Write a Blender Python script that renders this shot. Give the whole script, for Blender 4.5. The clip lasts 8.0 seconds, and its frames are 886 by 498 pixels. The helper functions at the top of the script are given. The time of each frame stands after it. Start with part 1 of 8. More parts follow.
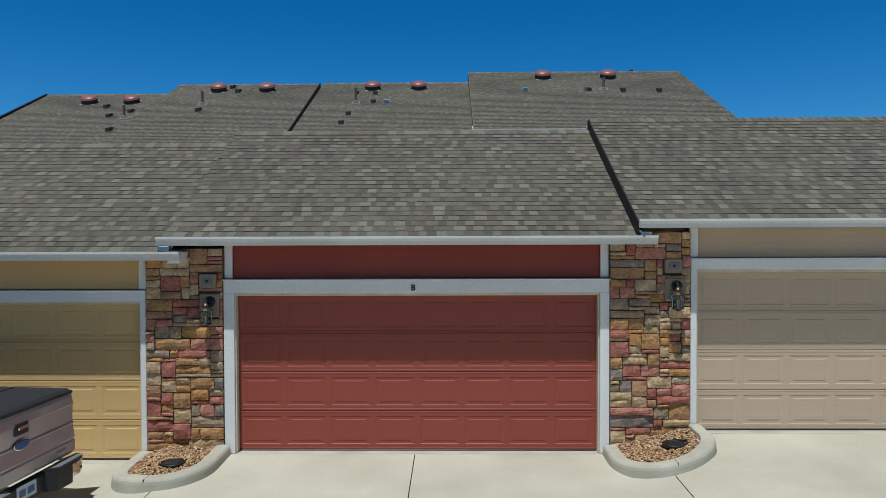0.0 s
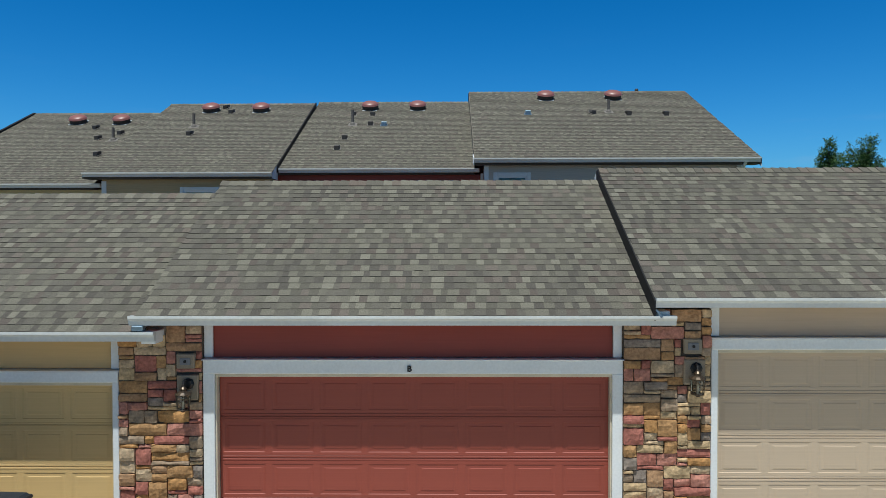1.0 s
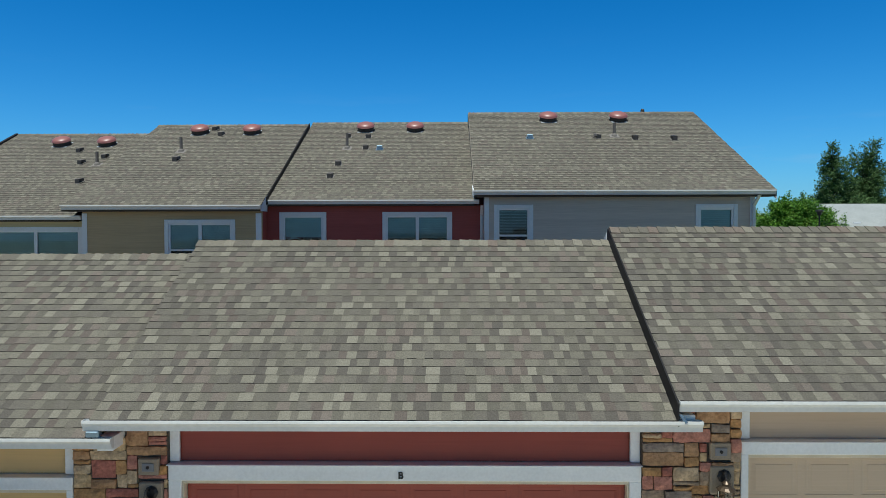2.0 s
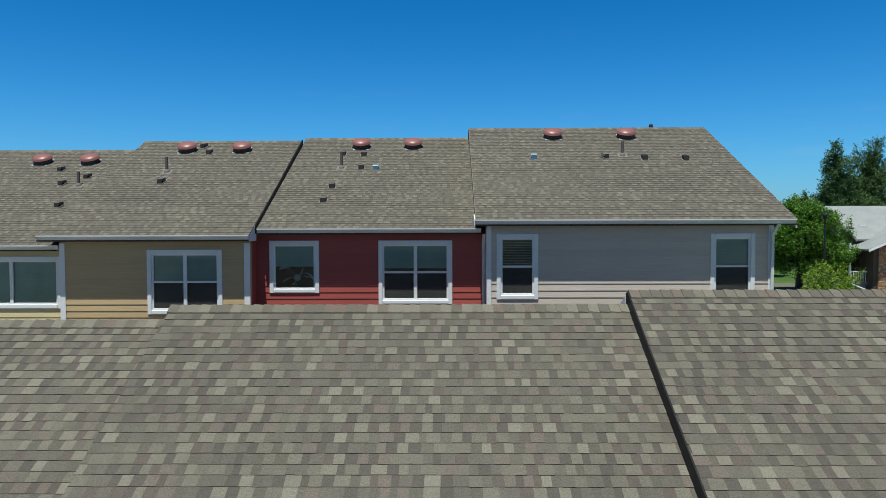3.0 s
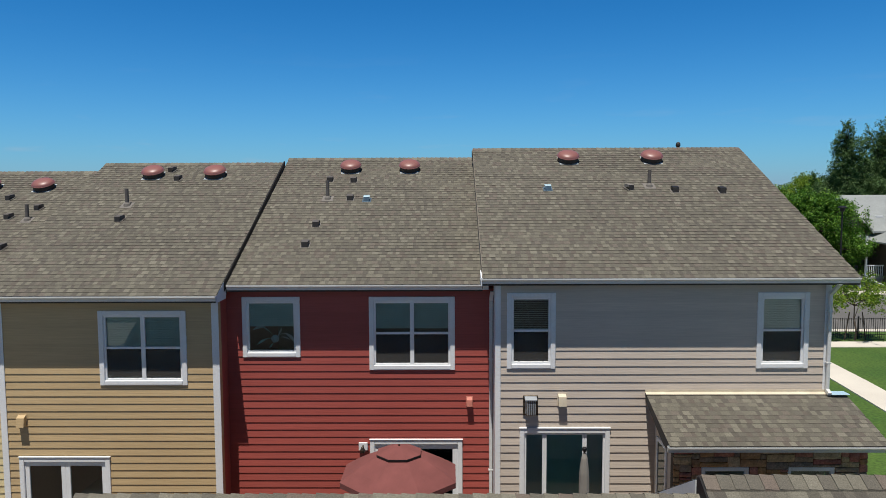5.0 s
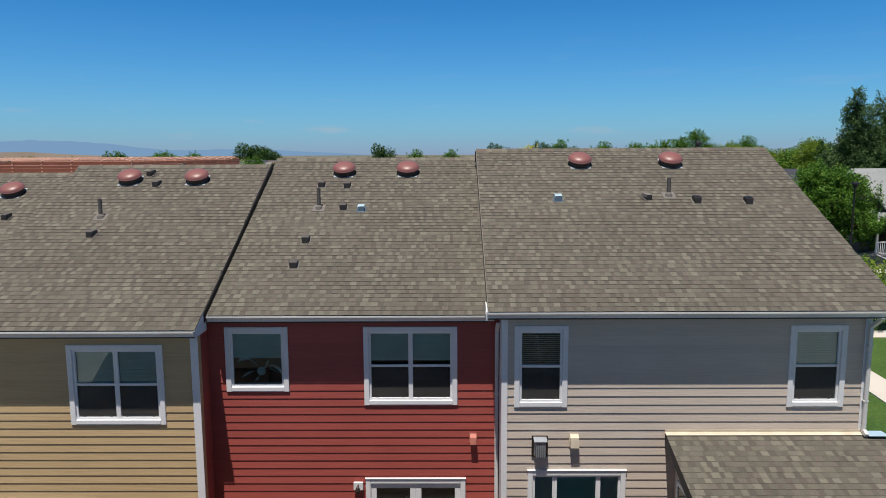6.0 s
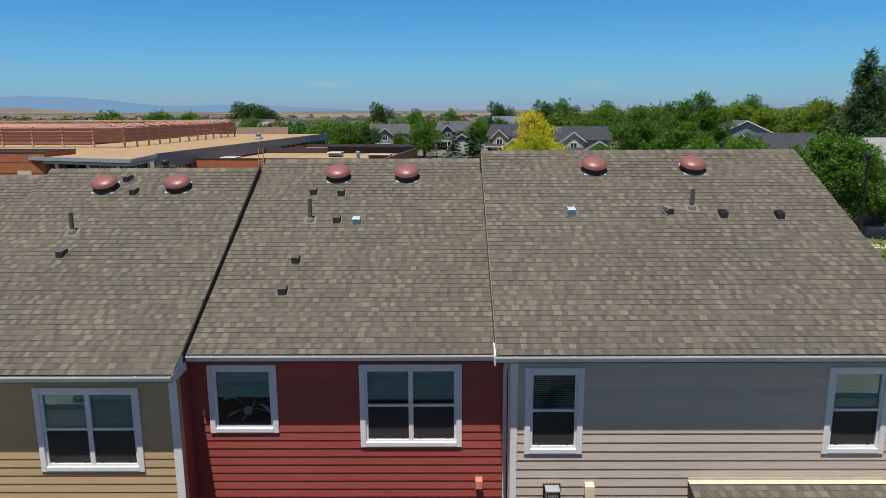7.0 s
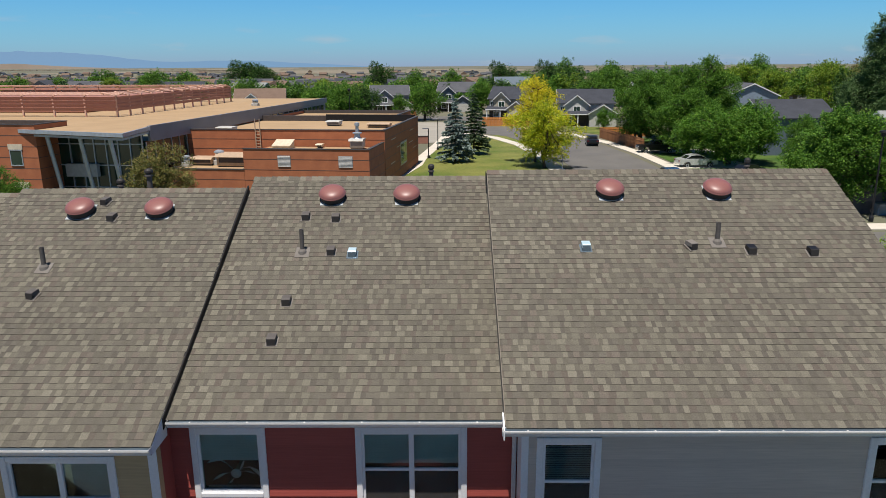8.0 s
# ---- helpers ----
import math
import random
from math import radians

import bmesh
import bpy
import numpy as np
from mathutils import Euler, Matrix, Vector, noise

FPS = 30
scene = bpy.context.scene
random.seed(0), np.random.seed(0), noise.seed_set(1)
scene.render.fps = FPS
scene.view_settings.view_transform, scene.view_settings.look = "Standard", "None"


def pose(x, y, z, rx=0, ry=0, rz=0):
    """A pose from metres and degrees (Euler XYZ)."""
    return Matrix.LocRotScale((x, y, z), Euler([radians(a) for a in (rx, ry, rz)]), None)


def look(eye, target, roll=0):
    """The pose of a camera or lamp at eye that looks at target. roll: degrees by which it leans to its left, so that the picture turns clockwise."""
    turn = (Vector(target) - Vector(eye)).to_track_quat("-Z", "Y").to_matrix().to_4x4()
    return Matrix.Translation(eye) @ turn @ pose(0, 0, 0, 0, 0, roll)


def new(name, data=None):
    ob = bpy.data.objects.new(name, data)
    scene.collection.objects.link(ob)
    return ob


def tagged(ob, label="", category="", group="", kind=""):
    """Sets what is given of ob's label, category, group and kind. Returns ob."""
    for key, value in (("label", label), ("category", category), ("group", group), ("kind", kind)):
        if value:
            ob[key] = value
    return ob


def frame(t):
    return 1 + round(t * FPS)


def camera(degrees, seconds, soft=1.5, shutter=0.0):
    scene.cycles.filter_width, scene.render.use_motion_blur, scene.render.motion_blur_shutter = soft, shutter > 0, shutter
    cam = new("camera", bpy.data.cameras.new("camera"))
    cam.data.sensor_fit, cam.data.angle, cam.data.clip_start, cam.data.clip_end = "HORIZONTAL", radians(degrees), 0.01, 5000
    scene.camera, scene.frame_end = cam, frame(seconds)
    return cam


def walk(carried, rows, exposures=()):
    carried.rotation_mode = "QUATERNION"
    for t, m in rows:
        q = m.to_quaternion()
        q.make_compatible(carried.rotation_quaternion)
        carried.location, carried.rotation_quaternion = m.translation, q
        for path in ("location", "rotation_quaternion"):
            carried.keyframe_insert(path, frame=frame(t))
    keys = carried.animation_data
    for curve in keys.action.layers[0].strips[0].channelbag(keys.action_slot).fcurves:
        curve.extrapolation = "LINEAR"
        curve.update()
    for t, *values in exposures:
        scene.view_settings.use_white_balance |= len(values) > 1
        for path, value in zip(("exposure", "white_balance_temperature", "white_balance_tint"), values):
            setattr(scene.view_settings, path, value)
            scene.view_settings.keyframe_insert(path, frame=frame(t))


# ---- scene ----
cam = camera(64.4, 8.0, soft=0.38)
PATH = [
    (0, (0.05, -1.93, 2.956), (0.023, 0.07, 2.91), -0.2),
    (0.5, (0.044, -1.578, 3.408), (0.016, 0.422, 3.362), -0.15),
    (1, (0.051, -1.148, 3.912), (0.025, 0.851, 3.861), -0.1),
    (1.5, (0.068, -0.675, 4.4), (0.042, 1.324, 4.346), -0.1),
    (2, (0.084, -0.148, 4.905), (0.059, 1.851, 4.848), -0.1),
    (3.5, (0.022, 1.576, 6.223), (0.002, 3.574, 6.135), -0.15),
    (4, (-0.007, 2.243, 6.58), (-0.026, 4.241, 6.479), -0.1),
    (4.5, (-0.018, 2.942, 7.102), (-0.036, 4.938, 6.98), -0.15),
    (6, (-0.046, 5.252, 8.871), (-0.066, 7.234, 8.602), -0.3),
    (6.5, (-0.098, 6.045, 9.442), (-0.116, 8.018, 9.113), -0.3),
    (7, (-0.122, 6.836, 10.028), (-0.141, 8.797, 9.638), -0.35),
    (7.5, (-0.172, 7.609, 10.699), (-0.189, 9.556, 10.242), -0.35),
    (8, (-0.181, 8.399, 11.37), (-0.202, 10.333, 10.863), -0.35),
]
EXPOSURES = [(0.0, -0.33, 5850, 5), (1.5, 0.15, 5950, 2.5), (2.2, 0.18, 6000, 3.5), (3.5, 0.12, 6250, 4.5), (4.5, 0.07, 6400, 8), (6.0, 0.05, 6500, 13.5), (7.0, 0.06, 6550, 13.5), (8.0, 0.16, 6600, 12.5)]
walk(cam, [(t, look(eye, target, roll)) for t, eye, target, roll in PATH], EXPOSURES)

# ---- world, sun ----
SUN_WAY = Vector((0.30, 1.0, -3.35)).normalized()
world = bpy.data.worlds.new("sky")
scene.world = world
world.use_nodes = True
wn = world.node_tree.nodes
wl = world.node_tree.links
sky = wn.new("ShaderNodeTexSky")
sky.sky_type = "NISHITA"
sky.sun_disc = False
sky.sun_elevation = radians(72.7)
sky.sun_rotation = radians(196.7)
sky.altitude = 1600.0
sky.air_density = 0.9
sky.dust_density = 0.0
sky.ozone_density = 3.0
deep = wn.new("ShaderNodeHueSaturation")
deep.inputs["Saturation"].default_value = 1.25
deep.inputs["Value"].default_value = 1.0
tint = wn.new("ShaderNodeMix")
tint.data_type, tint.blend_type = "RGBA", "MULTIPLY"
tint.inputs[0].default_value = 1.0
tint.inputs[7].default_value = (0.40, 1.70, 2.12, 1)
wl.new(sky.outputs[0], deep.inputs["Color"])
wl.new(deep.outputs[0], tint.inputs[6])
# summer haze that pales the sky towards the horizon
wco, wsep, winv, wpow, haze = wn.new("ShaderNodeTexCoord"), wn.new("ShaderNodeSeparateXYZ"), wn.new("ShaderNodeMath"), wn.new("ShaderNodeMath"), wn.new("ShaderNodeMix")
winv.operation, winv.use_clamp = "SUBTRACT", True
winv.inputs[0].default_value = 1.0
wpow.operation = "POWER"
wpow.inputs[1].default_value = 12.0
haze.data_type = "RGBA"
haze.inputs[7].default_value = (4.65, 6.65, 9.2, 1)
wl.new(wco.outputs["Generated"], wsep.inputs[0])
wl.new(wsep.outputs["Z"], winv.inputs[1])
wl.new(winv.outputs[0], wpow.inputs[0])
wl.new(wpow.outputs[0], haze.inputs[0])
# warmer, greyer and far dimmer towards the sun, behind the camera, to deepen wall shade
wdot, wsq, sunward_dim = wn.new("ShaderNodeVectorMath"), wn.new("ShaderNodeMath"), wn.new("ShaderNodeMix")
wdot.operation = "DOT_PRODUCT"
wdot.inputs[1].default_value = -SUN_WAY
wsq.operation, wsq.use_clamp = "MULTIPLY_ADD", True
wsq.inputs[1].default_value, wsq.inputs[2].default_value = 1.6, -0.36
sunward_dim.data_type = "RGBA"
wl.new(wco.outputs["Generated"], wdot.inputs[0])
wl.new(wdot.outputs["Value"], wsq.inputs[0])
wl.new(wsq.outputs[0], sunward_dim.inputs[0])
wl.new(tint.outputs[2], sunward_dim.inputs[6])
pale = wn.new("ShaderNodeHueSaturation")
pale.inputs["Saturation"].default_value = 0.35
pale.inputs["Value"].default_value = 0.16
wl.new(sky.outputs[0], pale.inputs["Color"])
wl.new(pale.outputs[0], sunward_dim.inputs[7])
wl.new(sunward_dim.outputs[2], haze.inputs[6])
# a few thin fair-weather clouds low in the sky
wmap, wnoise, wrng, wlow, cloud = wn.new("ShaderNodeMapping"), wn.new("ShaderNodeTexNoise"), wn.new("ShaderNodeMapRange"), wn.new("ShaderNodeMath"), wn.new("ShaderNodeMix")
wmap.inputs["Scale"].default_value = (5.0, 5.0, 26.0)
wnoise.inputs["Scale"].default_value = 1.6
wnoise.inputs["Detail"].default_value = 7.0
wrng.inputs[1].default_value, wrng.inputs[2].default_value, wrng.inputs[4].default_value = 0.60, 0.78, 0.8
wfar = wn.new("ShaderNodeMath")
wfar.operation = "POWER"
wfar.inputs[1].default_value = 1.6
wlow.operation = "MULTIPLY"
cloud.data_type = "RGBA"
cloud.inputs[7].default_value = (8.0, 8.6, 9.4, 1)
wl.new(wco.outputs["Generated"], wmap.inputs["Vector"])
wl.new(wmap.outputs[0], wnoise.inputs["Vector"])
wl.new(wnoise.outputs["Fac"], wrng.inputs[0])
wl.new(wrng.outputs[0], wlow.inputs[0])
wl.new(wpow.outputs[0], wfar.inputs[0])
wl.new(wfar.outputs[0], wlow.inputs[1])
wl.new(wlow.outputs[0], cloud.inputs[0])
wl.new(haze.outputs[2], cloud.inputs[6])
wl.new(cloud.outputs[2], wn["Background"].inputs[0])
wn["Background"].inputs[1].default_value = 0.053

sun = new("sun", bpy.data.lights.new("sun", "SUN"))
sun.data.energy = 5.0
sun.data.angle = radians(0.53)
sun.data.color = (1.0, 0.95, 0.87)
sun.matrix_world = look((0, 0, 60), Vector((0, 0, 60)) + SUN_WAY)


# ---- materials ----
def mat(name, c1, c2=None, scale=3.0, rough=0.7, bump=0.0, bscale=60.0, metal=0.0, vary=0.0, stain=0.12, spec=0.4, coat=0.0, grain=None):
    """A procedural surface: two colours mixed by noise at two sizes, piece-by-piece value changes, fine relief."""
    m = bpy.data.materials.new(name)
    m.use_nodes = True
    n, l = m.node_tree.nodes, m.node_tree.links
    b = n["Principled BSDF"]
    c2 = c2 or tuple(min(1.0, v * 0.8) for v in c1)
    co = n.new("ShaderNodeTexCoord")
    big = n.new("ShaderNodeTexNoise")
    big.inputs["Scale"].default_value = scale
    big.inputs["Detail"].default_value = 5.0
    fine = n.new("ShaderNodeTexNoise")
    fine.inputs["Scale"].default_value = bscale
    fine.inputs["Detail"].default_value = 3.0
    l.new(co.outputs["Object"], big.inputs["Vector"])
    stretch = n.new("ShaderNodeMapping")
    stretch.inputs["Scale"].default_value = grain or (1, 1, 1)
    l.new(co.outputs["Object"], stretch.inputs["Vector"])
    l.new(stretch.outputs[0], fine.inputs["Vector"])
    ramp = n.new("ShaderNodeMapRange")
    ramp.inputs[1].default_value, ramp.inputs[2].default_value = 0.32, 0.68
    l.new(big.outputs["Fac"], ramp.inputs[0])
    mix = n.new("ShaderNodeMix")
    mix.data_type = "RGBA"
    mix.inputs[6].default_value, mix.inputs[7].default_value = (*c1, 1), (*c2, 1)
    l.new(ramp.outputs[0], mix.inputs[0])
    val = n.new("ShaderNodeHueSaturation")
    l.new(mix.outputs[2], val.inputs["Color"])
    gr = n.new("ShaderNodeMapRange")
    gr.inputs[1].default_value, gr.inputs[2].default_value = 0.25, 0.75
    gr.inputs[3].default_value, gr.inputs[4].default_value = 1 - stain, 1 + stain
    l.new(fine.outputs["Fac"], gr.inputs[0])
    last = gr.outputs[0]
    if vary:
        mul = n.new("ShaderNodeMath")
        mul.operation = "MULTIPLY"
        pr = n.new("ShaderNodeMapRange")
        pr.inputs[3].default_value, pr.inputs[4].default_value = 1 - vary, 1 + vary
        l.new(piece_random(n, l), pr.inputs[0])
        l.new(last, mul.inputs[0])
        l.new(pr.outputs[0], mul.inputs[1])
        last = mul.outputs[0]
    l.new(last, val.inputs["Value"])
    l.new(val.outputs[0], b.inputs["Base Color"])
    b.inputs["Roughness"].default_value = rough
    b.inputs["Metallic"].default_value = metal
    b.inputs["Specular IOR Level"].default_value = spec
    b.inputs["Coat Weight"].default_value = coat
    if bump:
        bp = n.new("ShaderNodeBump")
        bp.inputs["Strength"].default_value = bump
        bp.inputs["Distance"].default_value = 0.01
        l.new(fine.outputs["Fac"], bp.inputs["Height"])
        l.new(bp.outputs[0], b.inputs["Normal"])
    return m


def piece_random(n, l):
    """A number of its own for each object and each loose piece of a mesh."""
    oi, ge, add, fr = n.new("ShaderNodeObjectInfo"), n.new("ShaderNodeNewGeometry"), n.new("ShaderNodeMath"), n.new("ShaderNodeMath")
    fr.operation = "FRACT"
    l.new(oi.outputs["Random"], add.inputs[0])
    l.new(ge.outputs["Random Per Island"], add.inputs[1])
    l.new(add.outputs[0], fr.inputs[0])
    return fr.outputs[0]


def palette_mat(name, stops, rough=0.9, bump=0.5, bscale=90.0, stain=0.2, scale=2.0, wash=0.1, constant=True, spec=0.3):
    """Pieces that each take one colour of a palette, with grain and a slow wash of wear over them."""
    m = mat(name, (1, 1, 1), (1 - wash, 1 - wash, 1 - wash), scale, rough, bump, bscale, stain=stain, spec=spec)
    n, l = m.node_tree.nodes, m.node_tree.links
    mix = [k for k in n if k.type == "MIX"][0]
    cr = n.new("ShaderNodeValToRGB")
    cr.color_ramp.interpolation = "CONSTANT" if constant else "LINEAR"
    while len(cr.color_ramp.elements) < len(stops):
        cr.color_ramp.elements.new(0.5)
    for e, (p, c) in zip(cr.color_ramp.elements, stops):
        e.position, e.color = p, (*c, 1)
    l.new(piece_random(n, l), cr.inputs[0])
    mm = n.new("ShaderNodeMix")
    mm.data_type, mm.blend_type = "RGBA", "MULTIPLY"
    mm.inputs[0].default_value = 1.0
    l.new(cr.outputs[0], mm.inputs[6])
    l.new(mix.outputs[2], mm.inputs[7])
    hs = [k for k in n if k.type == "HUE_SAT"][0]
    l.new(mm.outputs[2], hs.inputs["Color"])
    return m


def glass_mat(name, tint, gloss_rough=0.02):
    """A thin pane: clear, tinted, with a Fresnel gloss."""
    m = bpy.data.materials.new(name)
    m.use_nodes = True
    n, l = m.node_tree.nodes, m.node_tree.links
    n.remove(n["Principled BSDF"])
    tr, gl, fr, mx = n.new("ShaderNodeBsdfTransparent"), n.new("ShaderNodeBsdfGlossy"), n.new("ShaderNodeFresnel"), n.new("ShaderNodeMixShader")
    tr.inputs[0].default_value = (*tint, 1)
    gl.inputs["Roughness"].default_value = gloss_rough
    gl.inputs["Color"].default_value = (0.9, 0.95, 1, 1)
    fr.inputs["IOR"].default_value = 1.5
    l.new(fr.outputs[0], mx.inputs[0])
    l.new(tr.outputs[0], mx.inputs[1])
    l.new(gl.outputs[0], mx.inputs[2])
    l.new(mx.outputs[0], n["Material Output"].inputs[0])
    return m


TOOTH = [(0.0, (0.110, 0.101, 0.083)), (0.26, (0.133, 0.124, 0.098)), (0.50, (0.149, 0.139, 0.110)), (0.66, (0.133, 0.113, 0.095)), (0.79, (0.167, 0.157, 0.124)), (0.92, (0.186, 0.175, 0.139))]
GAP = [(0.0, (0.083, 0.075, 0.063)), (0.25, (0.099, 0.092, 0.073)), (0.55, (0.114, 0.105, 0.085)), (0.75, (0.098, 0.082, 0.069)), (0.92, (0.132, 0.123, 0.097))]
CAPS = [(0.0, (0.114, 0.104, 0.084)), (0.3, (0.150, 0.139, 0.109)), (0.6, (0.140, 0.112, 0.092)), (0.72, (0.180, 0.167, 0.132)), (0.9, (0.143, 0.118, 0.096))]
CALM = lambda stops: [(p, tuple(k * 0.82 + m * 0.18 for k, m in zip(c, (0.140, 0.130, 0.102)))) for p, c in stops]
M_SHINGLE = palette_mat("asphalt_shingle", TOOTH, rough=0.86, bump=0.6, bscale=75.0, stain=0.38, scale=0.7, wash=0.14, spec=0.42)
M_GAP = palette_mat("asphalt_shingle_lower_layer", GAP, rough=0.86, bump=0.6, bscale=75.0, stain=0.38, scale=0.7, wash=0.14, spec=0.42)
M_SHINGLE2 = palette_mat("house_asphalt_shingle", CALM(TOOTH), rough=0.86, bump=0.6, bscale=75.0, stain=0.34, scale=0.6, wash=0.12, spec=0.42)
M_GAP2 = palette_mat("house_asphalt_shingle_lower_layer", CALM(GAP), rough=0.86, bump=0.6, bscale=75.0, stain=0.34, scale=0.6, wash=0.12, spec=0.42)
M_CAP = palette_mat("asphalt_ridge_cap", CAPS, rough=0.86, bump=0.6, bscale=75.0, stain=0.34, scale=0.7, wash=0.12, spec=0.42)
M_BUTT = mat("shingle_cut_edge", (0.055, 0.049, 0.044), rough=0.95, scale=5.0)
M_WEATHER = mat("weathered_roof_edge", (0.21, 0.185, 0.15), (0.17, 0.15, 0.12), 3, 0.9, 0.3, 50, stain=0.2)
M_UNDER = mat("roof_underlay", (0.07, 0.065, 0.06), rough=0.95, scale=2.0)
M_WHITE = mat("white_trim_paint", (0.82, 0.83, 0.84), (0.76, 0.78, 0.79), 1.5, 0.5, 0.05, 30, stain=0.05)
M_CREAM = mat("cream_moulding", (0.68, 0.60, 0.46), rough=0.55, stain=0.05)
M_GUTTER = mat("white_metal_gutter", (0.70, 0.71, 0.70), (0.60, 0.61, 0.60), 0.8, 0.35, 0.0, 20, stain=0.06, spec=0.5)
M_GALV = mat("bare_metal_edge", (0.22, 0.30, 0.37), rough=0.35, metal=0.7, stain=0.15)
M_RED_DOOR = mat("red_door_paint", (0.308, 0.067, 0.045), (0.285, 0.061, 0.041), 0.9, 0.5, 0.12, 40, stain=0.05, grain=(0.03, 1, 1.2))
M_TAN_DOOR = mat("mustard_door_paint", (0.68, 0.475, 0.215), (0.64, 0.447, 0.20), 0.9, 0.5, 0.12, 40, stain=0.04, grain=(0.03, 1, 1.2))
M_BEIGE_DOOR = mat("beige_door_paint", (0.565, 0.440, 0.320), (0.532, 0.415, 0.302), 0.9, 0.5, 0.12, 40, stain=0.04, grain=(0.03, 1, 1.2))
M_RED = mat("red_siding_paint", (0.380, 0.084, 0.067), (0.345, 0.075, 0.060), 0.6, 0.6, 0.2, 45, vary=0.06, stain=0.09, grain=(0.04, 1, 1))
M_TAN = mat("tan_siding_paint", (0.530, 0.388, 0.212), (0.492, 0.360, 0.195), 0.6, 0.6, 0.2, 45, vary=0.05, stain=0.09, grain=(0.04, 1, 1))
M_BEIGE = mat("beige_siding_paint", (0.600, 0.520, 0.440), (0.560, 0.486, 0.410), 0.6, 0.6, 0.2, 45, vary=0.05, stain=0.09, grain=(0.04, 1, 1))
M_CREAMY = mat("pale_yellow_siding_paint", (0.680, 0.580, 0.330), (0.63, 0.53, 0.30), 0.6, 0.6, 0.2, 45, vary=0.05, stain=0.09, grain=(0.04, 1, 1))
M_CONC = mat("driveway_concrete", (0.510, 0.485, 0.400), (0.405, 0.378, 0.305), 0.75, 0.9, 0.25, 70, vary=0.05, stain=0.12)
M_KERB = mat("kerb_concrete", (0.470, 0.455, 0.385), (0.36, 0.345, 0.285), 2.2, 0.9, 0.2, 60, stain=0.07)
M_JOINT = mat("joint_dirt", (0.12, 0.11, 0.09), rough=0.95)
M_MORTAR = mat("dark_mortar", (0.10, 0.082, 0.066), rough=0.95, bump=0.4, bscale=50)
STONE = [(0.0, (0.49, 0.28, 0.125)), (0.15, (0.43, 0.165, 0.125)), (0.25, (0.41, 0.30, 0.205)), (0.35, (0.60, 0.43, 0.245)), (0.50, (0.46, 0.275, 0.15)),
         (0.62, (0.53, 0.24, 0.18)), (0.73, (0.58, 0.43, 0.275)), (0.84, (0.29, 0.235, 0.195)), (0.90, (0.56, 0.30, 0.115))]
M_STONE = palette_mat("ledge_stone", STONE, rough=0.9, bump=0.9, bscale=28.0, stain=0.34, scale=6.0, wash=0.35)
PEBBLE = [(0.0, (0.42, 0.25, 0.12)), (0.3, (0.52, 0.36, 0.21)), (0.55, (0.30, 0.16, 0.085)), (0.78, (0.58, 0.45, 0.31)), (0.9, (0.24, 0.18, 0.14))]
M_PEBBLE = palette_mat("river_pebbles", PEBBLE, rough=0.8, bump=0.1, stain=0.1)
M_PLAQUE = mat("plaque_stone", (0.34, 0.28, 0.21), rough=0.85, bump=0.2)
M_BLACK = mat("black_metal", (0.012, 0.012, 0.014), rough=0.45, stain=0.1)
M_FLASH = mat("black_flashing", (0.010, 0.010, 0.012), (0.014, 0.014, 0.016), 4, 0.6, stain=0.1, spec=0.25)
M_BRONZE = mat("weathered_bronze", (0.10, 0.075, 0.05), (0.05, 0.04, 0.035), 8, 0.4, 0.1, 40, metal=0.7)
M_DOME = mat("red_brown_vent_paint", (0.255, 0.106, 0.097), (0.225, 0.093, 0.085), 3, 0.42, stain=0.06, spec=0.5)
M_DOMELOW = mat("dark_vent_throat", (0.035, 0.032, 0.032), rough=0.6)
M_VENTGREY = mat("grey_plastic_vent", (0.105, 0.096, 0.092), (0.08, 0.073, 0.07), 8, 0.7, stain=0.12)
M_BOOT = mat("grey_pipe_boot", (0.19, 0.175, 0.16), rough=0.8)
M_BLUEVENT = mat("galvanised_vent", (0.56, 0.74, 0.82), (0.50, 0.68, 0.76), 5, 0.3, metal=0.25, stain=0.08)
M_GLASS = glass_mat("window_glass", (0.80, 0.88, 0.87))
M_INSECT = mat("dark_insect_screen", (0.075, 0.073, 0.068), rough=0.8, stain=0.1)
M_INSECT.node_tree.nodes["Principled BSDF"].inputs["Alpha"].default_value = 0.55
M_LAMPGLASS = glass_mat("lantern_glass", (0.9, 0.88, 0.82), 0.05)
M_BLIND = mat("pale_blind", (0.60, 0.70, 0.65), rough=0.7, stain=0.04)
M_GREYBLIND = mat("grey_slat_blind", (0.76, 0.82, 0.79), rough=0.6, stain=0.04)
M_ROOM = mat("plain_room_wall", (0.20, 0.21, 0.19), rough=0.9)
M_SCULPT = mat("silver_ornament", (0.60, 0.62, 0.64), rough=0.4, metal=0.2)
M_PAVE = mat("pale_pavement", (0.62, 0.58, 0.50), (0.55, 0.51, 0.44), 0.5, 0.9, 0.1, 40, stain=0.07)
M_ASPHALT = mat("worn_asphalt", (0.145, 0.140, 0.132), (0.115, 0.112, 0.106), 0.25, 0.92, 0.2, 40, stain=0.12)
M_LAWN = mat("mown_lawn", (0.080, 0.122, 0.016), (0.180, 0.185, 0.045), 0.22, 0.95, 0.8, 9, stain=0.5)
M_LAWN2 = mat("watered_lawn", (0.034, 0.085, 0.010), (0.070, 0.125, 0.018), 0.30, 0.95, 0.8, 9, stain=0.42)
M_BARK = mat("tree_bark", (0.10, 0.075, 0.055), (0.065, 0.05, 0.04), 4, 0.95, 0.6, 25, stain=0.25)
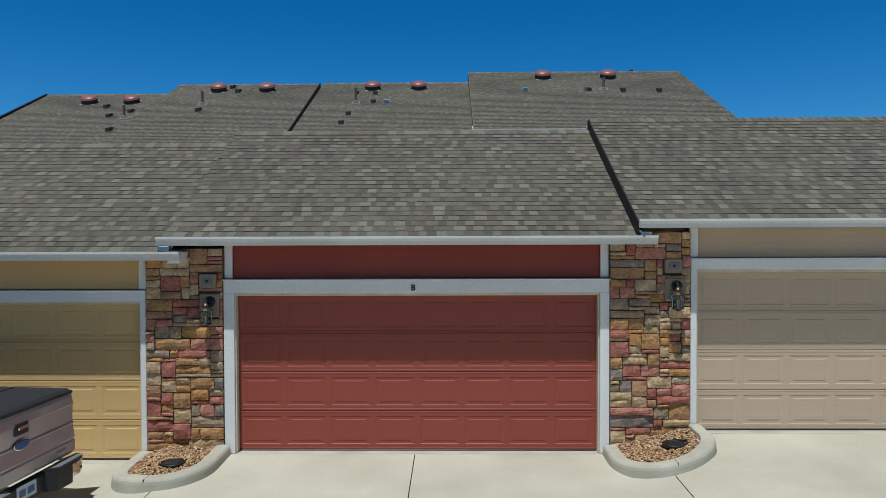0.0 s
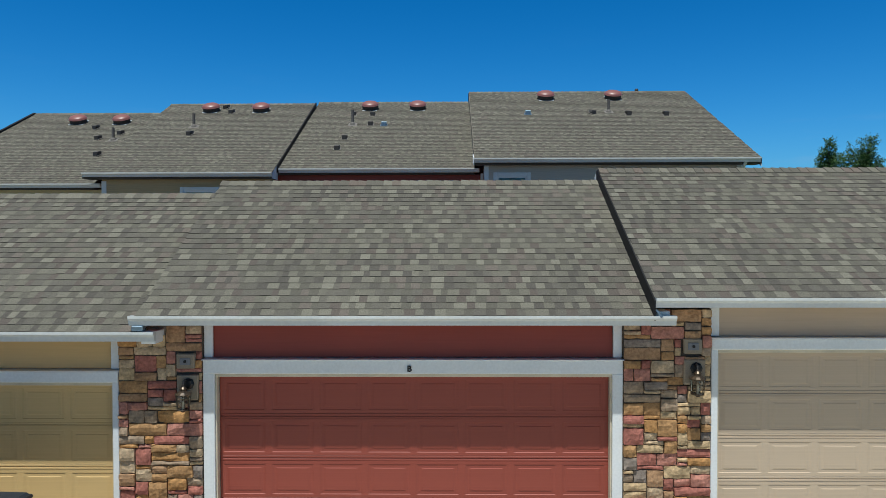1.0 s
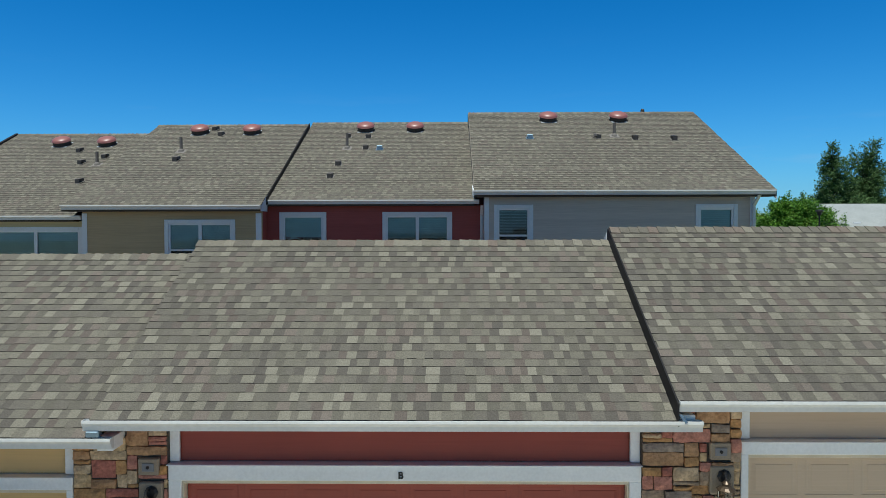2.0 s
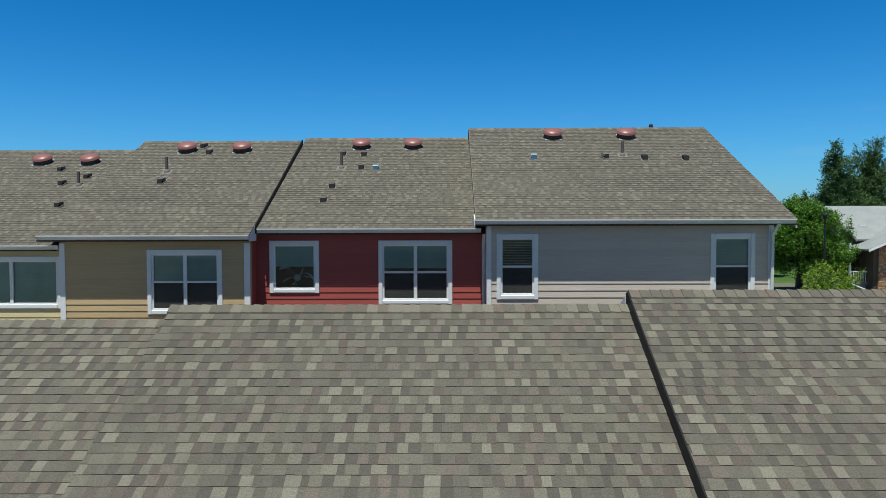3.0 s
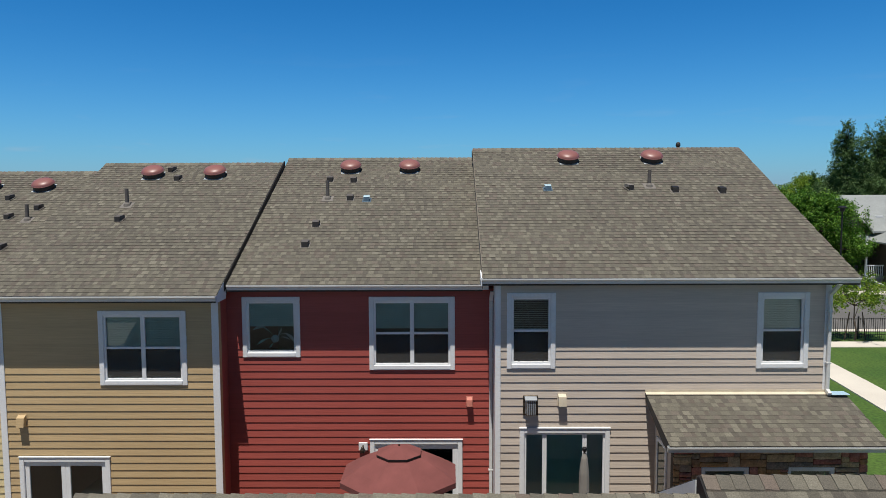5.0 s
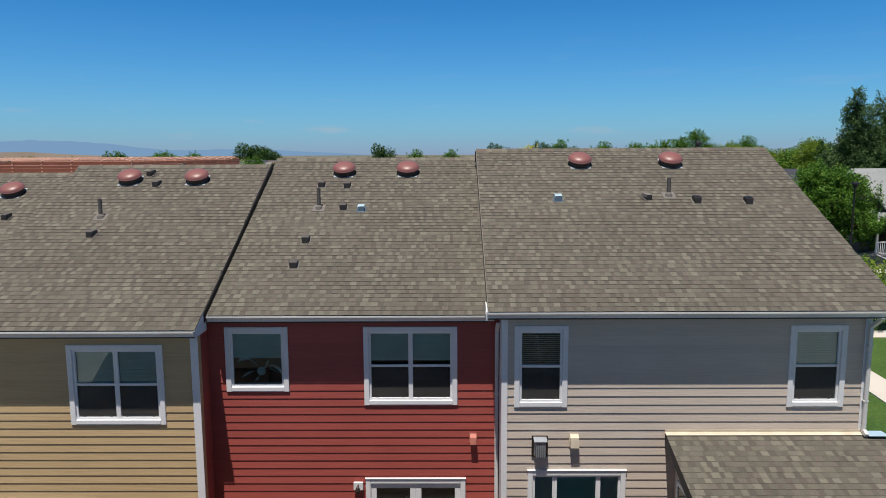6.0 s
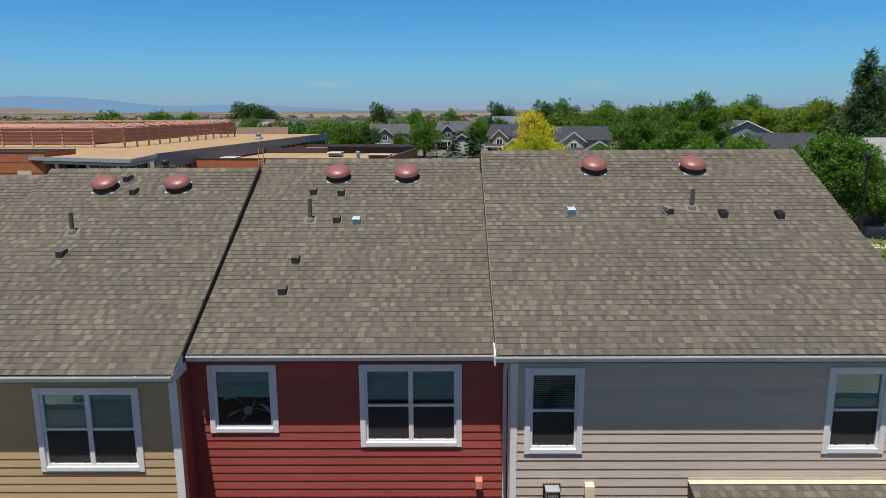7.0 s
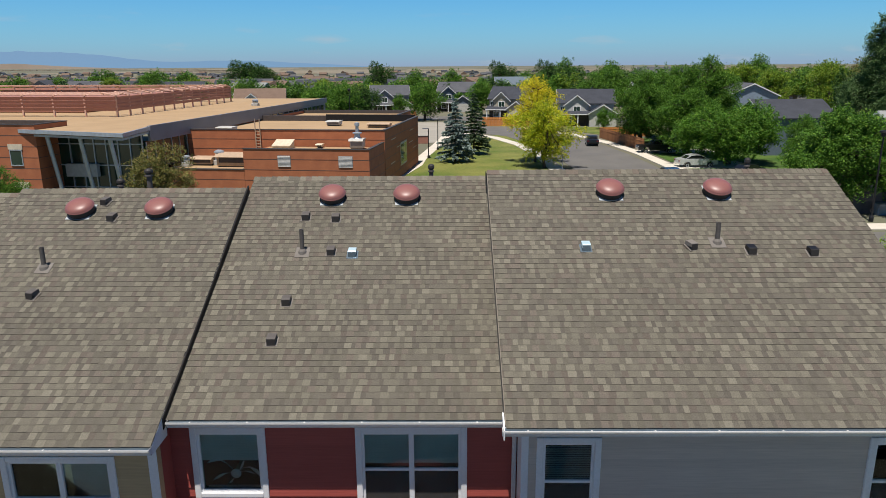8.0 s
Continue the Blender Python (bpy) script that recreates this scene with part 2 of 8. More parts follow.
M_WOOD = mat("cedar_fence_wood", (0.36, 0.16, 0.065), (0.28, 0.12, 0.05), 3, 0.85, 0.2, 30, vary=0.15, stain=0.15)
M_ORANGE = mat("fresh_fence_wood", (0.62, 0.25, 0.07), (0.52, 0.20, 0.06), 3, 0.85, 0.2, 30, vary=0.12, stain=0.12)
M_BRICK = mat("orange_brick_panel", (0.43, 0.155, 0.072), (0.36, 0.125, 0.06), 1.2, 0.9, 0.2, 30, stain=0.12)
M_ROOFTAN = mat("tan_gravel_roof", (0.41, 0.285, 0.165), (0.35, 0.245, 0.14), 0.3, 0.95, 0.3, 20, stain=0.10)
M_COPING = mat("dark_coping", (0.075, 0.065, 0.065), rough=0.6)
M_FASCIA = mat("grey_metal_fascia", (0.20, 0.205, 0.23), (0.18, 0.185, 0.205), 0.6, 0.45, stain=0.05)
M_SILVER = mat("pale_metal", (0.50, 0.55, 0.60), rough=0.35, metal=0.5, stain=0.05)
M_SCREEN = mat("pink_louvre_screen", (0.37, 0.175, 0.135), (0.32, 0.15, 0.115), 0.8, 0.7, stain=0.08)
M_SCREENTOP = mat("pale_pink_steel", (0.66, 0.40, 0.31), rough=0.7, stain=0.05)
M_SCHOOLGLASS = mat("dark_curtain_glass", (0.012, 0.036, 0.026), (0.018, 0.046, 0.034), 0.4, 0.05, spec=0.8)
M_UNIT = mat("grey_roof_unit", (0.50, 0.50, 0.48), rough=0.6, stain=0.06)
M_UNITTAN = mat("tan_roof_unit", (0.50, 0.37, 0.26), rough=0.7, stain=0.06)
M_PLAZA = mat("worn_grey_concrete", (0.34, 0.32, 0.275), (0.29, 0.275, 0.24), 0.3, 0.9, 0.1, 30, stain=0.1)
M_HILL = bpy.data.materials.new("haze_emission_ridge")


# ---- mesh helpers ----
class Mesh:
    """Collects vertices and faces, in world metres."""

    def __init__(self):
        self.v, self.f, self.smooth, self.cut = [], [], False, {}

    def add(self, verts, faces):
        k = len(self.v)
        self.v += [tuple(p) for p in verts]
        self.f += [tuple(i + k for i in q) for q in faces]
        return self

    def box(self, x0, x1, y0, y1, z0, z1):
        return self.add([(x, y, z) for x in (x0, x1) for y in (y0, y1) for z in (z0, z1)],
                        [(0, 1, 3, 2), (4, 6, 7, 5), (0, 4, 5, 1), (2, 3, 7, 6), (0, 2, 6, 4), (1, 5, 7, 3)])

    def cbox(self, x0, x1, y0, y1, z0, z1, b=0.006):
        """A box whose edges are chamfered by b."""
        c, h = ((x0 + x1) / 2, (y0 + y1) / 2, (z0 + z1) / 2), ((x1 - x0) / 2, (y1 - y0) / 2, (z1 - z0) / 2)
        b = min(b, h[0] * 0.9, h[1] * 0.9, h[2] * 0.9)
        vs, ix = [], {}
        for s in ((a, d, e) for a in (-1, 1) for d in (-1, 1) for e in (-1, 1)):
            for ax in range(3):
                ix[s, ax] = len(vs)
                vs.append(tuple(c[i] + s[i] * (h[i] - (0 if i == ax else b)) for i in range(3)))
        fs = []
        for ax in range(3):
            o1, o2 = (ax + 1) % 3, (ax + 2) % 3
            for sg in (-1, 1):
                q = []
                for a, d in ((-1, -1), (1, -1), (1, 1), (-1, 1)):
                    s = [0, 0, 0]
                    s[ax], s[o1], s[o2] = sg, a, d
                    q.append(ix[tuple(s), ax])
                fs.append(tuple(q if sg > 0 else q[::-1]))
            for a in (-1, 1):
                for d in (-1, 1):
                    q = []
                    for e, w in ((-1, o1), (1, o1), (1, o2), (-1, o2)):
                        s = [0, 0, 0]
                        s[ax], s[o1], s[o2] = e, a, d
                        q.append(ix[tuple(s), w])
                    fs.append(tuple(q if a * d > 0 else q[::-1]))
        for s in ((a, d, e) for a in (-1, 1) for d in (-1, 1) for e in (-1, 1)):
            q = (ix[s, 0], ix[s, 1], ix[s, 2])
            fs.append(q if s[0] * s[1] * s[2] > 0 else q[::-1])
        return self.add(vs, fs)

    def prism(self, poly, a, b, axis="x"):
        """A polygon drawn in the plane across the axis and pulled from a to b along it."""
        n = len(poly)
        put = {"x": lambda t, p: (t, p[0], p[1]), "y": lambda t, p: (p[0], t, p[1]), "z": lambda t, p: (p[0], p[1], t)}[axis]
        vs = [put(a, p) for p in poly] + [put(b, p) for p in poly]
        fs = [tuple(range(n))[::-1], tuple(range(n, 2 * n))] + [(i, (i + 1) % n, n + (i + 1) % n, n + i) for i in range(n)]
        return self.add(vs, fs)

    def tube(self, p0, p1, r0, r1=None, n=10, cap=True):
        p0, p1 = Vector(p0), Vector(p1)
        r1 = r0 if r1 is None else r1
        d = (p1 - p0).normalized()
        s = d.cross(Vector((0, 0, 1)) if abs(d.z) < 0.9 else Vector((1, 0, 0))).normalized()
        t = s.cross(d)
        ring = lambda p, r: [p + s * (r * math.cos(2 * math.pi * i / n)) + t * (r * math.sin(2 * math.pi * i / n)) for i in range(n)]
        fs = [(i, n + i, n + (i + 1) % n, (i + 1) % n) for i in range(n)]
        if cap:
            fs += [tuple(range(n)), tuple(range(n, 2 * n))[::-1]]
        return self.add(ring(p0, r0) + ring(p1, r1), fs)

    def lathe(self, prof, c, n=20):
        """A profile of (radius, height) turned round the upright axis through c."""
        vs = [(c[0] + r * math.cos(2 * math.pi * i / n), c[1] + r * math.sin(2 * math.pi * i / n), c[2] + h) for r, h in prof for i in range(n)]
        fs = [(k * n + i, k * n + (i + 1) % n, (k + 1) * n + (i + 1) % n, (k + 1) * n + i) for k in range(len(prof) - 1) for i in range(n)]
        fs += [tuple(range(n))[::-1], tuple(range((len(prof) - 1) * n, len(prof) * n))]
        return self.add(vs, fs)

    def turned(self, m):
        self.v = [tuple(m @ Vector(p)) for p in self.v]
        return self

    def data(self, name, base=(0, 0, 0), fix=False):
        me = bpy.data.meshes.new(name)
        me.from_pydata([(x - base[0], y - base[1], z - base[2]) for x, y, z in self.v], [], self.f)
        if fix:
            bm = bmesh.new()
            bm.from_mesh(me)
            bmesh.ops.recalc_face_normals(bm, faces=bm.faces)
            bm.to_mesh(me)
            bm.free()
        if self.cut:
            me.polygons.foreach_set("material_index", [self.cut.get(i, 0) for i in range(len(self.f))])
        if self.smooth:
            me.polygons.foreach_set("use_smooth", [True] * len(me.polygons))
        me.update()
        return me


BASE = {}


def thing(name, at, label, category, group="", kind=""):
    """An Empty at a thing's base, to carry its parts."""
    ob = new(name)
    ob.location = at
    BASE[ob.name] = Vector(at)
    return tagged(ob, label, category, group, kind)


def part(name, mb, material, parent=None, label="", fix=True):
    """Links a mesh as ONE object under a thing or a part."""
    base = BASE[parent.name] if parent else Vector((0, 0, 0))
    ob = new(name, mb.data(name, base, fix))
    ob.data.materials.append(material)
    if parent:
        ob.parent = parent
    BASE[ob.name] = base
    return tagged(ob, label)


def piece(name, data, at, parent, turn=None):
    """One more object on a shared mesh, under a part."""
    ob = new(name, data)
    ob.parent = parent
    m = Matrix.Translation(Vector(at) - BASE[parent.name])
    ob.matrix_basis = m @ turn if turn else m
    return ob


def structure(name, mb, material, label="", fix=True):
    ob = part(name, mb, material, None, "", fix)
    return tagged(ob, label, "", "", "structure")


def lerp(a, b, t):
    return a + (b - a) * t


def ground_z(x, y):
    """The lie of the land: level behind the houses, falling a little beyond the street, then the plain."""
    if y < 60:
        near = -0.35
    elif y < 80:
        near = lerp(-0.35, -1.0, (y - 60) / 20)
    elif y < 260:
        near = -1.0
    elif y < 900:
        near = lerp(-1.0, -9.0, (y - 260) / 640)
    else:
        near = lerp(-9.0, 0.0, min(1, (y - 900) / 3900))
    return near


def drive_z(x, y):
    """The alley's concrete: a step for each garage, falling away from the doors."""
    if x < -3.0:
        h = lerp(-0.13, 0.0, min(1, max(0, (x + 4.25) / 0.5)))
    else:
        h = lerp(0.0, 0.28, min(1, max(0, (x - 2.15) / 1.1)))
    return h - 0.03 * max(0.0, 7.5 - y)


# ---- ground ----
def build_ground():
    xs = [-4800, -2500, -1200, -600, -300, -150, -80, -40, -20, 0, 20, 40, 80, 150, 300, 600, 1200, 2500, 4800]
    ys = [-300, -60, -20, 8, 14, 30, 50, 60, 65, 70, 75, 80, 100, 150, 200, 260, 330, 420, 560, 700, 900, 1300, 2000, 3000, 4200, 4900]
    g = Mesh()
    n = len(xs)
    vs = [(x, y, ground_z(x, y) - (0.35 if y < 10 else 0.0)) for y in ys for x in xs]
    g.add(vs, [(j * n + i, j * n + i + 1, (j + 1) * n + i + 1, (j + 1) * n + i) for j in range(len(ys) - 1) for i in range(n - 1)])
    m = mat("dry_grassland", (0.100, 0.112, 0.070), (0.175, 0.158, 0.115), 0.006, 0.95, 0.0, 0.02, stain=0.25)
    structure("ground", g, m, "dry grass plain that reaches the horizon", fix=False)


build_ground()


def ribbon(name, pts, width, lift, material, label, thick=0.12, step=4.0):
    """A paved strip along a line of points, laid on the land."""
    line = []
    for (x0, y0), (x1, y1) in zip(pts, pts[1:]):
        k = max(1, int(math.hypot(x1 - x0, y1 - y0) / step))
        line += [(lerp(x0, x1, i / k), lerp(y0, y1, i / k)) for i in range(k)]
    line.append(pts[-1])
    g, rows = Mesh(), []
    for i, (x, y) in enumerate(line):
        a, b = line[max(0, i - 1)], line[min(len(line) - 1, i + 1)]
        d = Vector((b[0] - a[0], b[1] - a[1])).normalized()
        nx, ny = -d.y * width / 2, d.x * width / 2
        z = ground_z(x, y) + lift
        rows.append([(x + nx, y + ny, z), (x - nx, y - ny, z), (x - nx, y - ny, z - thick), (x + nx, y + ny, z - thick)])
    vs = [p for r in rows for p in r]
    fs = [(4 * i + j, 4 * i + (j + 1) % 4, 4 * i + 4 + (j + 1) % 4, 4 * i + 4 + j) for i in range(len(rows) - 1) for j in range(4)]
    fs += [(0, 1, 2, 3), tuple(4 * (len(rows) - 1) + j for j in (3, 2, 1, 0))]
    return structure(name, g.add(vs, fs), material, label)


# lawns, streets and paths behind the houses
structure("lawn_side", Mesh().prism([(8.6, 12.0), (46, 12.0), (46, 43.6), (8.6, 43.6)], -0.5, -0.33, "z"), M_LAWN2, "green mown lawn beside the houses")
structure("lawn_school", Mesh().prism([(-14, 78), (-4.2, 99), (-2, 118), (9.0, 138), (13, 122), (14, 96), (8, 60), (-14, 60)], -1.2, -0.975, "z"), M_LAWN, "green mown lawn beside the school")
structure("lawn_yards", Mesh().prism([(28.4, 62.2), (80, 62.2), (80, 130), (28.4, 130)], -1.6, -0.96, "z"), M_LAWN2, "green front lawns across the street")
ribbon("path_side", [(15.6, 14.0), (16.2, 26.0), (16.9, 33.0), (17.4, 39.8)], 1.35, 0.07, M_PAVE, "pale concrete path across the lawn")
ribbon("path_cross", [(9.5, 40.2), (48, 40.2)], 1.3, 0.055, M_PAVE, "pale concrete path along the fence")
ribbon("pavement_near", [(8.0, 43.95), (60, 43.95)], 0.55, 0.06, M_PAVE, "pale concrete pavement beside the street")
ribbon("road", [(-20, 50.85), (70, 50.85)], 13.0, 0.02, M_ASPHALT, "grey asphalt street")
ribbon("pavement_far", [(26, 59.0), (70, 59.0)], 1.8, 0.09, M_PAVE, "pale concrete pavement across the street")
ribbon("road_north", [(20.2, 57.0), (20.0, 95), (19.6, 108), (18.2, 122), (14.6, 136), (7, 148), (-6, 158), (-30, 170)], 10.5, 0.04, M_ASPHALT, "grey asphalt side street")
ribbon("pavement_west", [(12.6, 62), (12.7, 95), (12.4, 107), (10.8, 120), (7.4, 132), (2, 140)], 1.8, 0.10, M_PAVE, "pale concrete pavement beside the lawn")
ribbon("pavement_east", [(27.2, 62), (27.0, 95), (26.7, 108), (25.3, 122), (22.0, 136), (14, 151)], 1.7, 0.10, M_PAVE, "pale concrete pavement beside the yards")
ribbon("road_cross", [(-60, 182), (0, 178), (20, 172), (60, 165), (120, 170)], 12, 0.05, M_ASPHALT, "grey asphalt cross street")
structure("lawn_corner", Mesh().prism([(26.8, 136), (40, 136), (40, 152), (20, 152)], -1.2, -0.955, "z"), M_LAWN, "green front lawn of a corner house")
ribbon("drive_near", [(27.5, 96.0), (37, 96.6)], 5.5, 0.085, M_PAVE, "pale concrete drive")
ribbon("drive_far", [(27.5, 110.5), (38, 111.2)], 4.0, 0.085, M_PAVE, "pale concrete drive")
ribbon("path_school", [(-7.5, 82), (-5.9, 89.9), (-4.45, 97.4), (-4.1, 104.1), (-3.0, 113.9), (-2.2, 120.8), (-1.3, 130), (-0.5, 140)], 1.5, 0.06, M_PAVE, "pale concrete path beside the school")
ribbon("plaza", [(-6.0, 124), (-5.2, 166)], 9.0, 0.05, M_PLAZA, "pale concrete forecourt")


def build_drive():
    """Concrete slabs of the alley, parted by joints."""
    xs = [-27.0, -19.0, -11.0, -3.47, -0.462, 2.66, 9.5, 17.5, 26.0]
    ys = [-30.0, -12.0, 0.4, 3.9, 7.41]
    bed = Mesh()
    n = 41
    bx = [lerp(-40, 40, i / (n - 1)) for i in range(n)]
    bed.add([(x, y, drive_z(x, y) - 0.14) for y in (-60, 0, 9.0) for x in bx], [(j * n + i, j * n + i + 1, (j + 1) * n + i + 1, (j + 1) * n + i) for j in range(2) for i in range(n - 1)])
    base = structure("pavement", bed, M_JOINT, "dark joints under the pale alley concrete", fix=False)
    for i in range(8):
        for j in range(4):
            x0, x1, y0, y1 = xs[i] + 0.006, xs[i + 1] - 0.006, ys[j] + 0.006, ys[j + 1] - 0.006
            k = 14
            s = Mesh()
            top = [(lerp(x0, x1, a / k), y, drive_z(lerp(x0, x1, a / k), y)) for y in (y0, y1) for a in range(k + 1)]
            low = [(x, y, z - 0.13) for x, y, z in top]
            m = k + 1
            fs = [(a, a + 1, m + a + 1, m + a) for a in range(k)]
            fs += [(2 * m + a, a, a + 1, 2 * m + a + 1)[::-1] for a in range(k)] + [(3 * m + a, m + a, m + a + 1, 3 * m + a + 1) for a in range(k)]
            fs += [(0, m, 3 * m, 2 * m), (k, m + k, 3 * m + k, 2 * m + k)]
            part("slab", s.add(top + low, fs), M_CONC, base)
    for k, (a, b, z) in enumerate(((-9.2, -4.08, -0.134), (-3.05, 2.14, -0.004), (3.2, 8.4, 0.276))):
        structure("threshold_%d" % (k + 1), Mesh().box(a, b, 7.412, 7.655, z - 0.3, z), M_KERB, "rough concrete sill under a garage door")


build_drive()


# ---- roofs ----
def build_shingles(rng, x0, x1, y0, z0, y1, z1, mb, keep=None, expo=0.143, lift=1.0, wide=1.0):
    """Courses of laminated shingles up a slope from the eave (y0, z0) to the ridge (y1, z1): raised teeth with the lower layer between
    them. Teeth for which keep says so are handed back as (width, place) instead of being joined."""
    run = math.hypot(y1 - y0, z1 - z0)
    uy, uz = (y1 - y0) / run, (z1 - z0) / run
    ny, nz = (-uz, uy) if uy > 0 else (uz, -uy)
    out = []
    for c in range(int(run / expo) + 1):
        s0 = c * expo - 0.02
        s1 = min(run, s0 + expo + 0.03)
        x = x0 - rng.random() * 0.2
        wob = rng.uniform(-0.005, 0.005)
        tooth = rng.random() < 0.5
        while x < x1 - 0.03:
            tooth = not tooth if rng.random() < 0.96 else tooth
            w = rng.choice((0.12, 0.14, 0.16, 0.18, 0.20)) if tooth else rng.choice((0.10, 0.125, 0.15, 0.17))
            w *= wide
            a, b = max(x, x0), min(x + w, x1)
            th = (rng.uniform(0.0105, 0.0135) if tooth else rng.uniform(0.008, 0.010)) * lift
            py, pz = y0 + uy * s0, z0 + uz * s0
            if keep and len(out) < 300 and tooth and a == x and b == x + w and s1 < run and keep(a, py):
                out.append((w, (a, py, pz)))
            elif b - a > 0.02:
                lo = s0 + wob + rng.uniform(-0.003, 0.003)
                q = [(a, y0 + uy * lo, z0 + uz * lo), (b, y0 + uy * lo, z0 + uz * lo)]
                t0 = [(p[0], p[1] + ny * th, p[2] + nz * th) for p in q]
                t1 = [(p[0], y0 + uy * s1 + ny * 0.002, z0 + uz * s1 + nz * 0.002) for p in q]
                k = len(mb.f)
                mb.cut[k] = 1
                if not tooth:
                    mb.cut[k + 1] = mb.cut[k + 2] = mb.cut[k + 3] = 2
                mb.add([*q, *t0, *t1], [(0, 1, 3, 2), (2, 3, 5, 4), (0, 2, 4), (1, 5, 3)])
            x += w
    return out


def ridge_caps(rng, x0, x1, y, z, mb):
    """Bent caps laid over one another along the ridge."""
    x = x0
    while x < x1 - 0.05:
        b = min(x + 0.14, x1)
        h = rng.uniform(0.026, 0.032)
        k = len(mb.f)
        mb.cut[k] = mb.cut[k + 1] = mb.cut[k + 2] = mb.cut[k + 3] = 3
        mb.add([(x, y - 0.15, z - 0.065 + 0.01), (b, y - 0.15, z - 0.075 + 0.01), (x, y, z + h), (b, y, z + h - 0.012), (x, y + 0.15, z - 0.065 + 0.01), (b, y + 0.15, z - 0.075 + 0.01),
                (x, y - 0.15, z - 0.11), (b, y - 0.15, z - 0.11)],
               [(0, 1, 3, 2), (2, 3, 5, 4), (6, 7, 1, 0), (0, 2, 4)])
        x += 0.14


def build_roof(owner, rng, x0, x1, y0, z0, yr, zr, keep=None, back=True, cover=None, drop=0.16):
    """A gable roof: deck with soffit, shingles on both slopes, ridge caps."""
    yb, zb = 2 * yr - y0, z0
    deck = Mesh().prism([(y0, z0 - 0.005), (yr, zr - 0.005), (yb, zb - 0.005), (yb, zb - drop), (yb - 0.5, zb - drop), (yr, zr - 0.25), (y0 + 0.5, z0 - drop), (y0, z0 - drop)], x0, x1)
    roof = part("roof", deck, M_UNDER, owner, "weathered grey-brown asphalt shingle roof")
    mb = Mesh()
    lift = 1.05 if cover else 1.0
    got = build_shingles(rng, x0, x1, y0, z0, yr, zr, mb, keep, lift=lift, wide=0.74 if cover else 0.80)
    if back:
        build_shingles(rng, x0, x1, yb, zb, yr, zr, mb)
    ridge_caps(rng, x0, x1, yr, zr + 0.004, mb)
    rest = part("shingles", mb, cover or M_SHINGLE, roof, fix=False)
    rest.data.materials.append(M_BUTT)
    rest.data.materials.append(M_GAP2 if cover else M_GAP)
    rest.data.materials.append(M_CAP)
    tagged(rest, kind="stuff")
    if got:
        tilt = math.atan2(zr - z0, yr - y0)
        shared = {}
        for w, at in got:
            if w not in shared:
                t = Mesh().add([(0, 0, 0), (w, 0, 0), (0, 0, 0.012), (w, 0, 0.012), (0, 0.17, 0.002), (w, 0.17, 0.002)], [(0, 1, 3, 2), (2, 3, 5, 4), (0, 2, 4), (1, 5, 3), (0, 4, 5, 1)])
                t.cut[0] = 1
                shared[w] = t.data("shingle")
                shared[w].materials.append(M_SHINGLE)
                shared[w].materials.append(M_BUTT)
            piece("shingle", shared[w], at, roof, Matrix.Rotation(tilt, 4, "X"))
    return roof


def gutter(owner, x0, x1, y, z, h=0.13, d=0.12, label="white metal eaves gutter"):
    """A K-profile gutter, open on top, whose back stands at y; z is its top."""
    t = 0.006
    prof = [(y, z), (y, z - h), (y - d * 0.62, z - h), (y - d * 0.72, z - h * 0.55), (y - d, z - h * 0.25), (y - d, z), (y - d + 0.014, z),
            (y - d + 0.014, z - h * 0.22), (y - d * 0.68, z - h * 0.52), (y - d * 0.58, z - h + t), (y - t, z - h + t), (y - t, z)]
    g = part("gutter", Mesh().prism(prof, x0, x1), M_GUTTER, owner, label)
    ends = [(y, z), (y, z - h), (y - d * 0.62, z - h), (y - d * 0.72, z - h * 0.55), (y - d, z - h * 0.25), (y - d, z)]
    part("end_cap", Mesh().prism(ends, x0 - 0.006, x0 - 0.0005), M_GUTTER, g)
    part("end_cap", Mesh().prism(ends, x1 + 0.0005, x1 + 0.006), M_GUTTER, g)
    f = d * 0.55
    part("drip_edge", Mesh().prism([(y + 0.05, z - 0.008), (y - f, z - 0.026), (y - f - 0.004, z - 0.040), (y - f + 0.003, z - 0.033), (y + 0.05, z - 0.016)], x0 + 0.02, x1 - 0.02), M_GALV, g, "bare blue-grey metal drip edge")
    n = max(2, int((x1 - x0) / 0.9))
    for k in range(n):
        x = lerp(x0, x1, (k + 0.4) / n)
        part("hanger", Mesh().cbox(x - 0.012, x + 0.012, y - d + 0.015, y - f * 0.9, z - 0.022, z - 0.012, 0.002), M_GUTTER, g)
    return g


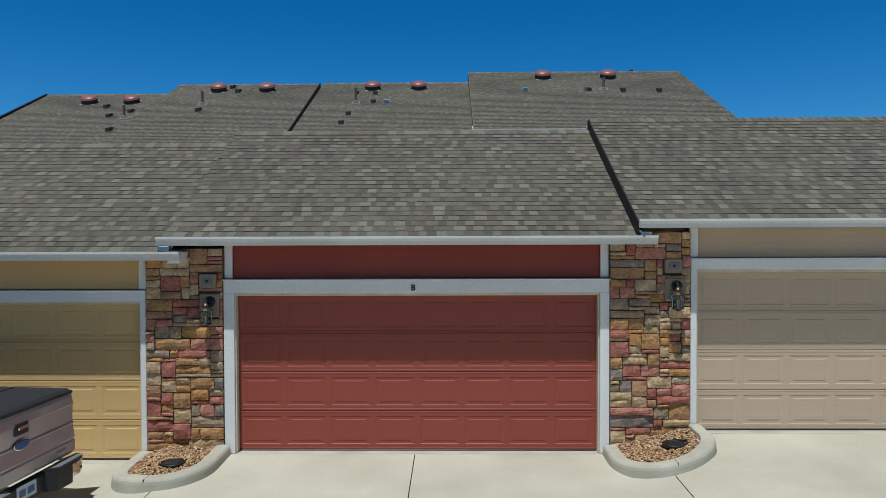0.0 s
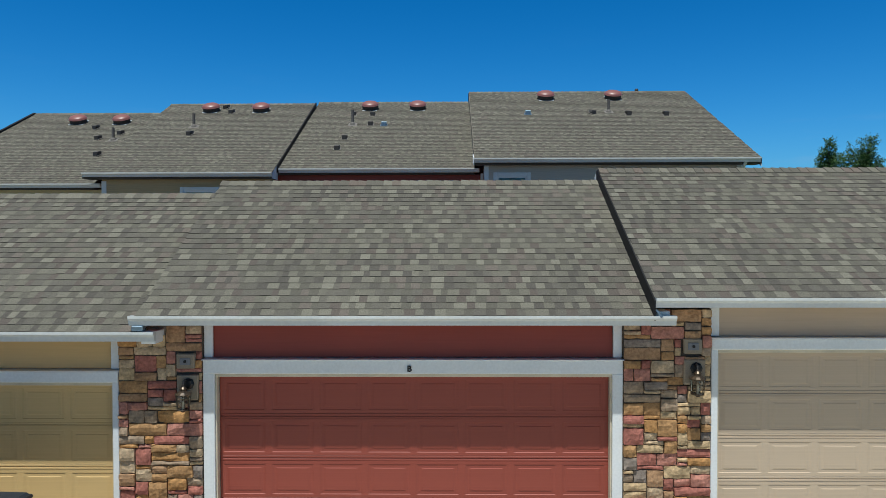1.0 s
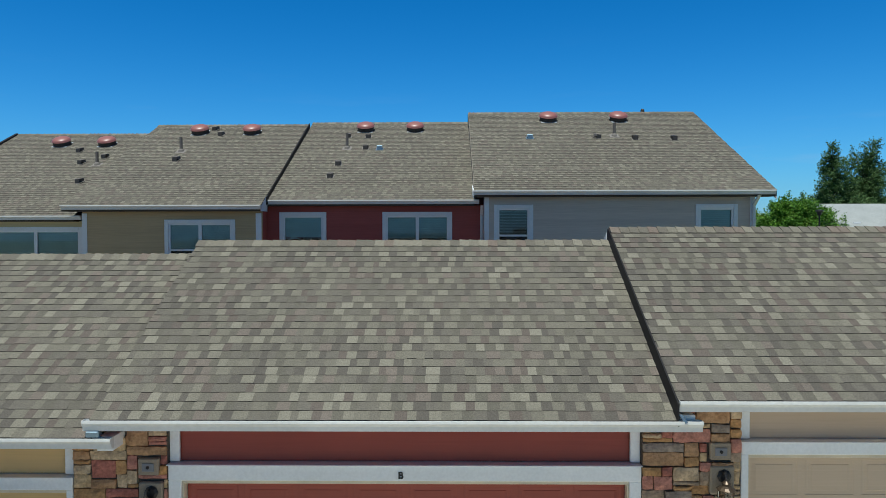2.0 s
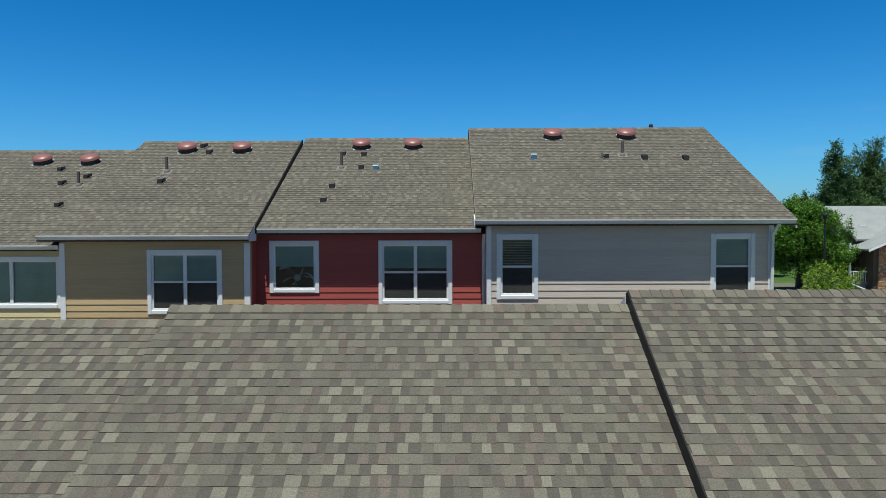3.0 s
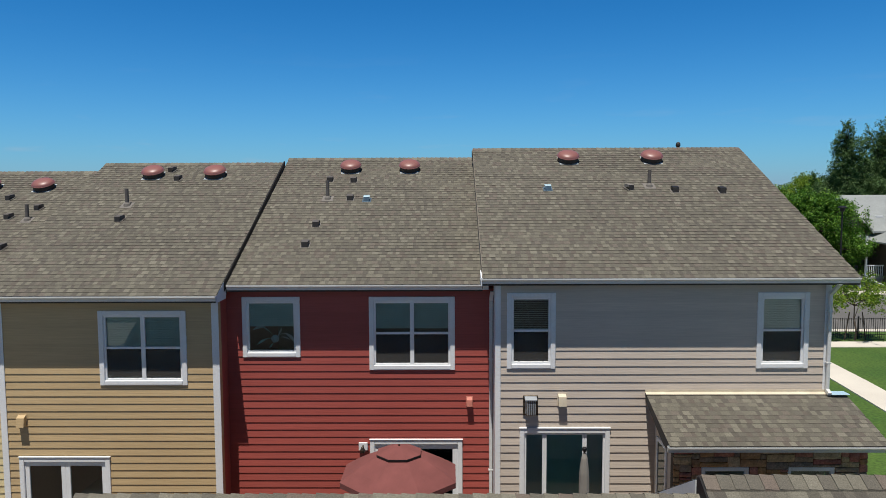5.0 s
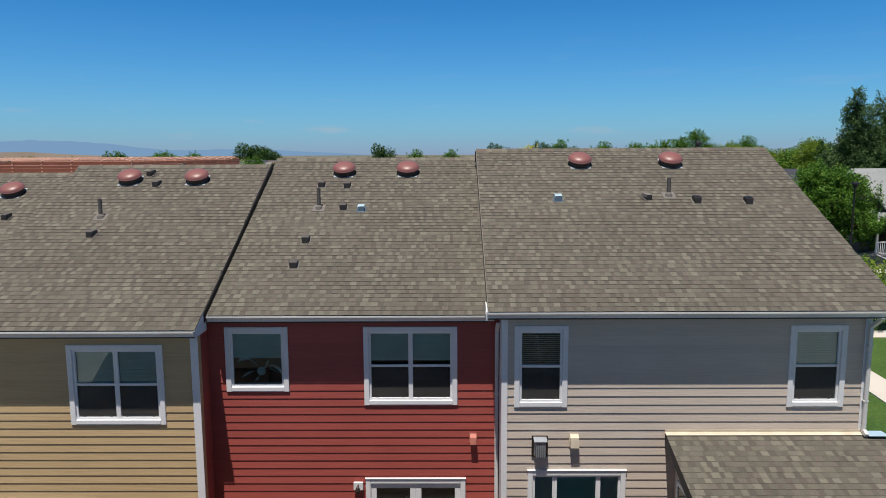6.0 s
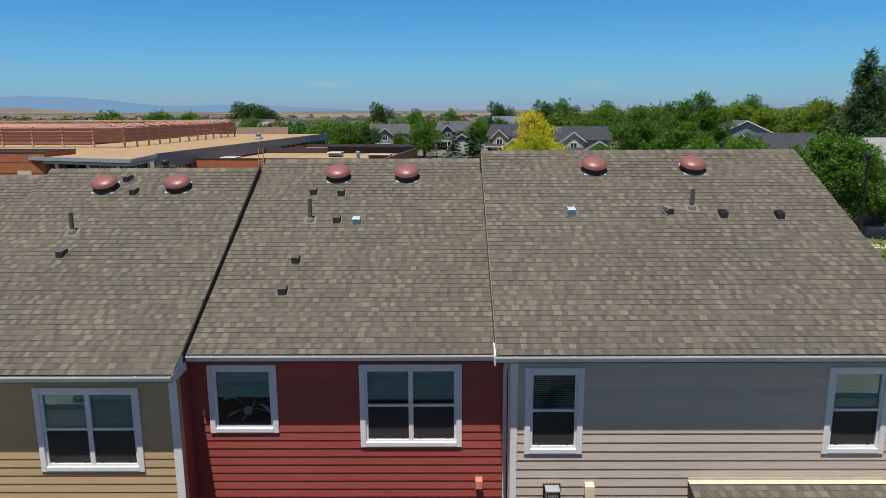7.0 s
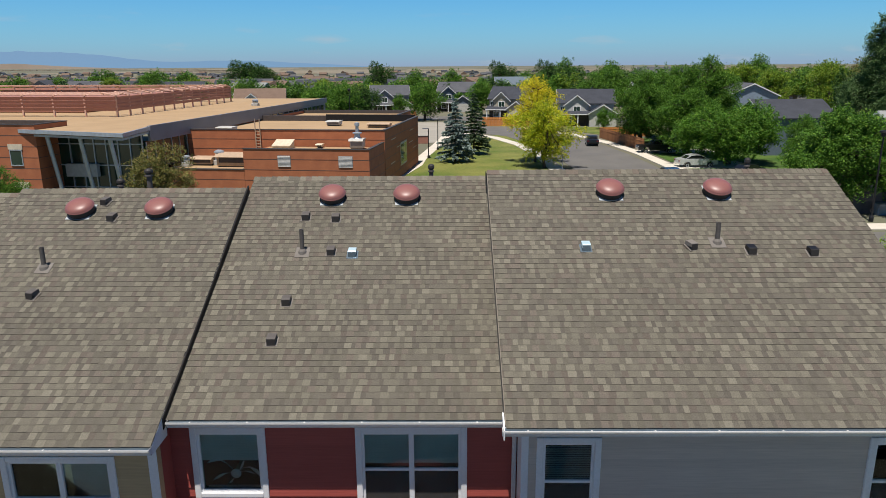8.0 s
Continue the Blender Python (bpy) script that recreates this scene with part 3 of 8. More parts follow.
# ---- walls ----
def holed_wall(mb, x0, x1, y0, y1, z0, z1, holes):
    """A wall slab, one mesh, with openings right through it."""
    xs = sorted({x0, x1, *(h[0] for h in holes), *(h[1] for h in holes)})
    zs = sorted({z0, z1, *(max(z0, h[2]) for h in holes), *(min(z1, h[3]) for h in holes)})
    nx, nz = len(xs), len(zs)
    solid = {(i, j): not any(h[0] < (xs[i] + xs[i + 1]) / 2 < h[1] and h[2] < (zs[j] + zs[j + 1]) / 2 < h[3] for h in holes) for i in range(nx - 1) for j in range(nz - 1)}
    at = lambda i, j, k: (k * nz + j) * nx + i
    fs = []
    for (i, j), full in solid.items():
        if not full:
            continue
        fs += [(at(i, j, 0), at(i + 1, j, 0), at(i + 1, j + 1, 0), at(i, j + 1, 0)), (at(i, j, 1), at(i, j + 1, 1), at(i + 1, j + 1, 1), at(i + 1, j, 1))]
        for di, dj, a, b in ((-1, 0, (i, j), (i, j + 1)), (1, 0, (i + 1, j), (i + 1, j + 1)), (0, -1, (i, j), (i + 1, j)), (0, 1, (i, j + 1), (i + 1, j + 1))):
            if not solid.get((i + di, j + dj), False):
                fs.append((at(*a, 0), at(*b, 0), at(*b, 1), at(*a, 1)))
    return mb.add([(x, y, z) for y in (y0, y1) for z in zs for x in xs], fs)


def boards(owner, x0, x1, y, z0, z1, holes, material, expo=0.166):
    """Lapped siding boards, each one a piece, stopped at the openings."""
    z = z0
    while z < z1 - 0.02:
        top = min(z + expo + 0.012, z1)
        free = [(x0, x1, z, top)]
        for h in holes:
            left = []
            for a, b, lo, hi in free:
                if h[0] >= b or h[1] <= a or h[2] >= hi or h[3] <= lo:
                    left.append((a, b, lo, hi))
                    continue
                l, r = max(a, h[0]), min(b, h[1])
                left += [q for q in ((a, l, lo, hi), (r, b, lo, hi), (l, r, lo, h[2]), (l, r, h[3], hi)) if q[1] - q[0] > 0.01 and q[3] - q[2] > 0.005]
            free = left
        for a, b, lo, hi in free:
            f0, f1 = (y - lerp(0.020, 0.004, (k - z) / (expo + 0.012)) for k in (lo, hi))
            m = Mesh().add([(a, f0, lo), (b, f0, lo), (b, f1, hi), (a, f1, hi), (a, y, lo), (b, y, lo), (b, y, hi), (a, y, hi)],
                           [(0, 1, 2, 3), (4, 5, 1, 0), (0, 3, 7, 4), (1, 5, 6, 2), (3, 2, 6, 7), (5, 4, 7, 6)])
            part("siding_board", m, material, owner, fix=False)
        z += expo


def frame_ring(mb, x0, x1, z0, z1, y0, y1, w, b=0.008):
    """Four bars round an opening, butted at the corners."""
    mb.cbox(x0, x0 + w, y0, y1, z0, z1, b)
    mb.cbox(x1 - w, x1, y0, y1, z0, z1, b)
    mb.cbox(x0 + w, x1 - w, y0 + 0.002, y1, z0, z0 + w, b)
    mb.cbox(x0 + w, x1 - w, y0 + 0.002, y1, z1 - w, z1, b)
    return mb


def sash_window(owner, x0, x1, z0, z1, y, lights=1, split=True, blind=0.5, dark=False, label="white-framed sash window with a lowered blind"):
    """Casing, sashes, panes, blinds; x0..z1 are the casing's outside, y the face of the wall."""
    win = part("window", frame_ring(Mesh(), x0, x1, z0, z1, y - 0.045, y + 0.02, 0.105), M_WHITE, owner, label)
    part("sill", Mesh().cbox(x0 + 0.107, x1 - 0.107, y - 0.050, y - 0.044, z0 + 0.02, z0 + 0.10, 0.003), M_WHITE, win)
    a, b, c, d = x0 + 0.105, x1 - 0.105, z0 + 0.105, z1 - 0.105
    step = (b - a) / lights
    mid = lerp(c, d, 0.5)
    for i in range(lights):
        l, r = a + i * step, a + (i + 1) * step
        part("sash", frame_ring(Mesh(), l, r, c, d, y - 0.01, y + 0.05, 0.045, 0.005), M_WHITE, win)
        if split:
            part("meeting_rail", Mesh().cbox(l + 0.045, r - 0.045, y + 0.0, y + 0.05, mid - 0.025, mid + 0.025, 0.005), M_WHITE, win)
            for lo, hi, yy in ((c + 0.045, mid - 0.025, y + 0.024), (mid + 0.025, d - 0.045, y + 0.034)):
                part("pane", Mesh().box(l + 0.045, r - 0.045, yy, yy + 0.004, lo, hi), M_GLASS, win)
            part("insect_screen", Mesh().box(l + 0.046, r - 0.046, y + 0.013, y + 0.0145, c + 0.064, mid - 0.028), M_INSECT, win, "dark mesh insect screen")
            for lx in (l + 0.16, r - 0.16):
                part("latch", Mesh().cbox(lx - 0.018, lx + 0.018, y + 0.004, y + 0.023, c + 0.0455, c + 0.062, 0.003), M_BLACK, win)
        else:
            part("pane", Mesh().box(l + 0.045, r - 0.045, y + 0.028, y + 0.032, c + 0.045, d - 0.045), M_GLASS, win)
        if blind:
            bl = Mesh()
            z = d - 0.03
            low = lerp(d, c, blind)
            bl.cbox(l + 0.03, r - 0.03, y + 0.0515, y + 0.09, d - 0.05, d - 0.01, 0.003)
            while dark and z > low:
                bl.cbox(l + 0.03, r - 0.03, y + 0.0535, y + 0.093, z - 0.0065, z, 0.001)
                z -= 0.041
            while z > low:
                bl.add([(l + 0.03, y + 0.055, z - 0.042), (r - 0.03, y + 0.055, z - 0.042), (r - 0.03, y + 0.079, z + 0.002), (l + 0.03, y + 0.079, z + 0.002), (l + 0.03, y + 0.057, z - 0.046), (r - 0.03, y + 0.057, z - 0.046), (r - 0.03, y + 0.081, z - 0.002), (l + 0.03, y + 0.081, z - 0.002)],
                       [(0, 1, 2, 3), (7, 6, 5, 4), (0, 4, 5, 1), (3, 2, 6, 7)])
                z -= 0.050
            part("blind", bl, M_GREYBLIND if dark else M_BLIND, win, "slatted window blind", fix=False)
    part("reveal", frame_ring(Mesh(), x0 + 0.1, x1 - 0.1, z0 + 0.1, z1 - 0.1, y + 0.051, y + 0.16, 0.02, 0.002), M_ROOM, win)
    return win


# ---- garages ----
def garage_door(owner, x0, x1, z0, z1, y, material, label):
    """Four hinged sections, each with a row of pressed panels."""
    door = part("door", Mesh().box(x0, x1, y + 0.04, y + 0.055, z0, z1), material, owner, label)
    h = (z1 - z0) / 4
    n = 8
    w = (x1 - x0) / n
    for s in range(4):
        a, b = z0 + s * h, z0 + (s + 1) * h
        part("door_section", Mesh().cbox(x0, x1, y + 0.0097, y + 0.0395, a + 0.0005, b - 0.0005, 0.0015), material, door)
        for zz in (b - 0.019, a + 0.019):
            part("section_lip", Mesh().cbox(x0, x1, y + 0.003, y + 0.0096, zz - 0.011, zz + 0.011, 0.002), material, door)
        if not s:
            pan = Mesh()
            face, low = 0.004, 0.0092
            rings = ((0.0, 0.034, face), (0.035, 0.075, face), (0.060, 0.080, low), (0.085, 0.121, low), (0.115, 0.129, face))
            for (e, g, y0), (f, k, y1) in zip(rings, rings[1:]):
                q = [(e, y0, g), (w - e, y0, g), (w - e, y0, h - g), (e, y0, h - g), (f, y1, k), (w - f, y1, k), (w - f, y1, h - k), (f, y1, h - k)]
                pan.add(q, [(0, 1, 5, 4), (1, 2, 6, 5), (2, 3, 7, 6), (3, 0, 4, 7)])
            pan.add([(f, y1, k), (w - f, y1, k), (w - f, y1, h - k), (f, y1, h - k)], [(0, 1, 2, 3)])
            shared = pan.data("door_panel")
            shared.materials.append(material)
        for i in range(n):
            piece("door_panel", shared, (x0 + i * w, y, a), door)
    part("weather_seal", Mesh().cbox(x0, x1, y - 0.002, y + 0.04, z0 - 0.013, z0 - 0.001, 0.004), M_BLACK, door)
    return door


def build_garage(name, px0, px1, dx0, dx1, zb, top, eave_z, ridge_z, roof0, roof1, gut0, gut1, door_mat, panel_mat, label, rng, keep=None, narrow=False):
    """One garage: front wall between px0 and px1 (its casing's outsides), door from dx0 to dx1 above the floor zb, header up to top."""
    g = thing(name, ((px0 + px1) / 2, 10.5, zb), label, "garage", "garages along the alley")
    soffit = eave_z - 0.112
    dtop = top - 0.215 if not narrow else top - 0.18
    part("front_wall", holed_wall(Mesh(), roof0 + 0.2, roof1 - 0.2, 7.66, 7.82, zb - 0.3, soffit, [(dx0, dx1, zb - 0.02, dtop)]), panel_mat, g)
    part("back_wall", Mesh().box(roof0 + 0.2, roof1 - 0.2, 13.35, 13.5, zb - 0.4, soffit), M_BEIGE, g)
    for a in (roof0 + 0.2, roof1 - 0.35):
        part("side_wall", Mesh().prism([(7.825, zb - 0.4), (13.345, zb - 0.4), (13.345, soffit), (10.38, ridge_z - 0.3), (7.825, soffit)], a, a + 0.15), panel_mat, g)
    gp = part("gable_panel", Mesh().cbox(px0 + 0.02, px1 - 0.02, 7.54, 7.655, top + 0.004, soffit - 0.002, 0.003), panel_mat, g)
    boards(gp, px0 + 0.112, px1 - 0.112, 7.539, top + 0.005, soffit - 0.003, [], panel_mat, 0.098)
    garage_door(g, dx0 + 0.004, dx1 - 0.004, zb + 0.014, dtop, 7.56, door_mat, "closed sectional garage door with pressed panels")
    for l, r in ((px0, dx0 - 0.02), (dx1 + 0.02, px1)):
        part("casing", Mesh().cbox(l, r, 7.43, 7.655, zb, dtop + 0.0245, 0.006), M_WHITE, g)
    part("header", Mesh().cbox(px0, px1, 7.425, 7.655, dtop + 0.025, top - 0.024, 0.008), M_WHITE, g)
    part("header_cap", Mesh().cbox(px0 - 0.012, px1 + 0.012, 7.400, 7.655, top - 0.022, top - 0.006, 0.006), M_WHITE, g)
    for l, r in ((px0, px0 + 0.11), (px1 - 0.11, px1)):
        part("upper_casing", Mesh().cbox(l, r, 7.475, 7.515, top + 0.004, soffit - 0.002, 0.008), M_WHITE, g)
    for l, r in ((dx0 - 0.018, dx0 + 0.002), (dx1 - 0.002, dx1 + 0.018)):
        part("jamb_stop", Mesh().cbox(l, r, 7.46, 7.56, zb, dtop - 0.02, 0.004), M_CREAM, g)
    part("head_stop", Mesh().cbox(dx0 - 0.018, dx1 + 0.018, 7.46, 7.56, dtop - 0.018, dtop + 0.024, 0.004), M_CREAM, g)
    part("soffit", Mesh().box(roof0 + 0.02, roof1 - 0.02, 7.18, 7.656, soffit + 0.002, soffit + 0.012), panel_mat, g)
    part("fascia", Mesh().cbox(roof0 + 0.01, roof1 - 0.01, 7.157, 7.178, soffit, eave_z - 0.02, 0.004), M_WHITE, g)
    build_roof(g, rng, roof0, roof1, 7.14, eave_z, 10.38, ridge_z, keep, drop=0.104)
    gutter(g, gut0, gut1, 7.154, eave_z, 0.115, 0.088)
    return g


G_LEFT = build_garage("garage", -9.13, -4.07, -9.05, -4.165, -0.13, 2.205, 2.725, 4.515, -9.9, -3.70, -9.95, -3.48, M_TAN_DOOR, M_TAN_DOOR, "attached garage with a mustard door and white trim", random.Random(11), None, True)
G_MID = build_garage("garage", -3.02, 2.135, -2.86, 1.99, 0.0, 2.35, 2.915, 4.715, -3.72, 2.44, -3.77, 2.67, M_RED_DOOR, M_RED_DOOR, "attached garage with a red door and white trim", random.Random(12),
                     lambda x, y: -1.75 < x < 1.5 and 8.3 < y < 10.1)
G_RIGHT = build_garage("garage", 3.21, 8.32, 3.31, 8.22, 0.28, 2.615, 3.125, 4.905, 2.43, 8.95, 2.44, 9.0, M_BEIGE_DOOR, M_BEIGE_DOOR, "attached garage with a beige door and white trim", random.Random(13), None, True)

# black step flashing up the higher roof's edge, between the two garages
part("step_flashing", Mesh().prism([(7.08, 2.86), (10.38, 4.68), (10.45, 4.68), (10.45, 4.88), (10.38, 4.905), (7.08, 3.095)], 2.414, 2.428), M_FLASH, G_RIGHT, "black metal step flashing")
part("rake_board", Mesh().prism([(7.10, 2.62), (10.38, 4.42), (10.38, 4.535), (7.10, 2.70)], -3.695, -3.675), M_WHITE, G_LEFT)
part("rake_board", Mesh().prism([(10.47, 4.70), (13.6, 3.00), (13.6, 3.13), (10.47, 4.845)], 2.408, 2.428), M_GUTTER, G_RIGHT, "white metal rake trim down the rear slope")
# short white returns where one gutter ends under the next
part("eave_return", Mesh().cbox(-3.66, -3.49, 7.16, 7.44, 2.57, 2.72, 0.006), M_WHITE, G_MID)
part("gutter_elbow", Mesh().cbox(-3.74, -3.60, 7.07, 7.16, 2.735, 2.80, 0.012), M_GALV, G_MID, "bare metal gutter outlet")
part("eave_return", Mesh().cbox(2.46, 2.62, 7.16, 7.44, 2.80, 2.96, 0.006), M_WHITE, G_RIGHT)
part("gutter_elbow", Mesh().tube((2.44, 7.11, 2.98), (2.50, 7.07, 2.90), 0.018, n=8), M_GALV, G_RIGHT)

# the unit's letter over the red door
txt = bpy.data.curves.new("letter", "FONT")
txt.body = "B"
txt.size, txt.extrude, txt.align_x = 0.105, 0.006, "CENTER"
txt.offset = 0.0025
letter = new("unit_letter", txt)
letter.matrix_world = pose(-0.475, 7.418, 2.192, 90, 0, 0)
txt.materials.append(M_BLACK)
tagged(letter, "small black letter over the garage door", "sign")


# ---- stone piers ----
def stone_mesh(rng, w, h, d):
    """A split stone: a rounded block with a rough face."""
    nx, nz = 4, 3
    m = Mesh()
    ix = {}
    ph = rng.random() * 50
    for j in range(nz + 1):
        for i in range(nx + 1):
            u, v = i / nx, j / nz
            e = min(u, 1 - u, v, 1 - v)
            x = (u - 0.5) * w + (0 if i in (0, nx) else rng.uniform(-0.05, 0.05) * w / nx)
            z = (v - 0.5) * h + (0 if j in (0, nz) else rng.uniform(-0.05, 0.05) * h / nz)
            corner = i in (0, nx) and j in (0, nz)
            if corner:
                x, z = x * 0.985, z * 0.965
            x += rng.uniform(-0.004, 0.004)
            z += rng.uniform(-0.004, 0.004)
            y = -d + (0.011 if e == 0 else 0.0) + noise.noise((x * 9 + ph, z * 9, ph)) * 0.020
            ix[i, j] = len(m.v)
            m.v.append((x, y, z))
    for j in range(nz):
        for i in range(nx):
            m.f.append((ix[i, j], ix[i + 1, j], ix[i + 1, j + 1], ix[i, j + 1]))
    rim = [(i, 0) for i in range(nx + 1)] + [(nx, j) for j in range(1, nz + 1)] + [(i, nz) for i in range(nx - 1, -1, -1)] + [(0, j) for j in range(nz - 1, 0, -1)]
    back = {}
    for k in rim:
        p = m.v[ix[k]]
        back[k] = len(m.v)
        m.v.append((p[0], 0.0, p[2]))
    for a, b in zip(rim, rim[1:] + rim[:1]):
        m.f.append((ix[b], ix[a], back[a], back[b]))
    return m


def fill_stones(rng, x0, x1, z0, z1, keepout):
    """Packs ledge stones of uneven sizes into a rectangle."""
    ux, uz = 0.04, 0.052
    nx, nz = max(1, int(round((x1 - x0) / ux))), max(1, int(round((z1 - z0) / uz)))
    ux, uz = (x1 - x0) / nx, (z1 - z0) / nz
    used = np.zeros((nz, nx), bool)
    for a, b, c, d in keepout:
        used[max(0, int((c - z0) / uz)):int(math.ceil((d - z0) / uz)), max(0, int((a - x0) / ux)):int(math.ceil((b - x0) / ux))] = True
    out = []
    for j in range(nz):
        i = 0
        while i < nx:
            if used[j, i]:
                i += 1
                continue
            run = 0
            while i + run < nx and not used[j, i + run]:
                run += 1
            w = min(run, rng.choice((3, 4, 5, 6, 7, 8, 10, 12, 14)))
            if run - w < 3:
                w = run if run <= 14 else run - 4
            h = rng.choice((1, 2, 2, 2, 3, 3)) if w > 8 else rng.choice((1, 2, 2, 3, 3, 4)) if w > 4 else rng.choice((1, 2, 2, 3))
            h = min(h, nz - j)
            while h > 1 and used[j:j + h, i:i + w].any():
                h -= 1
            used[j:j + h, i:i + w] = True
            out.append((x0 + i * ux, x0 + (i + w) * ux, z0 + j * uz, z0 + (j + h) * uz))
            i += w
    return out


def build_pier(x0, x1, z0, z1, seed, keepout, label):
    rng = random.Random(seed)
    p = thing("stone_pier", ((x0 + x1) / 2, 7.6, z0), label, "stone pier", "stone piers between the garages")
    core = part("core", Mesh().box(x0, x1, 7.44, 7.655, z0 - 0.2, z1), M_MORTAR, p, "dark mortar bed")
    for a, b, c, d in fill_stones(rng, x0 + 0.004, x1 - 0.004, z0, z1 - 0.004, keepout):
        st = stone_mesh(rng, b - a - 0.011, d - c - 0.011, rng.uniform(0.026, 0.062))
        st.v = [(x + (a + b) / 2, y + 7.4405, z + (c + d) / 2) for x, y, z in st.v]
        part("stone", st, M_STONE, core, fix=False)
    return p


def wall_plaque(x, z):
    pl = thing("doorbell_plaque", (x, 7.44, z), "square stone plaque with a small grey metal button plate", "plaque", "plaques on the stone piers")
    part("plaque", Mesh().cbox(x - 0.112, x + 0.112, 7.375, 7.44, z - 0.092, z + 0.092, 0.012), M_PLAQUE, pl)
    plate = part("plate", Mesh().cbox(x - 0.065, x + 0.065, 7.362, 7.3745, z - 0.045, z + 0.042, 0.004), M_FASCIA, pl)
    part("button", Mesh().lathe([(0.018, 0), (0.018, 0.01), (0.012, 0.014)], (0, 0, 0), 12).turned(pose(x, 7.362, z, 90, 0, 0)), M_BLACK, plate)
    return pl


def wall_lantern(x, z):
    """A carriage lantern on a stone block: plate, arm, cap, glass cage."""
    la = thing("wall_lantern", (x, 7.44, z), "weathered bronze carriage lantern on a tan stone block", "wall lamp", "lanterns on the stone piers")
    part("mounting_block", Mesh().cbox(x - 0.125, x + 0.135, 7.375, 7.44, z - 0.085, z + 0.225, 0.012), M_PLAQUE, la)
    ya = 7.26
    part("backplate", Mesh().lathe([(0.075, 0), (0.075, 0.012), (0.05, 0.03), (0.0, 0.035)], (0, 0, 0), 8).turned(pose(x + 0.02, 7.374, z + 0.12, 90, 0, 0)), M_BLACK, la)
    arm = Mesh()
    pts = [(7.36, z + 0.14), (7.32, z + 0.175), (7.28, z + 0.17), (ya, z + 0.13)]
    for a, b in zip(pts, pts[1:]):
        arm.tube((x, a[0], a[1]), (x, b[0], b[1]), 0.013, n=8)
    part("arm", arm, M_BLACK, la)
    cap = Mesh().lathe([(0.095, 0.0), (0.10, 0.012), (0.07, 0.035), (0.04, 0.05), (0.045, 0.075), (0.02, 0.10), (0.012, 0.125), (0.0, 0.14)], (x, ya, z + 0.01), 12)
    cap.smooth = False
    part("cap", cap, M_BRONZE, la)
    n = 6
    cage, glass = Mesh(), Mesh()
    for i in range(n):
        a, b = 2 * math.pi * i / n, 2 * math.pi * (i + 1) / n
        lo, hi = 0.075, 0.09
        p = [(x + lo * math.cos(a), ya + lo * math.sin(a), z - 0.165), (x + hi * math.cos(a), ya + hi * math.sin(a), z + 0.012)]
        q = [(x + lo * math.cos(b), ya + lo * math.sin(b), z - 0.165), (x + hi * math.cos(b), ya + hi * math.sin(b), z + 0.012)]
        cage.tube(p[0], p[1], 0.006, n=5)
        cage.tube(p[0], q[0], 0.006, n=5)
        glass.add([(p[0][0], p[0][1], p[0][2]), q[0], q[1], p[1]], [(0, 1, 2, 3)])
    part("cage", cage, M_BRONZE, la)
    part("glass", glass, M_LAMPGLASS, la, "clear bevelled lantern glass", fix=False)
    part("base", Mesh().lathe([(0.0, -0.205), (0.02, -0.20), (0.035, -0.185), (0.078, -0.172), (0.078, -0.163)], (x, ya, z), 12), M_BRONZE, la)
    part("candle", Mesh().tube((x, ya, z - 0.165), (x, ya, z - 0.06), 0.016, n=10), M_CREAM, la)
    return la


build_pier(-4.065, -3.022, -0.12, 2.76, 21, [(-3.31, -3.12, 2.25, 2.40), (-3.31, -3.08, 1.86, 2.13)], "pier of multicoloured ledge stone between garage doors")
build_pier(2.137, 3.205, 0.05, 2.96, 22, [(2.87, 3.07, 2.435, 2.585), (2.88, 3.11, 2.06, 2.33)], "pier of multicoloured ledge stone between garage doors")
wall_plaque(-3.215, 2.325)
wall_plaque(2.97, 2.51)
wall_lantern(-3.20, 1.93)
wall_lantern(2.985, 2.125)


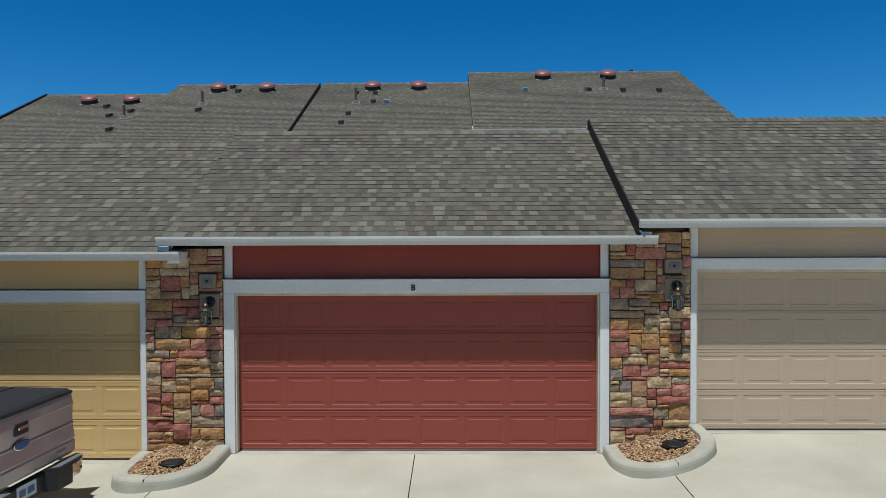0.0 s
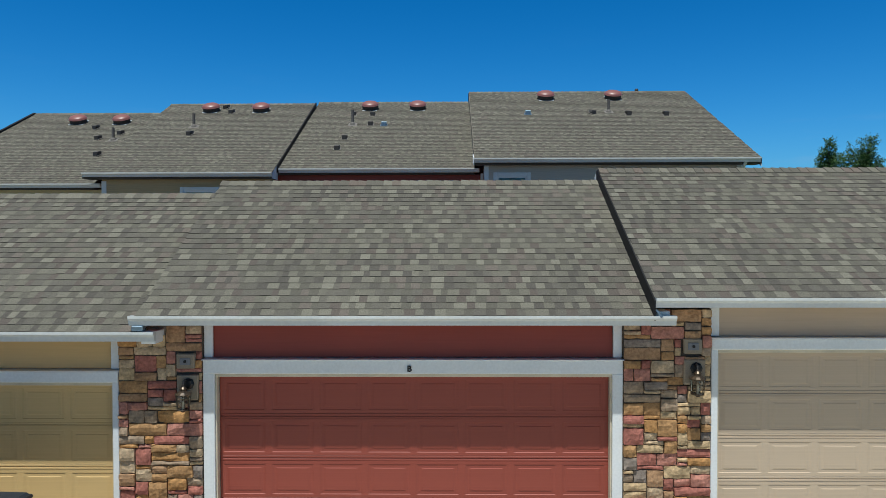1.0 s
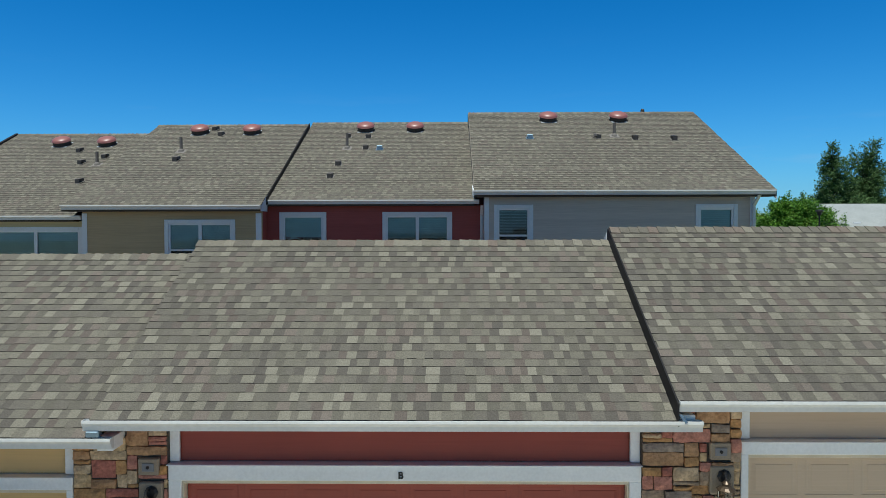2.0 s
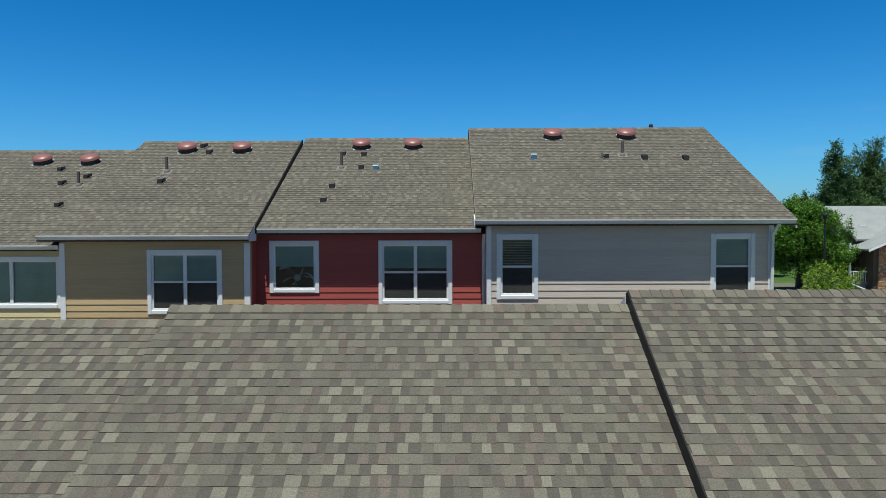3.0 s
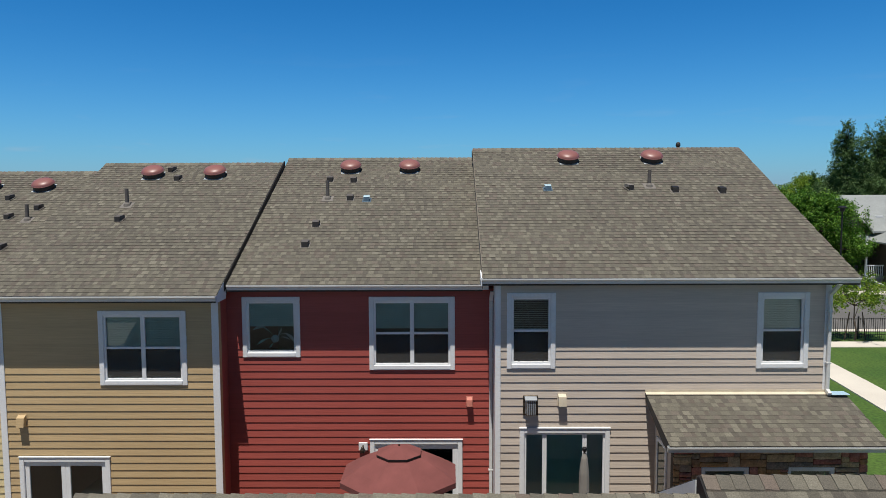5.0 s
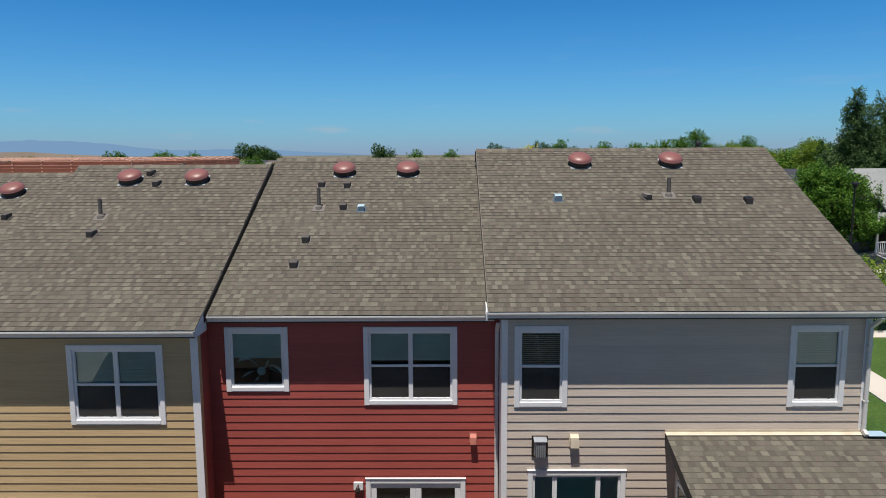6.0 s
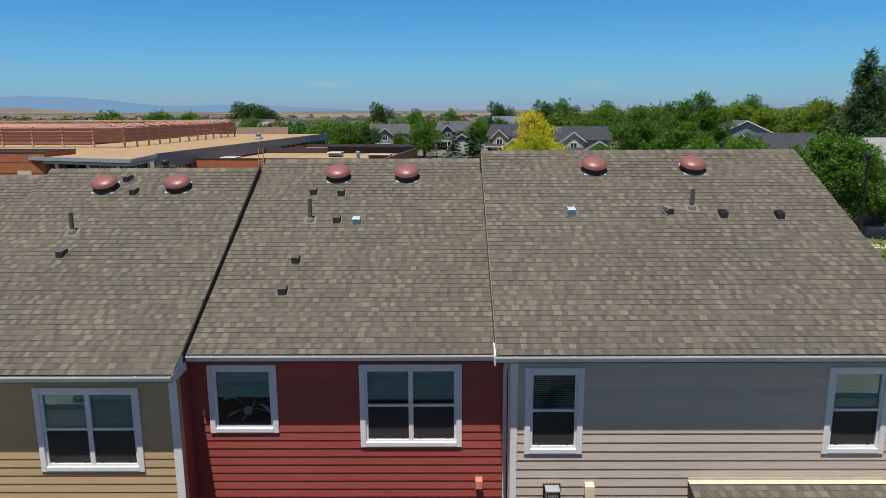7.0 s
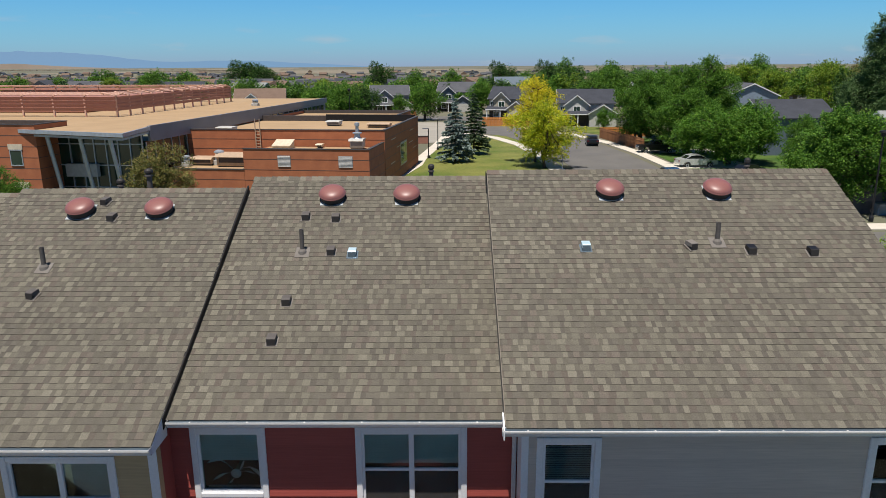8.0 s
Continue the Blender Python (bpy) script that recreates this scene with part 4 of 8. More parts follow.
# ---- planters ----
def build_planter(cx, half, y0, z0, seed, lid, label):
    """A U of rounded concrete kerb against the pier, filled with pebbles."""
    rng = random.Random(seed)
    pl = thing("planter", (cx, 6.9, z0), label, "planter", "kerbed planters by the piers")
    path = [(cx - half, 7.40)]
    n = 40
    path.append((cx - half, y0 + 0.62))
    path += [(cx - half * math.cos(math.pi * i / n), y0 + 0.62 - 0.62 * math.sin(math.pi * i / n)) for i in range(1, n)]
    path += [(cx + half, y0 + 0.62), (cx + half, 7.40)]
    sec = [(-0.085, -0.1), (-0.085, 0.112), (-0.076, 0.128), (0.045, 0.130), (0.075, 0.122), (0.094, 0.100), (0.102, 0.070), (0.118, -0.1)]
    vs, m = [], len(sec)
    for i, (x, y) in enumerate(path):
        a, b = path[max(0, i - 1)], path[min(len(path) - 1, i + 1)]
        d = Vector((b[0] - a[0], b[1] - a[1])).normalized()
        z = drive_z(x, y)
        vs += [(x + d.y * -s[0] * -1, y - d.x * s[0], z + s[1]) for s in sec]
    fs = [(i * m + j, i * m + (j + 1) % m, (i + 1) * m + (j + 1) % m, (i + 1) * m + j) for i in range(len(path) - 1) for j in range(m)]
    fs += [tuple(range(m)), tuple((len(path) - 1) * m + j for j in range(m))[::-1]]
    kerb = Mesh().add(vs, fs)
    part("kerb", kerb, M_KERB, pl, "worn rounded concrete kerb")
    part("kerb_joint", Mesh().cbox(cx - 0.003, cx + 0.003, y0 - 0.10, y0 + 0.084, drive_z(cx, y0) + 0.10, drive_z(cx, y0) + 0.1315, 0.001), M_JOINT, pl)
    inside = lambda x, y: abs(x - cx) < half - 0.07 and y < 7.43 and (y > y0 + 0.62 or ((x - cx) / (half - 0.07)) ** 2 + ((y - y0 - 0.62) / 0.55) ** 2 < 1)
    ring = [(lerp(x, cx, 0.06), lerp(y, 6.9, 0.06)) for x, y in path]
    k = len(ring)
    soil = Mesh().add([(x, y, drive_z(x, y) + 0.06) for x, y in ring] + [(x, y, drive_z(x, y) - 0.1) for x, y in ring], [tuple(range(k)), tuple(range(k, 2 * k))[::-1]] + [(i, (i + 1) % k, k + (i + 1) % k, k + i) for i in range(k)])
    part("soil", soil, M_MORTAR, pl)
    pb = Mesh()
    octa = [(1, 0, 0), (-1, 0, 0), (0, 1, 0), (0, -1, 0), (0, 0, 1), (0, 0, -1)]
    tri = [(0, 2, 4), (2, 1, 4), (1, 3, 4), (3, 0, 4), (2, 0, 5), (1, 2, 5), (3, 1, 5), (0, 3, 5)]
    got = 0
    while got < 2100:
        x, y = rng.uniform(cx - half, cx + half), rng.uniform(y0, 7.44)
        if not inside(x, y) or math.hypot(x - lid[0], (y - lid[1])) < 0.17:
            continue
        r = rng.uniform(0.010, 0.027)
        s = (r * rng.uniform(0.8, 1.5), r * rng.uniform(0.8, 1.5), r * rng.uniform(0.5, 0.9))
        m4 = pose(x, y, drive_z(x, y) + 0.075 + rng.uniform(0, 0.028), rng.uniform(-25, 25), rng.uniform(-25, 25), rng.uniform(0, 360))
        pb.add([m4 @ Vector((a * s[0], b * s[1], c * s[2])) for a, b, c in octa], tri)
        got += 1
    pb.smooth = True
    tagged(part("gravel", pb, M_PEBBLE, pl, "tan and rust river pebbles", fix=False), kind="stuff")
    lz = drive_z(*lid) + 0.075
    co = part("drain_cover", Mesh().lathe([(0.15, 0), (0.15, 0.03), (0.135, 0.04), (0.125, 0.034), (0.0, 0.034)], (lid[0], lid[1], lz), 24), M_BLACK, pl, "round black drain cover")
    for k in range(5):
        part("slot", Mesh().cbox(lid[0] - 0.08, lid[0] + 0.08, lid[1] - 0.07 + k * 0.035 - 0.006, lid[1] - 0.07 + k * 0.035 + 0.006, lz + 0.0345, lz + 0.040, 0.002), M_BLACK, co)


build_planter(-3.56, 0.525, 6.24, -0.05, 31, (-3.47, 6.80), "kerbed planter of pebbles at a pier's foot")
build_planter(2.70, 0.555, 6.42, 0.10, 32, (2.86, 6.98), "kerbed planter of pebbles at a pier's foot")


# ---- townhouses ----
def roof_y(spec, y):
    return spec[1] + (spec[3] - spec[1]) / (spec[2] - spec[0]) * (y - spec[0])


def build_house(x0, x1, y, floor, roof, rx0, rx1, material, windows, doors, seed, label, gut=None, side_mat=None, lap=0.169, base=-0.25):
    """One townhouse unit. windows and doors: outside boxes (x0, x1, z0, z1). roof: eave y and z, ridge y and z."""
    h = thing("townhouse", ((x0 + x1) / 2, 24.7, floor), label, "townhouse", "row of attached townhouses")
    ye, ze, yr, zr = roof
    soffit = ze - 0.15
    holes = [(a + 0.1, b - 0.1, c + 0.1, d - 0.1) for a, b, c, d in windows] + [(a + 0.1, b - 0.1, c, d - 0.1) for a, b, c, d in doors]
    w = part("front_wall", holed_wall(Mesh(), x0, x1, y, y + 0.16, -0.6, soffit, holes), material, h)
    part("back_wall", Mesh().box(x0, x1, 30.6, 30.76, -0.6, soffit), material, h)
    for a in (x0, x1 - 0.15):
        part("side_wall", Mesh().prism([(y + 0.165, -0.6), (30.595, -0.6), (30.595, soffit), (yr, zr - 0.3), (y + 0.165, soffit)], a, a + 0.15), side_mat or material, h)
    part("floor", Mesh().box(x0 + 0.16, x1 - 0.16, y + 0.17, 30.5, floor - 0.05, floor), M_ROOM, h)
    part("upper_floor", Mesh().box(x0 + 0.16, x1 - 0.16, y + 0.17, 30.5, floor + 2.6, floor + 2.85), M_ROOM, h)
    part("room_wall", Mesh().box(x0 + 0.16, x1 - 0.16, y + 4.0, y + 4.1, floor + 0.005, soffit), M_ROOM, h)
    part("room_lining", holed_wall(Mesh(), x0 + 0.16, x1 - 0.16, y + 0.175, y + 0.19, floor + 2.86, soffit, [(a - 0.02, b + 0.02, c - 0.02, d + 0.02) for a, b, c, d in holes if c > floor + 2]), M_ROOM, h)
    boards(w, x0, x1, y - 0.001, floor + base, soffit, [(a + 0.04, b - 0.04, c + 0.04, d - 0.04) for a, b, c, d in windows] + [(a + 0.04, b - 0.04, -1, d - 0.04) for a, b, c, d in doors], material, lap)
    part("soffit", Mesh().box(rx0 + 0.02, rx1 - 0.02, ye + 0.05, y + 0.1, soffit + 0.003, soffit + 0.014), M_WHITE, h)
    part("fascia", Mesh().cbox(rx0 + 0.01, rx1 - 0.01, ye + 0.012, ye + 0.036, soffit, ze - 0.02, 0.004), M_WHITE, h)
    build_roof(h, random.Random(seed), rx0, rx1, ye, ze, yr, zr, cover=M_SHINGLE2)
    g0, g1 = gut or (rx0, rx1)
    gutter(h, g0, g1, ye + 0.008, ze, 0.115, 0.14)
    return h


R3 = (18.29, 5.905, 24.7, 8.968)
R2 = (18.95, 5.695, 25.35, 8.735)
R1 = (18.34, 5.545, 24.7, 8.575)
R0 = (18.95, 5.285, 25.35, 8.360)
H3 = build_house(1.0, 8.10, 18.63, 0.40, R3, 0.68, 8.54, M_BEIGE, [(1.205, 2.25, 3.90, 5.55), (6.55, 7.655, 3.90, 5.55)], [(1.49, 3.45, 0.42, 2.585)], 41, "end townhouse with beige lap siding and white trim", (0.62, 8.47), lap=0.173, base=-0.257)
H2 = build_house(-5.028, 0.98, 19.28, 0.05, R2, -4.93, 0.70, M_RED, [(-4.68, -3.38, 4.005, 5.375), (-1.83, 0.095, 3.71, 5.375)], [(-1.84, 0.26, 0.07, 2.10)], 42, "townhouse with dark red lap siding and white trim", (-4.88, 0.82))
H1 = build_house(-9.86, -5.03, 18.70, -0.12, R1, -10.25, -4.94, M_TAN, [(-7.64, -5.73, 3.525, 5.17)], [(-9.51, -7.50, -0.10, 1.915)], 43, "townhouse with tan lap siding and white trim", (-10.2, -4.93), M_RED, lap=0.166)
H0 = build_house(-15.4, -9.88, 19.25, -0.25, R0, -15.7, -10.24, M_CREAMY, [(-12.8, -10.14, 3.61, 4.98)], [(-14.5, -12.6, -0.23, 1.8)], 44, "townhouse with pale yellow lap siding and white trim", (-15.65, -10.0))

for ho, (a, b, c, d), y, kw in ((H3, (1.205, 2.25, 3.90, 5.55), 18.63, dict(blind=1.0, dark=True)), (H3, (6.55, 7.655, 3.90, 5.55), 18.63, dict(blind=1.0)),
                               (H2, (-1.83, 0.095, 3.71, 5.375), 19.28, dict(lights=2, blind=0.40)), (H1, (-7.64, -5.73, 3.525, 5.17), 18.70, dict(lights=2, blind=1.0)),
                               (H0, (-12.8, -10.14, 3.61, 4.98), 19.25, dict(lights=2, split=False, blind=1.0))):
    sash_window(ho, a, b, c, d, y, **kw)
sash_window(H2, -4.68, -3.38, 4.005, 5.375, 19.28, lights=1, split=False, blind=0.48, label="white-framed fixed window with a half-lowered blind")


def patio_door(owner, x0, x1, z0, z1, y, leaves, label):
    """A glazed door in a white casing, with narrower sashes beside it."""
    d = part("patio_door", Mesh().cbox(x0, x0 + 0.105, y - 0.045, y + 0.02, z0, z1, 0.008).cbox(x1 - 0.105, x1, y - 0.045, y + 0.02, z0, z1, 0.008).cbox(x0 + 0.105, x1 - 0.105, y - 0.043, y + 0.02, z1 - 0.105, z1, 0.008), M_WHITE, owner, label)
    part("drip_cap", Mesh().cbox(x0 - 0.012, x1 + 0.012, y - 0.062, y + 0.0, z1 + 0.001, z1 + 0.018, 0.004), M_WHITE, d)
    a, b, c = x0 + 0.105, x1 - 0.105, z1 - 0.105
    x = a
    for f, stile in leaves:
        r = x + f * (b - a)
        part("leaf", frame_ring(Mesh(), x, r, z0 + 0.02, c, y - 0.005, y + 0.05, stile, 0.006), M_WHITE, d)
        part("pane", Mesh().box(x + stile, r - stile, y + 0.02, y + 0.026, z0 + 0.02 + stile, c - stile), M_GLASS, d)
        x = r
    return d


pd3 = patio_door(H3, 1.49, 3.45, 0.42, 2.585, 18.63, [(0.25, 0.045), (0.50, 0.05), (0.25, 0.045)], "white glazed patio door with blinds")
patio_door(H2, -1.84, 0.26, 0.07, 2.10, 19.28, [(0.5, 0.12), (0.5, 0.12)], "white double patio door with glass panes")
patio_door(H1, -9.51, -7.50, -0.10, 1.915, 18.70, [(0.5, 0.10), (0.5, 0.10)], "white double patio door with glass panes")
patio_door(H0, -14.5, -12.6, -0.23, 1.8, 19.25, [(0.5, 0.10), (0.5, 0.10)], "white double patio door with glass panes")


def slats(owner, x0, x1, z0, z1, y, material):
    m = Mesh()
    z = z1
    while z > z0:
        m.add([(x0, y, z - 0.034), (x1, y, z - 0.034), (x1, y + 0.014, z), (x0, y + 0.014, z)], [(0, 1, 2, 3)])
        z -= 0.040
    part("blind", m, material, owner, "slatted door blind", fix=False)


M_TEALBLIND = mat("teal_blind", (0.42, 0.80, 0.76), rough=0.6, stain=0.05)
slats(pd3, 2.05, 2.90, 0.6, 2.44, 18.668, M_TEALBLIND)
slats(pd3, 1.62, 2.0, 0.6, 2.44, 18.668, M_GREYBLIND)
slats(pd3, 2.95, 3.33, 0.6, 2.44, 18.668, M_GREYBLIND)

# corner boards, downspouts
for ho, x0, x1, y, z0, z1 in ((H3, 0.955, 1.075, 18.63, -0.3, 5.75), (H1, -5.175, -5.02, 18.70, -0.4, 5.34), (H1, -9.87, -9.73, 18.70, -0.4, 5.34), (H3, 7.985, 8.115, 18.63, -0.3, 5.75)):
    part("corner_board", Mesh().cbox(x0, x1, y - 0.032, y - 0.0185, z0, z1, 0.006), M_WHITE, ho)
part("return_corner", Mesh().cbox(0.955, 0.998, 18.612, 19.2, -0.3, 5.70, 0.004), M_WHITE, H3)
part("eave_return", Mesh().prism([(18.34, 5.385), (18.98, 5.385), (18.98, 5.84), (18.34, 5.52)], -4.955, -4.938), M_WHITE, H1, "white boxed end of the eave")
part("eave_return", Mesh().prism([(18.29, 5.72), (18.60, 5.72), (18.60, 5.99), (18.29, 5.87)], 0.648, 0.664), M_WHITE, H3, "white boxed end of the eave")


def downspout(owner, x, yw, ztop, zbot, yg, w=0.075):
    m = Mesh()
    m.cbox(x - w / 2, x + w / 2, yw - 0.10, yw - 0.035, zbot, ztop - 0.38, 0.012)
    sec = [(yw - 0.10, ztop - 0.385), (yw - 0.035, ztop - 0.34), (yg + 0.03, ztop - 0.12), (yg - 0.04, ztop - 0.12)]
    m.prism(sec, x - w / 2, x + w / 2)
    m.prism([(yw - 0.10, zbot + 0.05), (yw - 0.035, zbot - 0.005), (yw - 0.16, zbot - 0.07), (yw - 0.20, zbot - 0.01)], x - w / 2 + 0.001, x + w / 2 - 0.001)
    d = part("downspout", m, M_GUTTER, owner, "white metal downspout")
    for z in (lerp(zbot, ztop, 0.25), lerp(zbot, ztop, 0.7)):
        part("strap", Mesh().cbox(x - w / 2 - 0.012, x + w / 2 + 0.012, yw - 0.104, yw - 0.018, z - 0.015, z + 0.015, 0.003), M_GUTTER, d)


downspout(H2, 0.90, 19.28, 5.66, 0.0, 18.88)
downspout(H3, 8.06, 18.61, 5.89, 3.42, 18.21)

# raised black joint covers up the slopes
part("joint_cover", Mesh().prism([(18.84, 5.56), (24.78, 8.42), (24.78, 8.640), (18.84, 5.770)], -4.957, -4.922), M_FLASH, H2, "black metal joint cover up the roof")
part("joint_cover", Mesh().prism([(18.72, 5.15), (25.3, 8.28), (25.3, 8.40), (18.72, 5.30)], -15.74, -15.65), M_FLASH, H0, "black metal joint cover up the roof")
part("side_flashing", Mesh().prism([(18.32, 5.67), (24.7, 8.66), (24.7, 8.975), (18.32, 5.930)], 0.666, 0.679), M_WEATHER, H3, "weathered brown edge of the higher roof")
part("ridge_end", Mesh().cbox(0.652, 0.664, 24.62, 24.92, 8.62, 8.93, 0.004), M_FLASH, H3)
part("valley_flashing", Mesh().prism([(18.14, 5.76), (18.50, 5.90), (18.50, 6.05), (18.14, 5.93)], 0.628, 0.646), M_WHITE, H3, "white metal kick-out flashing")
part("rake_board", Mesh().prism([(18.29, 5.68), (24.7, 8.73), (24.7, 8.91), (18.29, 5.85)], 8.515, 8.538), M_GUTTER, H3)


# sun-room with its lean-to roof on the end house
def build_bay():
    b = thing("sun_room", (6.3, 17.9, -0.3), "lean-to sun room with a shingled roof and stone front", "sun room")
    part("wall", holed_wall(Mesh(), 4.42, 8.26, 17.36, 17.5, -0.5, 2.72, [(5.0, 5.9, 0.4, 2.2), (6.7, 7.6, 0.4, 2.2)]), M_MORTAR, b)
    part("wall", Mesh().box(4.42, 4.56, 17.5, 18.60, -0.5, 2.72).prism([(17.5, 2.72), (18.60, 2.72), (18.60, 3.16)], 4.42, 4.56), M_BEIGE, b)
    part("wall", Mesh().box(8.12, 8.26, 17.5, 18.60, -0.5, 2.72).prism([(17.5, 2.72), (18.60, 2.72), (18.60, 3.16)], 8.12, 8.26), M_BEIGE, b)
    rng = random.Random(51)
    for a, c, d, e in fill_stones(rng, 4.42, 8.26, 1.7, 2.70, [(5.0, 5.9, 1.6, 2.2), (6.7, 7.6, 1.6, 2.2)]):
        st = stone_mesh(rng, c - a - 0.012, e - d - 0.012, 0.05)
        st.v = [(x + (a + c) / 2, y + 17.3595, z + (d + e) / 2) for x, y, z in st.v]
        part("stone", st, M_STONE, b, fix=False)
    for x0 in (4.98, 6.68):
        part("window", frame_ring(Mesh(), x0, x0 + 0.94, 0.38, 2.22, 17.33, 17.40, 0.08), M_WHITE, b)
        part("pane", Mesh().box(x0 + 0.08, x0 + 0.86, 17.37, 17.376, 0.46, 2.14), M_GLASS, b)
    side = part("side_window", Mesh().cbox(4.385, 4.418, 17.72, 17.80, 0.5, 2.5, 0.004).cbox(4.385, 4.418, 18.30, 18.38, 0.5, 2.5, 0.004).cbox(4.386, 4.418, 17.80, 18.30, 2.42, 2.5, 0.004), M_WHITE, b)
    part("pane", Mesh().box(4.40, 4.41, 17.80, 18.30, 0.5, 2.42), M_SCHOOLGLASS, side)
    deck = Mesh().prism([(16.9, 2.815), (18.61, 3.36), (18.61, 3.20), (17.30, 2.70), (16.9, 2.69)], 4.20, 8.46)
    roof = part("roof", deck, M_UNDER, b, "lean-to roof of weathered asphalt shingles")
    mb = Mesh()
    build_shingles(random.Random(52), 4.20, 8.46, 16.9, 2.82, 18.61, 3.365, mb, lift=0.8, wide=0.86)
    rest = tagged(part("shingles", mb, M_SHINGLE2, roof, fix=False), kind="stuff")
    rest.data.materials.append(M_BUTT)
    rest.data.materials.append(M_GAP2)
    part("apron_flashing", Mesh().prism([(18.50, 3.355), (18.595, 3.385), (18.595, 3.44), (18.588, 3.44), (18.588, 3.392), (18.50, 3.363)], 4.19, 8.06), M_CREAM, b, "cream metal apron flashing")
    part("corner_flashing", Mesh().cbox(8.10, 8.48, 18.40, 18.66, 3.37, 3.385, 0.003), M_BLUEVENT, b, "bare blue-grey metal flashing")
    gutter(b, 4.16, 8.50, 16.915, 2.815, 0.11, 0.11)


build_bay()


# ---- fittings on the house walls ----
def hood_vent(x, y, z, material, label, w=0.17, h=0.25):
    v = thing("wall_vent", (x, y, z), label, "wall vent", "dryer vents on the house walls")
    part("flange", Mesh().cbox(x - w / 2 - 0.015, x + w / 2 + 0.015, y - 0.03, y - 0.018, z - 0.02, z + h + 0.015, 0.004), material, v)
    part("hood", Mesh().prism([(y - 0.031, z + h), (y - 0.12, z + h - 0.05), (y - 0.15, z), (y - 0.14, z), (y - 0.031, z + 0.03)], x - w / 2, x + w / 2), material, v)
    return v


M_REDVENT = mat("salmon_vent", (0.55, 0.20, 0.15), rough=0.6)
hood_vent(-9.39, 18.70, 2.62, M_TAN, "tan metal dryer vent hood on the siding")
hood_vent(0.42, 19.28, 2.90, M_REDVENT, "salmon metal dryer vent hood on the siding", 0.13, 0.19)
hood_vent(2.40, 18.63, 3.10, M_CREAM, "cream metal dryer vent hood on the siding")


def exhaust_vent():
    v = thing("exhaust_vent", (1.72, 18.61, 2.88), "metal fireplace exhaust vent with a wire cage", "wall vent")
    part("backplate", Mesh().cbox(1.56, 1.88, 18.585, 18.611, 2.88, 3.32, 0.005), M_BRONZE, v)
    part("housing", Mesh().prism([(1.60, 18.584), (1.84, 18.584), (1.82, 18.44), (1.62, 18.44)], 2.93, 3.24, "z"), M_SILVER, v)
    part("hood", Mesh().prism([(18.584, 3.30), (18.584, 3.245), (18.42, 3.243), (18.42, 3.262)], 1.59, 1.85), M_SILVER, v)
    for i in range(6):
        x = lerp(1.62, 1.82, i / 5)
        part("guard_wire", Mesh().tube((x, 18.41, 2.93), (x, 18.41, 3.25), 0.006, n=5), M_BRONZE, v)


exhaust_vent()


def porch_light():
    v = thing("porch_light", (-1.99, 19.24, 1.85), "small bronze porch light on a white block", "wall lamp")
    part("block", Mesh().cbox(-2.09, -1.89, 19.19, 19.232, 1.87, 2.05, 0.008), M_WHITE, v)
    part("shade", Mesh().lathe([(0.05, 0), (0.06, 0.05), (0.03, 0.12), (0.0, 0.14)], (-1.99, 19.10, 1.86), 10), M_BRONZE, v)
    part("arm", Mesh().tube((-1.99, 19.19, 1.99), (-1.99, 19.10, 1.99), 0.015, n=6), M_BRONZE, v)


porch_light()


def patio_umbrella(x, y, zc, r, material, is_open, label):
    u = thing("patio_umbrella", (x, y, 0.0 - 0.2), label, "umbrella")
    part("pole", Mesh().tube((x, y, -0.3), (x, y, zc + 0.02), 0.02, n=8), M_BRONZE, u)
    part("base", Mesh().lathe([(0.25, 0), (0.25, 0.06), (0.05, 0.1)], (x, y, -0.33), 16), M_BLACK, u)
    if is_open:
        n = 8
        corner = lambda k, rr, zz: (x + rr * math.cos(2 * math.pi * (k + 0.5) / n), y + rr * math.sin(2 * math.pi * (k + 0.5) / n), zz)
        steps = [i / 6 for i in range(7)]

        def tier(r0, r1, z0, drop, hem):
            """One tier of stretched cloth, bowed between its ribs, with a hanging hem."""
            m = Mesh()
            for k in range(n):
                ring = [[Vector(corner(q, lerp(r0, r1, t), z0 - drop * t ** 1.4)) for q in (k, k + 1)] for t in steps]
                for (a, b), (c, d) in zip(ring, ring[1:]):
                    m.add([a, b, d, c], [(0, 1, 2, 3)])
                a, b = ring[-1]
                m.add([a, b, b - Vector((0, 0, hem)), a - Vector((0, 0, hem))], [(0, 1, 2, 3)])
            return m

        part("canopy", tier(0.30, r, zc - 0.14, 0.40, 0.10), material, u, fix=False)
        part("vent_cap", tier(0.0, 0.44, zc, 0.12, 0.02), material, u, "red canvas vent cap", fix=False)
        part("vent_hem", tier(0.43, 0.445, zc - 0.118, 0.004, 0.035), M_BLACK, u, fix=False)
        for k in range(n):
            part("rib", Mesh().tube(corner(k, 0.02, zc - 0.10), corner(k, r, zc - 0.56), 0.008, n=5), M_BLACK, u)
    else:
        part("canopy", Mesh().lathe([(0.06, -1.2), (0.10, -0.9), (0.09, -0.4), (0.06, -0.12), (0.03, -0.03)], (x, y, zc), 10), material, u)
        part("finial", Mesh().lathe([(0.03, 0.0), (0.045, 0.03), (0.045, 0.06), (0.03, 0.08)], (x, y, zc + 0.005), 10), M_BLACK, u)


